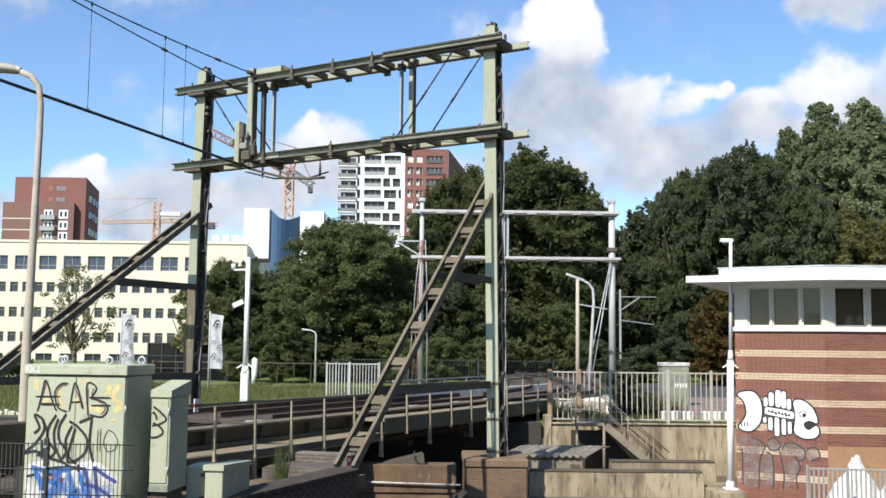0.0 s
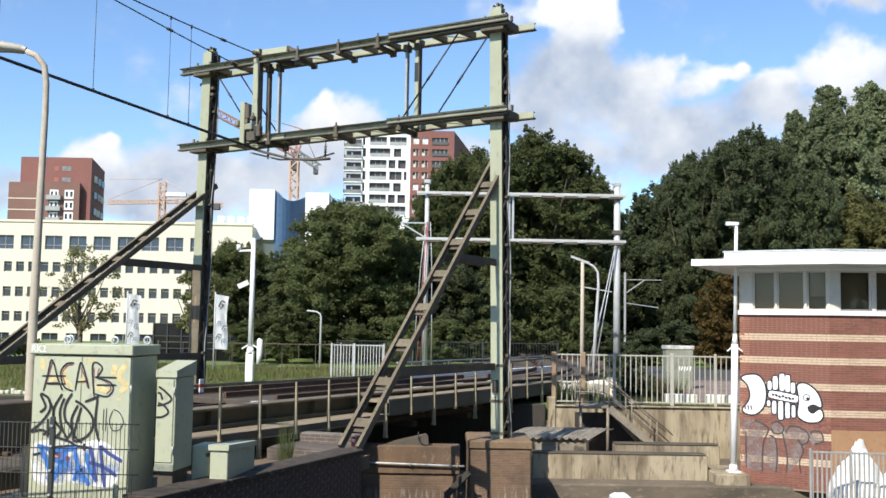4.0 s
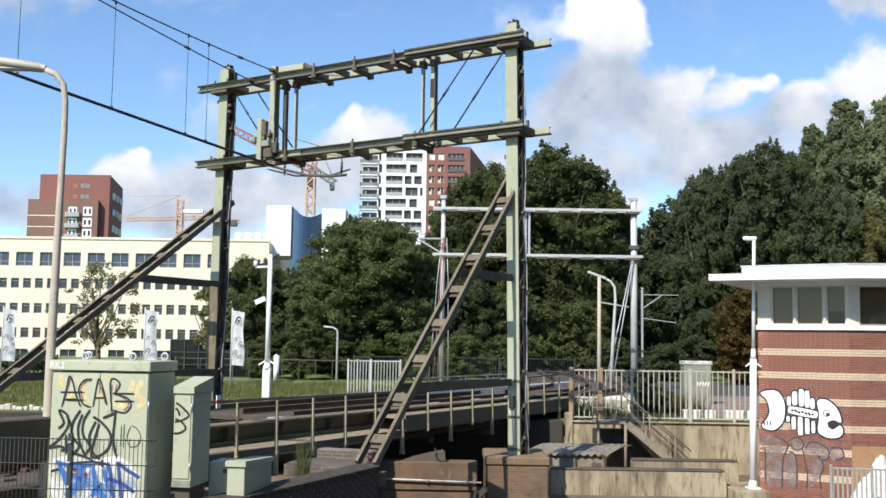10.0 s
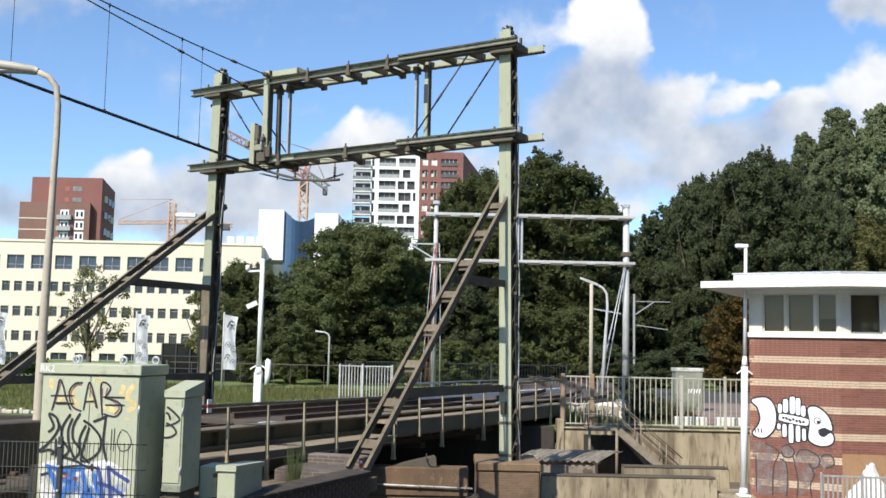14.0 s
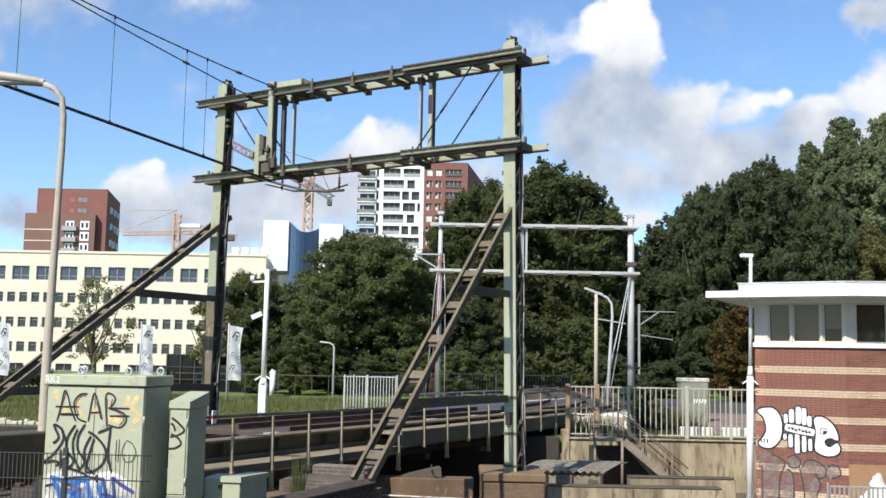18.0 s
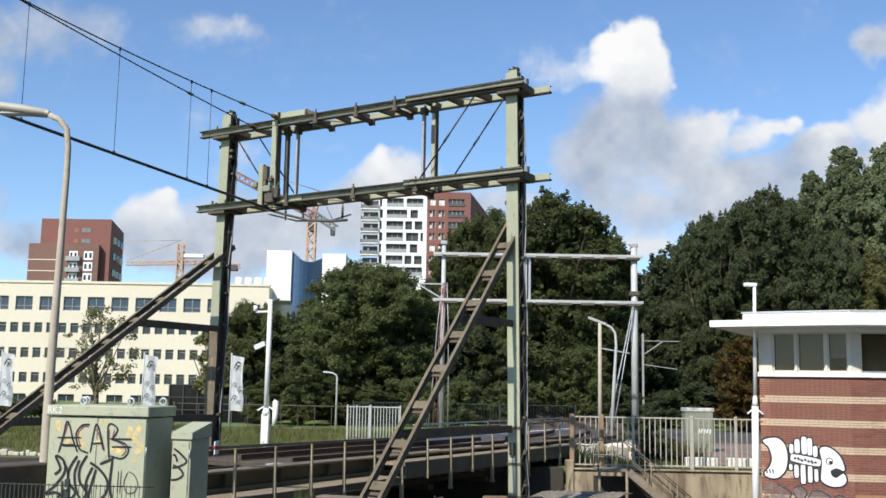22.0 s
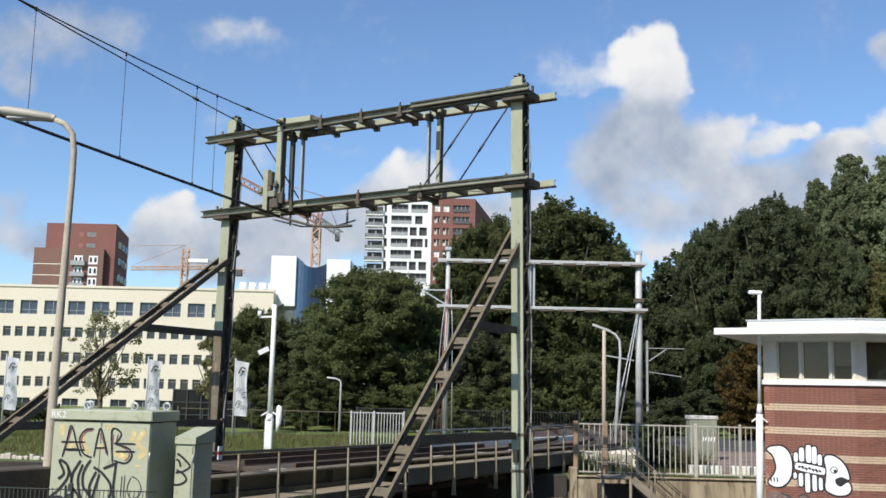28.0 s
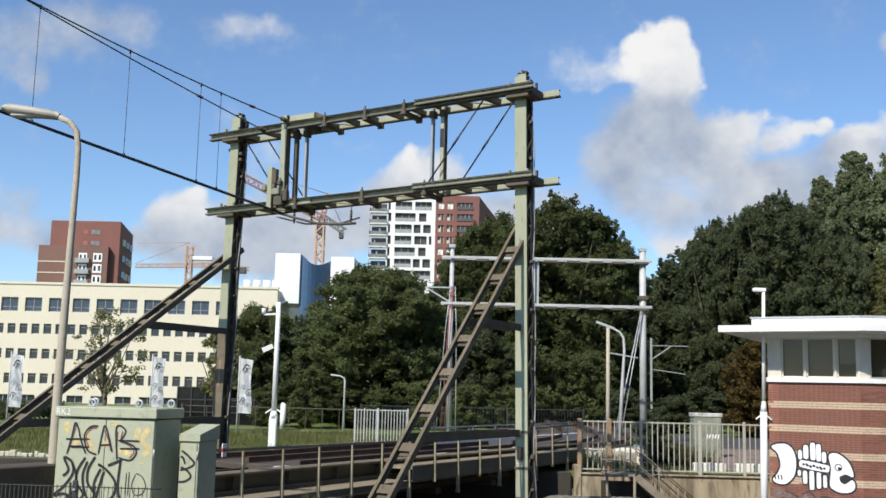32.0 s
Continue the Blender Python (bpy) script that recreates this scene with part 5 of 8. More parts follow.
def build_small_cabinets():
    c = thing("signal_cabinet", pose(-3.815, 14.14, -0.08, 0, 0, -8), "smaller pale green steel cabinet with a sloping roof", "cabinet")
    part("plinth", box(bm_new(), 0.02, 0.24, 0.06, 0.60, -0.25, 0.25, 0.01), M["dark_steel"], c)
    part("body", box(bm_new(), 0.0, 0.27, 0.0, 0.66, 0.24, 1.52, 0.008), M["cabinet"], c)
    bm = bm_new()
    vs = [bm.verts.new(p) for p in ((-0.01, -0.03, 1.52), (0.29, -0.03, 1.52), (0.29, 0.69, 1.52), (-0.01, 0.69, 1.52), (-0.01, -0.03, 1.61), (0.29, -0.03, 1.61), (0.29, 0.69, 1.73), (-0.01, 0.69, 1.73))]
    for f in CUBE_F:
        bm.faces.new([vs[i] for i in f])
    part("lid", bm, M["cabinet"], c)
    part("door", box(bm_new(), 0.005, 0.245, -0.016, -0.001, 0.36, 1.49, 0.005), M["cabinet"], c)
    part("foot_strip", box(bm_new(), 0.0, 0.27, -0.012, -0.001, 0.24, 0.34, 0.004), M["cabinet_shade"], c)
    for z in (0.48, 1.28):
        bm = bm_new()
        rod(bm, (0.258, -0.02, z), (0.258, -0.02, z + 0.1), 0.012, 6)
        part("hinge", bm, M["galv"], c)
    for k, ln in enumerate((((0.03, 1.39), (0.13, 1.32), (0.22, 1.22), (0.12, 1.15), (0.02, 1.13)), ((0.03, 1.17), (0.13, 1.12), (0.18, 1.04), (0.10, 0.98), (0.01, 0.97)), ((0.02, 1.31), (0.06, 1.29), (0.09, 1.21)))):
        part("graffiti", stroke(bm_new(), ln, 0.03, -0.020 - 0.001 * k), M["spray_black"], c, "black spray-painted scrawl")
    c = thing("junction_cabinet", pose(-3.154, 14.58, -0.22, 0, 0, -8), "low pale green junction box with a sloping lid", "cabinet")
    part("body", box(bm_new(), 0.0, 0.26, 0, 1.22, -0.10, 0.62, 0.01), M["cabinet"], c)
    bm = bm_new()
    vs = [bm.verts.new(p) for p in ((-0.02, -0.03, 0.62), (0.28, -0.03, 0.62), (0.28, 1.25, 0.56), (-0.02, 1.25, 0.56), (-0.02, -0.03, 0.70), (0.28, -0.03, 0.70), (0.28, 1.25, 0.63), (-0.02, 1.25, 0.63))]
    for f in CUBE_F:
        bm.faces.new([vs[i] for i in f])
    part("lid", bm, M["cabinet"], c)
    c = thing("cable_box", pose(-3.35, 14.84, -0.08, 0, 0, -8), "pale green low cable box beside the junction box", "cabinet")
    part("body", box(bm_new(), -0.13, 0.13, 0, 0.5, -0.2, 0.51, 0.015), M["cabinet"], c)
    part("handle", box(bm_new(), 0.10, 0.14, -0.05, 0.0, 0.36, 0.41), M["dark_steel"], c)


build_small_cabinets()


def build_mesh_fence():
    f = thing("mesh_fence", pose(-4.13, 12.9, -0.07, 0, 0, -3), "dark green welded wire mesh fence", "fence")
    bm = bm_new()
    rod(bm, (0, 0, -0.22), (0, 0, 1.0), 0.005, 5)
    me_v = mesh_of("wire", bm, M["fence_wire"])
    for i in range(57):
        x = -2.7 + i * 0.055
        piece("upright_wire", me_v, f, pose(x, 0, 0))
    for z in (0.05, 0.36, 0.67, 0.98):
        bm = bm_new()
        for dy in (-0.008, 0.008):
            rod(bm, (-2.75, dy, z), (0.45, dy, z), 0.006, 5)
        part("cross_wire", bm, M["fence_wire"], f)
    for x in (-0.64, -3.0):
        bm = bm_new()
        box(bm, x - 0.03, x + 0.03, -0.05, -0.01, -0.2, 1.06, 0.005)
        part("post", bm, M["fence_wire"], f)
        for z in (0.1, 0.4, 0.7, 0.95):
            part("clip", box(bm_new(), x - 0.015, x + 0.015, -0.07, -0.05, z - 0.012, z + 0.012), M["galv"], f)


build_mesh_fence()


def build_lamp_post():
    l = thing("street_lamp", pose(-5.74, 14.6, 0), "beige concrete street lamp with a curved arm", "lamp")
    bm = bm_new()
    tube(bm, [(0.0, 0, -0.4), (0.0, 0, 0.9), (-0.005, 0, 2.2), (0.02, 0, 4.2), (0.035, 0, 5.2), (0.03, 0, 5.62), (-0.01, 0, 5.88), (-0.13, 0, 6.03), (-0.30, 0, 6.10)],
         [0.078, 0.072, 0.066, 0.05, 0.045, 0.044, 0.045, 0.044, 0.043], 12)
    part("post", bm, M["post_beige"], l)
    bm = bm_new()
    vs = []
    for x, w, h in ((-0.28, 0.05, 0.045), (-0.34, 0.09, 0.065), (-0.67, 0.12, 0.08), (-1.05, 0.11, 0.075), (-1.15, 0.05, 0.04)):
        z = 6.10 - (x + 0.18) * 0.13
        vs.append([bm.verts.new((x, w * math.cos(t * math.pi / 5), z + h * math.sin(t * math.pi / 5))) for t in range(10)])
    for a, b in zip(vs, vs[1:]):
        for i in range(10):
            bm.faces.new((a[i], a[(i + 1) % 10], b[(i + 1) % 10], b[i])).smooth = True
    bm.faces.new(vs[0])
    bm.faces.new(vs[-1][::-1])
    part("lamp_head", bm, M["grey_paint"], l, "grey lamp head")
    bm = bm_new()
    box(bm, -1.0, -0.45, -0.07, 0.07, 6.08, 6.13, 0.02)
    part("diffuser", bm, M["galv_pale"], l, "pale lamp glass")


build_lamp_post()


def build_pier():
    bm = bm_new()
    box(bm, 0.79, 2.17, 22.75, 24.6, -3.0, -0.50, 0.03)
    p = solid("mast_pier", bm, M["brick_brown"], Matrix(), "brown stained brick pier carrying the mast", "pier", kind="structure")
    part("cap", box(bm_new(), 0.76, 2.20, 22.72, 24.63, -0.50, -0.31, 0.03), M["pier_cap"], p, "ochre rendered cap of the pier")
    bm = bm_new()
    rod(bm, (1.62, 23.7, -0.34), (1.62, 23.7, 1.9), 0.016, 8)
    part("conduit", bm, M["rust_post"], p)
    bm = bm_new()
    box(bm, -1.75, 0.58, 0, 0.6, -3.0, -0.975)
    w = solid("pit_wall", bm, M["brick_brown"], pose(0.11, 22.2, 0), "brown brick wall of the bridge pit", "wall", kind="structure")
    part("beam", box(bm_new(), -1.76, 0.47, -0.05, 0.5, -0.98, -0.38, 0.02), M["pit_render"], w, "rendered brown beam on top")
    bm = bm_new()
    rod(bm, (-1.74, -0.12, -0.73), (0.56, -0.12, -0.79), 0.02, 10)
    part("pipe", bm, M["white_dirty"], w, "white pipe along the wall")
    for x in (-0.6, 0.42):
        part("pipe_clip", box(bm_new(), x - 0.015, x + 0.015, -0.145, -0.05, -0.80, -0.735, 0.006), M["rust_post"], w)
    # fender posts also fill the gap by the pier, near-black for its shade
    bm = bm_new()
    bar(bm, (0.30, 21.8, -1.35), (0.75, 21.6, -0.85), 0.12, 0.12)
    box(bm, 0.24, 0.38, 21.7, 21.9, -3.0, -1.3)
    box(bm, 0.52, 0.70, 21.75, 21.95, -3.0, -0.95)
    bar(bm, (0.30, 21.8, -1.7), (0.62, 21.8, -1.62), 0.12, 0.14)
    solid("timber_fender", bm, M["shade_fill"], Matrix(), "timber fender, widened and near-black for the shaded gap beside the pier", "fender")
    t = thing("hatch_plate", pose(-0.45, 22.3, -0.39), "tilted grey steel hatch plate with a cable loop", "hatch")
    bm = bm_new()
    vs = [bm.verts.new(p) for p in ((-0.6, 0, 0), (0.35, 0, 0), (0.3, 0.5, 0), (-0.6, 0.5, 0), (-0.55, 0, 0.02), (0.33, 0, 0.22), (0.28, 0.5, 0.22), (-0.55, 0.5, 0.02))]
    for f in CUBE_F:
        bm.faces.new([vs[i] for i in f])
    part("plate", bm, M["dark_steel"], t)
    bm = bm_new()
    tube(bm, [(0.12, -0.03, 0.3), (0.13, -0.05, 0.14), (0.22, -0.06, 0.03), (0.4, -0.05, 0.0)], 0.015, 6)
    part("cable", bm, M["black"], t)


build_pier()


def build_bollards():
    for x, y, top in ((1.83, 19.5, -1.12), (3.60, 19.8, -1.00), (5.22, 20.0, -1.16)):
        bm = bm_new()
        w = 0.18
        lo = [bm.verts.new((sx * 0.30, sy * 0.30, -3.0)) for sx, sy in ((-1, -1), (1, -1), (1, 1), (-1, 1))]
        hi = [bm.verts.new((sx * w, sy * w, top)) for sx, sy in ((-1, -1), (1, -1), (1, 1), (-1, 1))]
        bm.faces.new(lo[::-1])
        for i in range(4):
            bm.faces.new((lo[i], lo[(i + 1) % 4], hi[(i + 1) % 4], hi[i]))
        pk = [bm.verts.new((sx * 0.1, sy * 0.1, top + 0.06)) for sx, sy in ((-1, -1), (1, -1), (1, 1), (-1, 1))]
        for i in range(4):
            bm.faces.new((hi[i], hi[(i + 1) % 4], pk[(i + 1) % 4], pk[i]))
        bm.faces.new(pk)
        bmesh.ops.bevel(bm, geom=bm.edges[:], offset=0.012, segments=1, affect="EDGES")
        solid("bollard", bm, M["stone_white"], pose(x, y, 0), "white tapered concrete bollard in the canal", "bollard", "white bollards")


build_bollards()

# ---- bridge keeper's house ----
HOUSE = [(7.47, 25.0), (9.29, 23.96), (13.6, 23.7), (15.5, 27.0), (12.0, 31.0), (9.36, 28.5)]


def grown(poly, d):
    """The outline with each side moved outwards by d."""
    n, out = len(poly), []
    for i in range(n):
        p0, p1, p2 = (Vector(poly[(i + k) % n]) for k in (-1, 0, 1))
        e1, e2 = (p1 - p0).normalized(), (p2 - p1).normalized()
        n1, n2 = Vector((e1.y, -e1.x)), Vector((e2.y, -e2.x))
        b = (n1 + n2)
        b = b / b.dot(n1)
        out.append(tuple(p1 + b * d))
    return out


STRIPES = (1.81, 1.235, 0.63, 0.03, -0.555, -1.14)


def cream(z):
    for s in STRIPES:
        if s - 0.001 <= z + 0.028 < s + 0.166:
            return M["brick_cream_solid"]
    return None


def face_pose(i):
    p, q = Vector(HOUSE[i]), Vector(HOUSE[(i + 1) % len(HOUSE)])
    return pose(p.x, p.y, 0, 0, 0, math.degrees(math.atan2(q.y - p.y, q.x - p.x))), (q - p).length


HOUSE_WALLS = []


def build_house():
    h = thing("keeper_house", pose(0, 0, 0.2), "red brick bridge keeper's house with cream stripes and flat white roof", "house")
    for i in range(6):
        m, L = face_pose(i)
        ob = part("wall", box(bm_new(), 0, L, 0.012, 0.25, -1.75, 2.40), M["mortar_red"] if i < 2 else M["brick_red"], h, "red brick wall with cream stripes" if i < 2 else "")
        ob.matrix_basis = m
        HOUSE_WALLS.append((ob, L))
    part("sill_band", prism(bm_new(), grown(HOUSE, 0.06), 2.40, 2.51), M["white_paint"], h, "white window sill band")
    part("head_band", prism(bm_new(), grown(HOUSE, 0.0), 3.46, 3.56), M["white_paint"], h)
    part("roof", prism(bm_new(), grown(HOUSE, 0.95), 3.56, 3.715), M["white_paint"], h, "flat white overhanging roof")
    part("roof_upstand", prism(bm_new(), grown(HOUSE, 0.30), 3.715, 3.915), M["white_paint"], h)
    part("roof_edge", prism(bm_new(), grown(HOUSE, 0.33), 3.915, 3.95), M["galv"], h, "grey metal roof edge")
    part("floor_slab", prism(bm_new(), grown(HOUSE, -0.26), 2.25, 2.34), M["dirt"], h)
    part("back_wall", box(bm_new(), 9.6, 13.5, 27.6, 27.8, 2.34, 3.555), M["dim_room"], h)
    # windows of the control room
    spans = {0: ((0.32, 0.85), (0.895, 1.53), (1.585, 2.04)), 1: ((0.25, 0.98), (1.08, 1.70), (1.80, 2.4), (2.55, 3.2), (3.35, 4.1)),
             2: ((0.3, 3.5),), 3: ((0.4, 4.9),), 4: ((0.4, 3.3),), 5: ((0.4, 3.6),)}
    for i in range(6):
        m, L = face_pose(i)
        edges = [0.0]
        for a, b in spans[i]:
            wn_ = part("window", box(bm_new(), a, b, 0.10, 0.115, 2.51, 3.46), M["clear_glass"], h, "dark window pane of the control room")
            wn_.matrix_basis = m
            wn_.visible_shadow = False
            bm = bm_new()
            for x0, x1, z0, z1 in ((a, a + 0.035, 2.51, 3.46), (b - 0.035, b, 2.51, 3.46), (a, b, 2.51, 2.55), (a, b, 3.42, 3.46)):
                box(bm, x0, x1, 0.06, 0.14, z0, z1)
            part("frame", bm, M["window_white"], wn_)
            if i < 2:
                part("blind", box(bm_new(), a + 0.04, b - 0.04, 0.20, 0.21, 2.55 if i or a < 0.9 else 2.85, 3.44), M["blind"], wn_, "brownish grey roller blind")
            edges += [a, b]
        edges.append(L)
        for a, b in zip(edges[::2], edges[1::2]):
            if b - a > 0.01:
                mu = part("mullion", box(bm_new(), a, b, 0.0, 0.16, 2.51, 3.46), M["window_white"], h)
                mu.matrix_basis = m
    # graffiti on the first wall
    m0, L0 = face_pose(0)
    m0 = pose(0, 0, 0.2) @ m0
    g = thing("fish_graffiti", m0, "white fish skeleton graffiti with black outlines on the brick wall", "graffiti")

    def loc(u, v):
        return (0.02 + (u - 33) * 0.00428, 0.945 - (v - 24) * 0.00420)

    def shape(name, outline, black=0.040, mat="spray_white", up=0.0):
        pts = [loc(*p) for p in outline]
        bm = bm_new()
        blob(bm, pts, -0.006 - up, black)
        o = part(name + "_outline", bm, M["spray_black"], g)
        bm = bm_new()
        blob(bm, pts, -0.010 - up)
        part(name, bm, M[mat], g)
    shape("tail", ((40, 45), (75, 28), (125, 28), (160, 65), (172, 130), (160, 200), (120, 245), (75, 250), (45, 228), (75, 185), (88, 140), (72, 80)))
    for k, (x, v0, v1, w) in enumerate(((194, 64, 100, 20), (225, 38, 94, 26), (262, 24, 98, 27), (292, 30, 104, 24), (320, 70, 112, 22),
                                        (188, 174, 194, 17), (218, 178, 232, 22), (253, 178, 262, 24), (290, 184, 254, 22), (322, 196, 248, 19))):
        shape("rib", capsule(x, v0, x, v1, w), 0.030)
    shape("backbone", capsule(205, 132, 330, 152, 40), 0.03)
    shape("head", ((345, 78), (382, 65), (425, 88), (456, 130), (468, 188), (430, 178), (402, 190), (400, 215), (425, 230), (462, 206), (476, 240), (455, 270), (405, 278), (362, 262), (346, 235), (354, 150)))
    shape("eye", [(393 + 15 * math.cos(t * math.pi / 5), 142 + 15 * math.sin(t * math.pi / 5)) for t in range(10)], 0.018, "spray_white", 0.008)
    bm = bm_new()
    blob(bm, [loc(399 + 9 * math.cos(t * math.pi / 5), 148 + 9 * math.sin(t * math.pi / 5)) for t in range(10)], -0.024)
    part("pupil", bm, M["spray_black"], g)
    bm = bm_new()
    blob(bm, [loc(*p) for p in ((398, 192), (418, 184), (432, 196), (436, 208), (415, 226), (400, 214))], -0.014)
    part("mouth", bm, M["spray_black"], g)
    for k in range(7):
        x = 206 + k * 18
        bm = bm_new()
        stroke(bm, [loc(x, 132 + k * 3 - 5 * (k % 2)), loc(x + 12, 136 + k * 3 + 4 * (k % 3))], 0.05, -0.014)
        part("ink_mark", bm, M["spray_black"], g)
    for k in range(3):
        bm = bm_new()
        stroke(bm, [loc(56 + k * 17, 200), loc(60 + k * 17, 226)], 0.03, -0.014)
        part("ink_mark", bm, M["spray_black"], g)
    g2 = thing("grey_graffiti", m0, "faded grey spray-painted letters low on the brick wall", "graffiti")
    bm = bm_new()
    for o in (((40, 290), (120, 285), (190, 320), (180, 350), (150, 385), (155, 470), (150, 560), (60, 560), (50, 400)), ((205, 300), (240, 285), (265, 310), (258, 345), (225, 355), (200, 340)),
              ((280, 320), (320, 300), (390, 320), (405, 360), (380, 420), (365, 470), (300, 560), (280, 470), (270, 380)), ((410, 330), (450, 318), (476, 345), (470, 390), (425, 405), (408, 370)),
              ((170, 400), (215, 375), (235, 460), (230, 560), (165, 560))):
        blob(bm, [loc(*p) for p in o], -0.003)
    part("fill", bm, M["spray_wash"], g2)
    for ln in (((110, 285), (185, 325), (160, 400), (152, 480), (150, 575)), ((190, 365), (222, 385), (232, 470), (225, 572)), ((262, 345), (272, 400), (286, 480), (280, 572)), ((350, 385), (372, 440), (352, 500), (358, 565)),
               ((200, 300), (235, 284), (268, 315), (255, 350), (215, 352), (198, 325)), ((278, 345), (300, 310), (350, 310), (400, 345), (395, 390), (360, 410)), ((410, 345), (430, 325), (468, 335), (475, 380), (430, 400)),
               ((60, 350), (62, 560)), ((350, 375), (345, 390))):
        bm = bm_new()
        stroke(bm, [loc(*p) for p in ln], 0.032, -0.006)
        part("line", bm, M["spray_grey"], g2)
    for ln in (((445, 285), (470, 300)), ((460, 280), (455, 312)), ((480, 285), (500, 305)), ((300, 285), (330, 262)), ((345, 270), (365, 300)), ((190, 240), (215, 255))):
        bm = bm_new()
        stroke(bm, [loc(*p) for p in ln], 0.025, -0.006)
        part("red_scrawl", bm, M["spray_maroon"], g2)
    # tan render at the foot of the second wall
    m1, L1 = face_pose(1)
    o = part("patch", box(bm_new(), 0.0, 2.2, -0.02, 0.0, -1.7, -0.28), M["ochre_render"], h, "ochre rendered patch")
    o.matrix_basis = m1
    # pole that passes through the eaves
    p = thing("white_pole", pose(7.27, 24.9, -1.22, 0, 1.0, 0), "slim white mast with a thick base through the eaves", "pole")
    bm = bm_new()
    rod(bm, (0, 0, 0.1), (0, 0, 3.1), 0.082, 12)
    rod(bm, (0, 0, 3.1), (0, 0, 3.35), 0.082, 12, 0.045)
    part("base_tube", bm, M["white_paint"], p)
    bm = bm_new()
    rod(bm, (0.0, 0, 3.3), (0.0, 0, 6.0), 0.045, 10, 0.04)
    part("upper_tube", bm, M["white_paint"], p)
    part("foot", box(bm_new(), -0.15, 0.15, -0.15, 0.15, 0.0, 0.05, 0.01), M["white_paint"], p)
    bm = bm_new()
    rod(bm, (0, 0, 0.05), (0, 0, 0.2), 0.12, 8, 0.09)
    part("foot_cover", bm, M["white_paint"], p)
    bm = bm_new()
    bar(bm, (-0.19, 0, 2.92), (-0.02, 0, 3.05), 0.03, 0.03)
    bar(bm, (0.19, 0, 2.92), (0.02, 0, 3.05), 0.03, 0.03)
    part("bracket", bm, M["white_paint"], p)
    bm = bm_new()
    box(bm, -0.26, 0.06, -0.06, 0.06, 6.0, 6.09, 0.02)
    part("lamp_head", bm, M["white_paint"], p)
    # white sacks beside the house
    rnd = random.Random(8)
    for x, y, s in ((9.45, 22.8, 0.62), (10.5, 22.7, 0.62), (10.0, 22.5, 0.42)):
        bm = bmesh.new()
        bmesh.ops.create_icosphere(bm, subdivisions=4, radius=1)
        for v in bm.verts:
            n3 = v.co.copy()
            k = 0.86 + 0.22 * noise.noise(n3 * 2.0 + Vector((x, y, 0))) + 0.10 * abs(noise.noise(n3 * 5.5 + Vector((y, x, 3)))) + 0.05 * noise.noise(n3 * 13.0)
            top = max(0.0, n3.z)
            pinch = 1.0 - 0.62 * top ** 1.4
            v.co = Vector((n3.x * s * k * 0.85 * pinch, n3.y * s * k * 0.7 * pinch, max(n3.z * (1.1 + 0.35 * top), -0.72) * s * k + s * 0.66))
        zz = -1.92
        solid("bulk_bag", bm, M["bag"], pose(x, y, zz, 0, 0, rnd.uniform(0, 90)) @ Matrix.Scale(1.45, 4), "crumpled white bulk bag beside the house", "bag", "bulk bags")


build_house()

# ---- beyond the bridge ----


def build_far_portal():
    y = 47.0
    f = thing("far_portal", pose(0, y, 0), "grey galvanised overhead line portal beyond the bridge", "portal")
    for x, w in ((8.37, 0.34), (-0.47, 0.24)):
        bm = bm_new()
        rod(bm, (x, 0, -0.1), (x, 0, 8.85), w / 2, 10, w / 2 - 0.02)
        part("mast", bm, M["galv_pale"], f)
        part("cap", box(bm_new(), x - 0.16, x + 0.16, -0.16, 0.16, 8.8, 8.98, 0.03), M["galv"], f)
        part("clamp", box(bm_new(), x - 0.22, x + 0.22, -0.2, 0.2, 6.55, 6.75, 0.02), M["dark_steel"], f)
    for z in (8.36, 6.22):
        for yy in (-0.22, 0.22):
            bm = bm_new()
            box(bm, -0.95, 8.75, yy - 0.05, yy + 0.05, z - 0.06, z + 0.06, 0.006)
            part("cross_beam", bm, M["galv_pale"], f)
        for i in range(9):
            part("tie", box(bm_new(), -0.4 + i * 1.05, 0.2 + i * 1.05, -0.3, 0.24, z - 0.16, z - 0.065), M["dark_steel"], f)
    for x in (3.35, 3.52):
        part("hanger", box(bm_new(), x - 0.05, x + 0.05, -0.05, 0.05, 6.3, 8.3), M["galv"], f)
    for k, (x0, x1, z0, z1) in enumerate(((8.3, 6.9, 6.3, -0.05), (8.3, 7.15, 6.0, -0.05), (8.1, 6.95, 5.2, 0.5))):
        bm = bm_new()
        rod(bm, (x0, -0.25, z0), (x1, -0.8, z1), 0.025, 5)
        part("guy_wire", bm, M["galv"], f)
    for dx, mt in ((-0.22, "red_hose"), (-0.12, "red_hose"), (-0.34, "galv"), (0.16, "galv")):
        bm = bm_new()
        tube(bm, [(-0.37 + dx * 0.4, -0.2, 7.0), (-0.37 + dx, -0.25, 5.0), (-0.40 + dx * 1.4, -0.25, 2.5), (-0.45 + dx * 1.8, -0.25, 0.3)], 0.02, 5)
        part("cable", bm, M[mt], f, "red cable" if mt == "red_hose" else "")
    bm = bm_new()
    bar(bm, (-1.7, -0.1, 6.95), (-0.4, -0.1, 6.95), 0.06, 0.06)
    bar(bm, (-1.6, -0.1, 6.9), (-0.4, -0.1, 6.2), 0.06, 0.06)
    part("bracket_arm", bm, M["galv"], f)


build_far_portal()


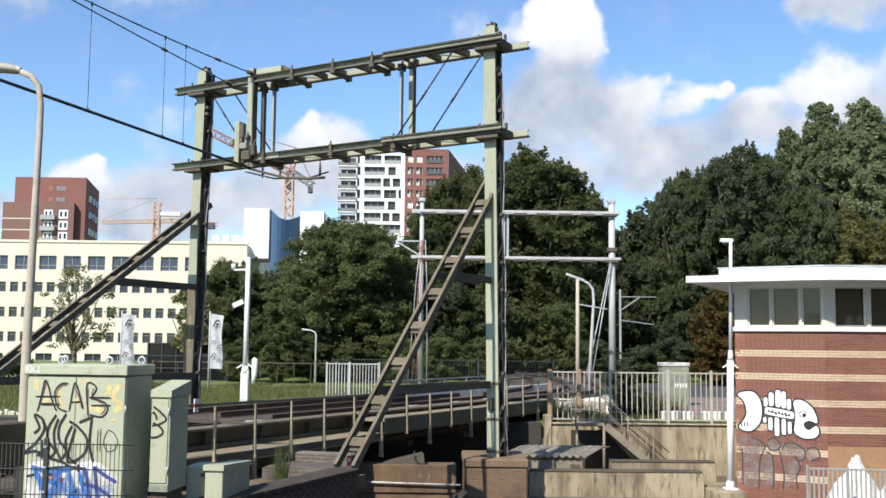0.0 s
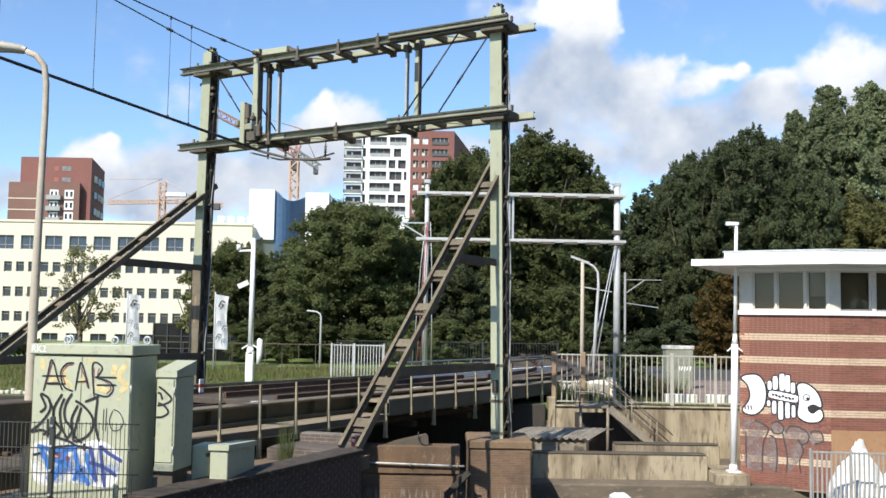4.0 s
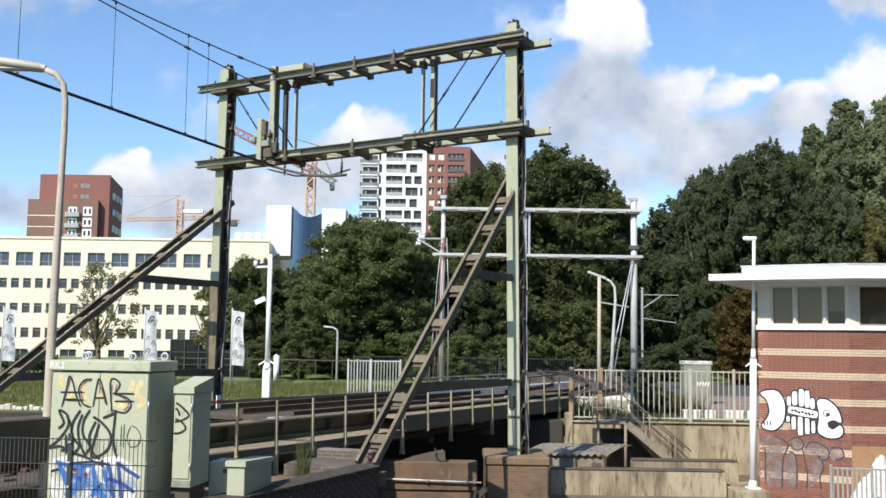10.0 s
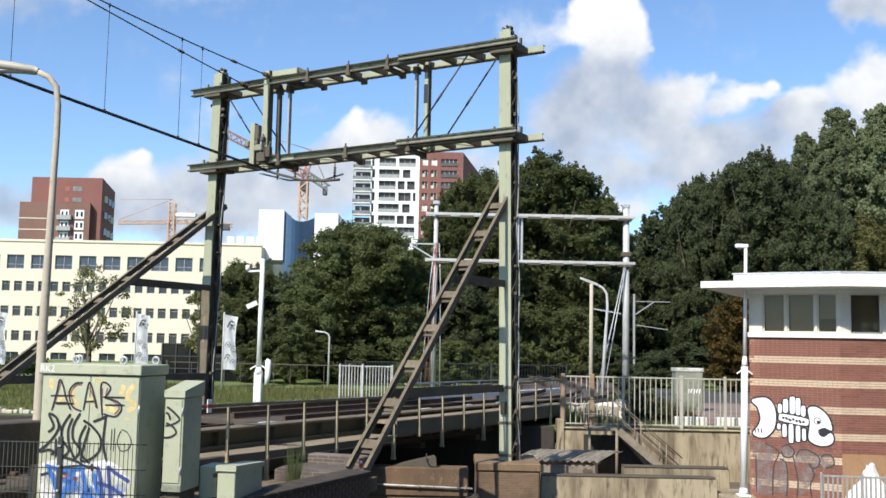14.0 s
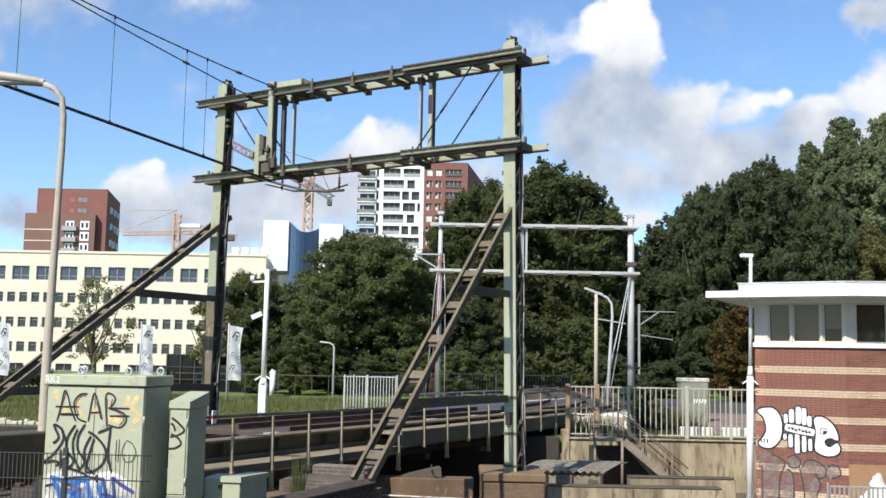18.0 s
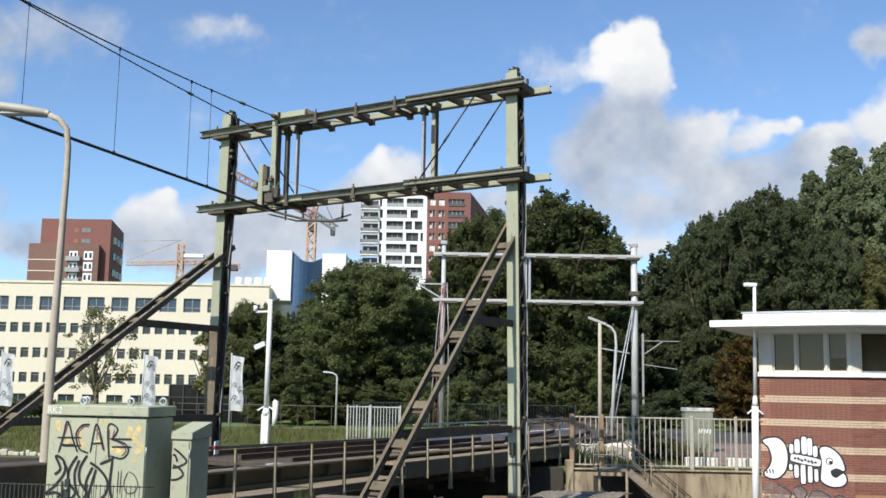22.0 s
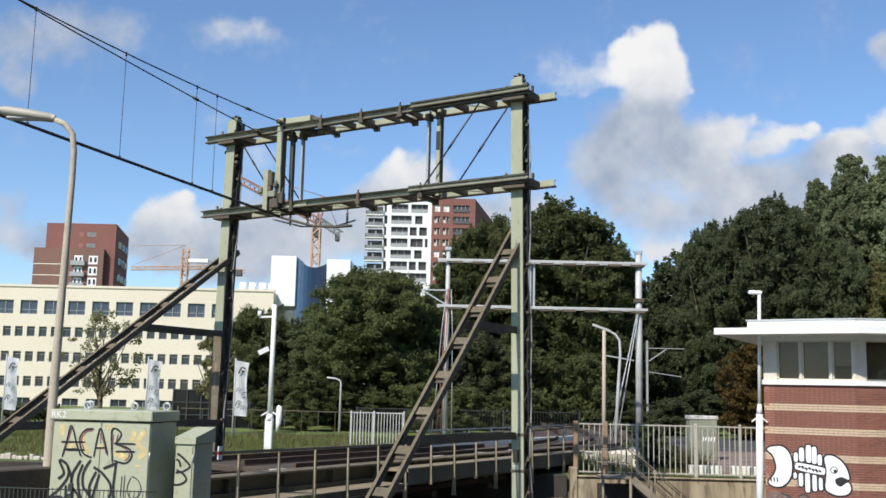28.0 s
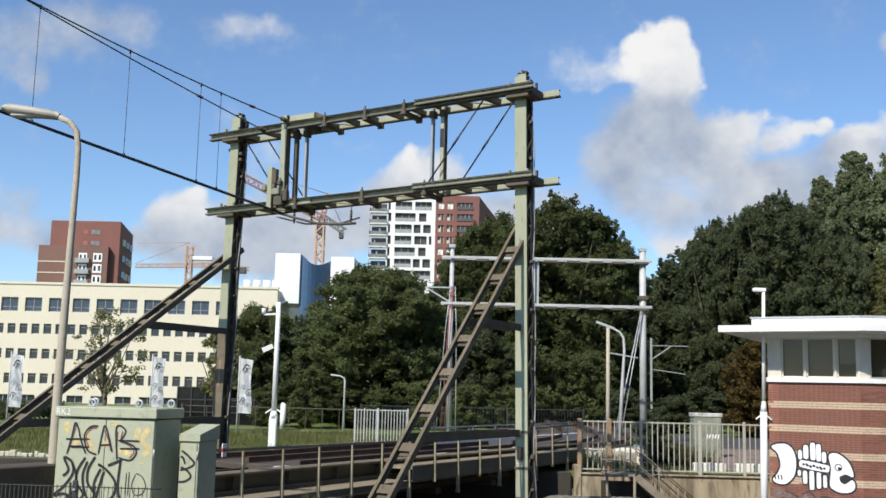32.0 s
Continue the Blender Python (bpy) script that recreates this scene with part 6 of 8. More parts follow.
def catenary_mast(x, y, top, w, arms, label):
    m = thing("catenary_mast", pose(x, y, 0), label, "mast", "catenary masts")
    bm = bm_new()
    box(bm, -w / 2, w / 2, -w / 2, w / 2, 0, top, 0.01)
    part("post", bm, M["mast_grey"], m)
    for z, L, drop in arms:
        bm = bm_new()
        bar(bm, (0, 0, z), (L, 0, z + drop), 0.05, 0.05)
        if drop == 0:
            bar(bm, (L * 0.55, 0, z), (0.1, 0, z - 0.9), 0.07, 0.07)
        part("arm", bm, M["mast_grey"], m)


catenary_mast(13.02, 70, 6.1, 0.14, ((5.6, 2.5, 0.0), (4.0, 2.3, -0.3)), "grey catenary mast with bracket arms before dark trees")
catenary_mast(22.25, 90, 5.3, 0.15, ((4.6, 1.4, 0.0), (2.6, 1.3, 0.0)), "distant grey catenary mast with a short arm")


def build_far_lamps():
    p = thing("plain_post", pose(4.97, 34.5, 0), "plain beige concrete post behind the fence", "post")
    bm = bm_new()
    rod(bm, (0, 0, 0), (0, 0, 4.45), 0.075, 10, 0.06)
    part("shaft", bm, M["post_beige"], p)
    bm = bm_new()
    bar(bm, (0.05, 0, 3.6), (1.0, 0, 3.45), 0.04, 0.04)
    part("cross_arm", bm, M["galv"], p)
    l = thing("street_lamp", pose(6.82, 44, 0.1), "pale street lamp with curved arm behind the fence", "lamp")
    bm = bm_new()
    tube(bm, [(0, 0, 0), (0.12, 0, 2.4), (0.22, 0, 4.0), (0.18, 0, 4.55), (0.0, 0, 4.8), (-0.25, 0, 4.92)], [0.09, 0.075, 0.06, 0.055, 0.05, 0.05], 8)
    part("post", bm, M["galv_pale"], l)
    bm = bm_new()
    bar(bm, (-0.2, 0, 4.92), (-0.98, 0, 5.2), 0.16, 0.1)
    part("lamp_head", bm, M["galv_pale"], l)
    l = thing("street_lamp", pose(-6.0, 53.5, -0.3), "slender grey street lamp before the trees", "lamp")
    bm = bm_new()
    tube(bm, [(0, 0, 0), (0, 0, 2.9), (-0.06, 0, 3.05), (-0.25, 0, 3.15), (-0.75, 0, 3.2)], [0.07, 0.05, 0.045, 0.045, 0.05], 8)
    part("post", bm, M["galv_pale"], l)
    # post with surveillance cameras
    p = thing("camera_post", pose(-6.36, 35.27, 0.0), "white post with surveillance cameras beside the track", "post")
    p.scale = (0.926, 0.926, 0.926)
    bm = bm_new()
    box(bm, -0.15, 0.14, -0.14, 0.14, -0.1, 1.3, 0.03)
    part("base_housing", bm, M["white_paint"], p)
    bm = bm_new()
    rod(bm, (0, 0, 1.3), (0.0, 0, 5.55), 0.10, 10, 0.085)
    rod(bm, (0, 0, 1.25), (0, 0, 1.5), 0.17, 10, 0.10)
    part("post", bm, M["white_paint"], p)
    bm = bm_new()
    bar(bm, (-0.55, 0, 5.07), (0.05, 0, 5.1), 0.06, 0.07)
    rod(bm, (-0.55, 0, 5.1), (-0.55, 0, 5.3), 0.08, 8)
    part("arm", bm, M["white_paint"], p)
    bm = bm_new()
    bar(bm, (-0.52, -0.05, 3.72), (-0.15, 0, 3.9), 0.2, 0.18)
    part("camera_housing", bm, M["white_paint"], p)
    bm = bm_new()
    rod(bm, (0.12, -0.1, 5.45), (0.35, -0.1, 5.55), 0.04, 8)
    part("sensor", bm, M["dark_paint"], p)
    bm = bm_new()
    for s in (-1, 1):
        bar(bm, (s * 0.32, 0, 1.42), (0, 0, 1.62), 0.05, 0.05)
    part("bracket", bm, M["white_paint"], p)
    bm = bm_new()
    tube(bm, [(0.32, -0.1, 0.85), (0.36, -0.1, 1.2), (0.36, -0.1, 1.75), (0.3, -0.1, 1.8)], [0.07, 0.11, 0.11, 0.04], 8)
    part("tilted_lamp", bm, M["white_paint"], p)
    bm = bm_new()
    box(bm, -0.06, 0.06, -0.05, 0.05, 0, 0.42, 0.01)
    solid("white_marker", bm, M["white_paint"], pose(-10.1, 34.0, 0), "small white marker post in the grass", "marker")


build_far_lamps()
FLAGS = []


def build_flags():
    for x, y, sway in ((-9.92, 45.9, 1), (-14.2, 47.0, 0.7), (-21.0, 47.5, 1)):
        f = thing("banner_flag", pose(x, y, -0.28), "tall white banner flag with grey chevrons on a pole", "flag", "banner flags")
        bm = bm_new()
        rod(bm, (0, 0, 0), (0, 0, 3.85), 0.035, 8)
        part("pole", bm, M["galv_pale"], f)
        cl = new("cloth")
        cl.parent = f
        cl.location = (0.04, 0, 1.3)
        bm = bm_new()
        nx, nz = 8, 16
        W, H = 0.60, 2.45

        def at(i, k, o=0.0):
            u, v = i / nx, k / nz
            narrow = 1 - 0.16 * math.sin(math.pi * min(1.0, (1 - v) * 1.25)) - 0.05 * (1 - v)
            return (u * W * narrow, 0.09 * math.sin(u * 6 + v * 5.0 * sway) * u + o, v * H - 0.03 * u * (1 - v) - 0.10 * u * v)
        g = [[bm.verts.new(at(i, k)) for i in range(nx + 1)] for k in range(nz + 1)]
        for k in range(nz):
            for i in range(nx):
                bm.faces.new((g[k][i], g[k][i + 1], g[k + 1][i + 1], g[k + 1][i]))
        bmesh.ops.solidify(bm, geom=bm.faces[:], thickness=0.006)
        bmesh.ops.recalc_face_normals(bm, faces=bm.faces[:])
        me = mesh_of("banner", bm, M["flag_cloth"])
        ob = new("banner", me)
        ob.parent = cl
        ob["label"] = "white banner cloth"
        for x, z, r, mt in ((0.29, 2.0, 0.15, "dark_paint"), (0.17, 1.14, 0.10, "banner_grey"), (0.42, 0.95, 0.10, "mark_grey"), (0.18, 0.55, 0.12, "mark_grey"), (0.40, 0.36, 0.10, "banner_grey")):
            bm = bm_new()
            stroke(bm, [(x - r, z - r * 0.9), (x - r * 0.1, z + r * 0.9), (x + r, z + r * 0.5)], r * 0.45, -0.10)
            part("chevron", bm, M[mt], cl)
            bm = bm_new()
            stroke(bm, [(x - r * 0.2, z + r * 0.05), (x + r * 0.7, z - r * 0.35)], r * 0.4, -0.10)
            stroke(bm, [(x + r * 0.1, z - r * 0.1), (x + r * 0.2, z - r * 0.8)], r * 0.3, -0.104)
            part("chevron_stem", bm, M[mt], cl)
        FLAGS.append((cl, sway))


build_flags()


def build_bits():
    for i, x in enumerate((-22.2, -21.0, -19.9, -19.2, -18.2, -17.2, -16.2)):
        bm = bm_new()
        box(bm, -0.08, 0.08, -0.08, 0.08, 0, 0.62 + 0.06 * (i % 3), 0.015)
        solid("wood_bollard", bm, M["dark_steel"], pose(x, 50.5, 0), "dark short bollard on the lawn edge", "bollard", "lawn bollards")
    c = thing("graffiti_cabinet", pose(9.0, 37.5, 0.12), "pale roadside cabinet smeared with white and black graffiti", "cabinet")
    part("body", box(bm_new(), -0.5, 0.5, 0, 0.6, -0.15, 1.42, 0.02), M["cabinet_shade"], c)
    part("top_band", box(bm_new(), -0.54, 0.54, -0.03, 0.63, 1.36, 1.5, 0.02), M["white_dirty"], c, "white sprayed top edge")
    bm = bm_new()
    for k in range(5):
        stroke(bm, [(-0.05 + k * 0.1, 0.55 + 0.05 * (k % 2)), (0.0 + k * 0.1, 0.75)], 0.05, -0.006)
    part("graffiti", bm, M["spray_white"], c)
    rnd = random.Random(5)
    for x, y, w, h, mt in ((4.15, 31.4, 0.62, 0.62, "cream_stone"), (4.9, 31.3, 0.66, 0.60, "cream_stone"), (5.5, 31.4, 0.5, 0.72, "cream_stone"), (6.85, 33.0, 0.22, 0.62, "stone_white")):
        bm = bm_new()
        box(bm, -w / 2, w / 2, -0.3, 0.3, 0, h, 0.05)
        for v in bm.verts:
            v.co += Vector((rnd.uniform(-1, 1), rnd.uniform(-1, 1), rnd.uniform(-1, 0.6))) * 0.075
        solid("concrete_block", bm, M[mt], pose(x, y, 0, 0, 0, rnd.uniform(-20, 20)), "rough cream concrete block behind the fence", "block", "white blocks")
    for x, w in ((7.45, 0.95), (8.6, 0.75)):
        bm = bm_new()
        box(bm, -w / 2, w / 2, -0.15, 0.15, 0, 0.27, 0.03)
        solid("kerb_block", bm, M["stone_white"], pose(x, 30.9, 0.0, 0, 0, -3), "white painted kerb block beside the path", "kerb", "kerb blocks")
    # pale stones along the lawn
    bm = bm_new()
    for i in range(150):
        x = -34 + i * 0.17
        w = rnd.uniform(0.05, 0.11)
        box(bm, x - w, x + w, 30.3 - w, 30.3 + w, 0, rnd.uniform(0.08, 0.2), 0.02)
    ob = solid("edge_stones", bm, M["corrugated"], Matrix(), "row of pale edging stones along the lawn", "stones", kind="stuff")


build_bits()
rnd = random.Random(31)
bm = bm_new()
for i in range(150):
    k, w = 5.0 + i * 0.048 + rnd.uniform(-0.02, 0.02), rnd.uniform(0.02, 0.045)
    x = -12.1 + rnd.uniform(-0.08, 0.08)
    box(bm, x - w, x + w, k - w, k + w, -0.3, -0.27 + w * rnd.uniform(0.8, 1.8), 0.012)
solid("path_stones", bm, M["corrugated"], B(0, 0), "row of pale stones along the dirt path", "stones", kind="stuff")


def build_glass_pavilion():
    g = thing("glass_pavilion", pose(0, 58.5, 0), "low dark glass pavilion behind the trees", "building")
    for x0, x1, z1 in ((-16.1, -13.7, 2.1), (-13.3, -11.2, 1.5)):
        part("glass_wall", box(bm_new(), x0, x1, 0, 8, 0, z1), M["dark_glass"], g)
        bm = bm_new()
        box(bm, -0.035, 0.035, -0.1, 0.0, 0, z1)
        me = mesh_of("mullion", bm, M["dark_metal"])
        k = x0
        while k < x1:
            piece("mullion", me, g, pose(k, 0, 0))
            k += 0.8
        for z in (0.0, 0.7, 1.4, z1):
            part("transom", box(bm_new(), x0, x1, -0.09, -0.01, z - 0.035, z + 0.025), M["dark_metal"], g)


build_glass_pavilion()

# ---- far buildings ----


def wall_with_holes(bm, x0, x1, z0, z1, y, holes, depth=0.25):
    """A wall face in the plane of x and z with rectangular openings (x0, x1, z0, z1) that go depth deep."""
    xs = sorted({x0, x1, *[h[0] for h in holes], *[h[1] for h in holes]})
    zs = sorted({z0, z1, *[h[2] for h in holes], *[h[3] for h in holes]})
    grid = {}

    def v(x, z):
        if (x, z) not in grid:
            grid[(x, z)] = bm.verts.new((x, y, z))
        return grid[(x, z)]
    for a, b in zip(xs, xs[1:]):
        for c, d in zip(zs, zs[1:]):
            mx, mz = (a + b) / 2, (c + d) / 2
            if not any(h[0] < mx < h[1] and h[2] < mz < h[3] for h in holes):
                bm.faces.new((v(a, c), v(b, c), v(b, d), v(a, d)))
    for a, b, c, d in holes:
        f = [(a, c), (b, c), (b, d), (a, d)]
        for p, q in zip(f, f[1:] + f[:1]):
            bm.faces.new([bm.verts.new(k) for k in ((p[0], y, p[1]), (p[0], y + depth, p[1]), (q[0], y + depth, q[1]), (q[0], y, q[1]))])
    bmesh.ops.remove_doubles(bm, verts=bm.verts[:], dist=1e-4)
    return bm


def build_office():
    ox, oy = -20.0, 110.0
    o = thing("office_building", pose(ox, oy, 0, 0, 0, 0.0), "long cream office building with rows of small windows", "building")
    rows = [(9.78, 1.86, 1.52, 2.615, -5.75, 25, "glass_blue")]
    rows += [(z, 0.86, 1.10, 1.31, -5.3, 50, "glass") for z in (7.35, 4.65, 2.0)]
    rows += [(-0.3, 1.75, 1.1, 2.615, -5.75, 25, "glass")]
    holes = []
    for z, w, h, step, first, n, mt in rows:
        bm = bm_new()
        box(bm, -w / 2, w / 2, 0.22, 0.3, 0, h)
        me = mesh_of("window", bm, M[mt])
        bm = bm_new()
        t = 0.06
        for a, b, c, d in ((-w / 2, -w / 2 + t, 0, h), (w / 2 - t, w / 2, 0, h), (-w / 2, w / 2, 0, t), (-w / 2, w / 2, h - t, h)) + (((-0.03, 0.03, 0, h), (-w / 2, w / 2, h * 0.3, h * 0.3 + 0.05)) if w > 1.2 else ((-w / 2, w / 2, h * 0.72, h * 0.72 + 0.04),)):
            box(bm, a, b, 0.15, 0.23, c, d)
        fr = mesh_of("frame", bm, M["mast_grey"])
        for i in range(n):
            x = first - i * step
            holes.append((round(x - w / 2, 3), round(x + w / 2, 3), z, round(z + h, 3)))
            wn_ = piece("window", me, o, pose(x, 0, z))
            if x > -34:
                piece("frame", fr, wn_, Matrix())
    bm = bm_new()
    wall_with_holes(bm, -75, 0, -0.6, 12.75, 0, holes)
    part("facade", bm, M["cream_wall"], o)
    part("parapet", box(bm_new(), -75.1, 0.1, -0.12, 0.4, 12.75, 13.0), M["cream_wall"], o)
    part("body", box(bm_new(), -75, 0, 0.32, 18, -0.6, 12.7), M["cream_wall"], o)
    for i in range(4):
        bm = bm_new()
        rod(bm, (-4.0 + i * 1.08, 3, 12.7), (-4.0 + i * 1.08, 3, 14.0), 0.42, 12)
        part("roof_vent", bm, M["white_wall"], o, "white round roof vent")
    w = thing("white_block", pose(-0.4, 112, 0), "white cubic office wing with a curved blue glass side", "building")
    part("wall", box(bm_new(), -20.4, -17.6, 0, 6, 11.4, 17.0, 0.03), M["white_wall"], w)
    bm = bm_new()
    prev = None
    for i in range(9):
        k = i / 8
        x = -17.58 + k * 3.1
        yy = 0.3 + 4 * k - 1.2 * math.sin(k * math.pi)
        zt = 16.9 - 1.0 * math.sin(k * math.pi)
        cur = (bm.verts.new((x, yy, 2)), bm.verts.new((x, yy, zt)))
        if prev:
            bm.faces.new((prev[0], cur[0], cur[1], prev[1]))
        prev = cur
    part("glass_side", bm, M["blue_panel"], w, "curved blue glass side")
    part("wall", box(bm_new(), -14.6, -11.9, 3.0, 9, 0, 17.1, 0.03), M["white_wall"], w)
    for i in range(3):
        part("fin", box(bm_new(), -11.8 + i * 0.42, -11.65 + i * 0.42, 3.4, 8, 0, 16.6 - i * 0.3), M["white_wall"], w)
    part("core", box(bm_new(), -11.9, -10.6, 4.0, 9, 0, 15.8), M["glass"], w)


build_office()


def build_red_tower():
    y = 330.0
    t = thing("red_tower", pose(-1.9, y, 0), "dark red brick apartment tower with white windows", "building")

    def X(px):
        return (px - 784) / 5.4545

    def Z(py):
        return 2.2 + (554.0 - py) / 5.4545
    def side(bm, x0, x1, z1, back):
        v = [bm.verts.new(p) for p in ((x0, 0, 0), (x1, 0, 0), (x1 - 3.6, back, 0), (x0, back, 0), (x0, 0, z1), (x1, 0, z1), (x1 - 3.6, back, z1 - 1.0), (x0, back, z1))]
        for f in CUBE_F:
            bm.faces.new([v[i] for i in f])
        return bm
    part("upper_wall", side(bm_new(), X(52), X(178), Z(265), 24), M["tower_brick"], t)
    o = part("lower_wall", side(bm_new(), X(38), X(163), Z(312), 22), M["tower_brown"], t)
    o.location = (0, -2.5, 0)
    for py in (341, 361):
        part("band", box(bm_new(), X(38), X(93), -2.58, -2.5, Z(py) - 0.15, Z(py) + 0.15), M["cream_wall"], t, "pale stone band")
    for i in range(3):
        pz = 325 + i * 19.7
        for a, b in ((93, 101), (111, 126), (137, 153)):
            wn_ = part("window", box(bm_new(), X(a), X(b), -2.62, -2.5, Z(pz + 15.5), Z(pz)), M["white_paint"], t, "white framed window")
            n = 1 if b - a < 10 else 2
            for k in range(n):
                x0 = a + (b - a) * k / n
                part("pane", box(bm_new(), X(x0 + 2), X(x0 + (b - a) / n - 2), -2.66, -2.62, Z(pz + 12), Z(pz + 3)), M["glass"], wn_)
        part("balcony", box(bm_new(), X(107), X(132), -4.0, -2.5, Z(pz + 18), Z(pz + 10)), M["mast_grey"], t)
    for px, py in ((126, 281), (126, 301), (112, 281), (112, 301)):
        part("window", box(bm_new(), X(px), X(px + (16 if px > 120 else 8)), -0.08, 0.0, Z(py + 8), Z(py)), M["glass_rail" if px > 120 else "tower_brick2"], t)
    for r in range(7):
        for c in range(3):
            z = 50 - r * 5.4
            k = 0.2 + c * 0.27
            x = X(178) - 3.6 * k
            bm = bm_new()
            box(bm, x - 0.0, x + 0.25, 24 * k, 24 * k + 3, z - 2.2, z)
            part("side_window", bm, M["cream_wall"] if (r + c) % 3 == 0 else M["glass"], t)


build_red_tower()


def build_apartments():
    y = 300.0
    a = thing("apartment_tower", pose(0, y, 0), "white and red brick apartment tower with balconies", "building")

    def X(u):
        return (582 + u / 3.0 - 784) / 6.0
    F, top = 3.46, 58.95
    # white facade with openings
    holes, rows = [], []
    for i in range(13):
        z = top - 0.75 - i * F
        wide = i % 3
        opens = [(240, 330 + (20 if wide == 1 else 0)), (203, 219 if i % 2 else 214)]
        opens += [(346, 436)] if wide == 0 else ([(368, 408)] if wide == 1 else [(341, 378), (392, 433)])
        if i % 6 == 3:
            opens[-1] = (346, 412)
            opens.append((424, 438))
        for p, q in opens:
            holes.append((round(X(p), 3), round(X(q), 3), round(z - 2.55, 3), round(z, 3)))
    bm = bm_new()
    wall_with_holes(bm, X(200), X(457), 0, top, 0, holes, 0.9)
    part("white_wall", bm, M["white_wall"], a, "white rendered facade grid")
    part("body", box(bm_new(), X(200), X(690), 0.95, 18, 0, top - 0.3), M["dark_wall"], a)
    for k, h in enumerate(holes):
        if h[2] > 18:
            wn_ = part("window", box(bm_new(), h[0], h[1], 0.8, 0.9, h[2], h[3]), M["glass_brown"], a)
            n = max(1, int((h[1] - h[0]) / 1.6))
            bm = bm_new()
            for j in range(1, n):
                x = h[0] + (h[1] - h[0]) * j / n
                box(bm, x - 0.07, x + 0.07, 0.7, 0.8, h[2], h[3])
            if h[1] - h[0] > 4:
                box(bm, h[0], h[1], -0.05, 0.03, h[2], h[2] + 1.05)
            if len(bm.verts):
                part("frame", bm, M["mast_grey"], wn_)
            else:
                bm.free()
    # red brick half
    holes = []
    for i in range(13):
        z = top + 0.1 - i * F - 0.9
        for p, q in ((470, 502), (517, 551), (572, 660)):
            holes.append((round(X(p), 3), round(X(q), 3), round(z - 2.0, 3), round(z, 3)))
    bm = bm_new()
    wall_with_holes(bm, X(457) + 0.02, X(690), 0, top + 1.3, -0.02, holes, 0.5)
    part("brick_wall", bm, M["tower_brick"], a, "red brick facade")
    part("brick_body", box(bm_new(), X(457) + 0.02, X(690), 0.5, 18, 0, top + 1.25), M["tower_brick"], a)
    for k, h in enumerate(holes):
        if h[2] > 20:
            wide = h[1] - h[0] > 4
            wn_ = part("window", box(bm_new(), h[0], h[1], 0.4, 0.47, h[2], h[3]), M["glass_brown"] if wide or (k // 3) % 4 else M["white_wall"], a)
            bm = bm_new()
            n = 4 if wide else 2
            for j in range(n + 1):
                x = h[0] + (h[1] - h[0]) * j / n
                box(bm, x - 0.09, x + 0.09, 0.3, 0.4, h[2], h[3])
            part("frame", bm, M["mast_grey"] if wide else M["window_white"], wn_)
            if wide:
                part("railing", box(bm_new(), h[0], h[1], -0.25, -0.17, h[2] - 0.1, h[2] + 0.75), M["dark_wall"], wn_, "dark balcony railing")
            else:
                part("panel", box(bm_new(), h[0], h[0] + (h[1] - h[0]) * 0.42, 0.32, 0.38, h[2], h[2] + 1.0), M["window_white"], wn_)
    # side wall that recedes
    bm = bm_new()
    v = [bm.verts.new(p) for p in ((X(690) + 0.03, -0.02, 0), (X(690) + 8.8, 30, 0), (X(690) + 8.8, 30, top - 3.5), (X(690) + 0.03, -0.02, top + 1.3))]
    bm.faces.new(v)
    part("side_wall", bm, M["tower_brick"], a)
    # balconies at the left end
    for i in range(13):
        z = top - 1.2 - i * F
        if z < 15:
            break
        b = part("balcony", box(bm_new(), X(103), X(198), -0.8, 2.5, z - 3.1, z - 2.85), M["white_wall"], a)
        part("railing", box(bm_new(), X(103), X(198), -0.78, -0.72, z - 2.85, z - 1.8), M["glass_rail"], b)
        part("back_window", box(bm_new(), X(112), X(198), 2.2, 2.4, z - 2.85, z - 0.1), M["glass_brown"], b)
        x = X(125 + 13 * (i % 3))
        part("door_frame", box(bm_new(), x, x + 0.5, 2.0, 2.2, z - 2.85, z - 0.6), M["white_wall"], b)
        part("end_post", box(bm_new(), X(103), X(107), -0.78, -0.6, z - 2.85, z + 0.3), M["mast_grey"], b)
        part("side_pier", box(bm_new(), X(196), X(201), -0.4, 2.0, z - 3.1, z + 0.4), M["white_wall"], b)


build_apartments()


def lattice(bm, p, q, w, n, t):
    """A square lattice boom from p to q."""
    p, q = Vector(p), Vector(q)
    d = (q - p).normalized()
    s = d.cross(Vector((0, 1, 0)))
    s = s.normalized() if s.length > 0.1 else Vector((1, 0, 0))
    u = d.cross(s)
    cor = [s * i * w / 2 + u * j * w / 2 for i, j in ((-1, -1), (1, -1), (1, 1), (-1, 1))]
    for c in cor:
        bar(bm, p + c, q + c, t, t, u)
    for i in range(n):
        a, b = p.lerp(q, i / n), p.lerp(q, (i + 1) / n)
        for k in range(4):
            c0, c1 = cor[k], cor[(k + 1) % 4]
            bar(bm, a + (c0 if i % 2 else c1), b + (c1 if i % 2 else c0), t * 0.7, t * 0.7, u)
    return bm


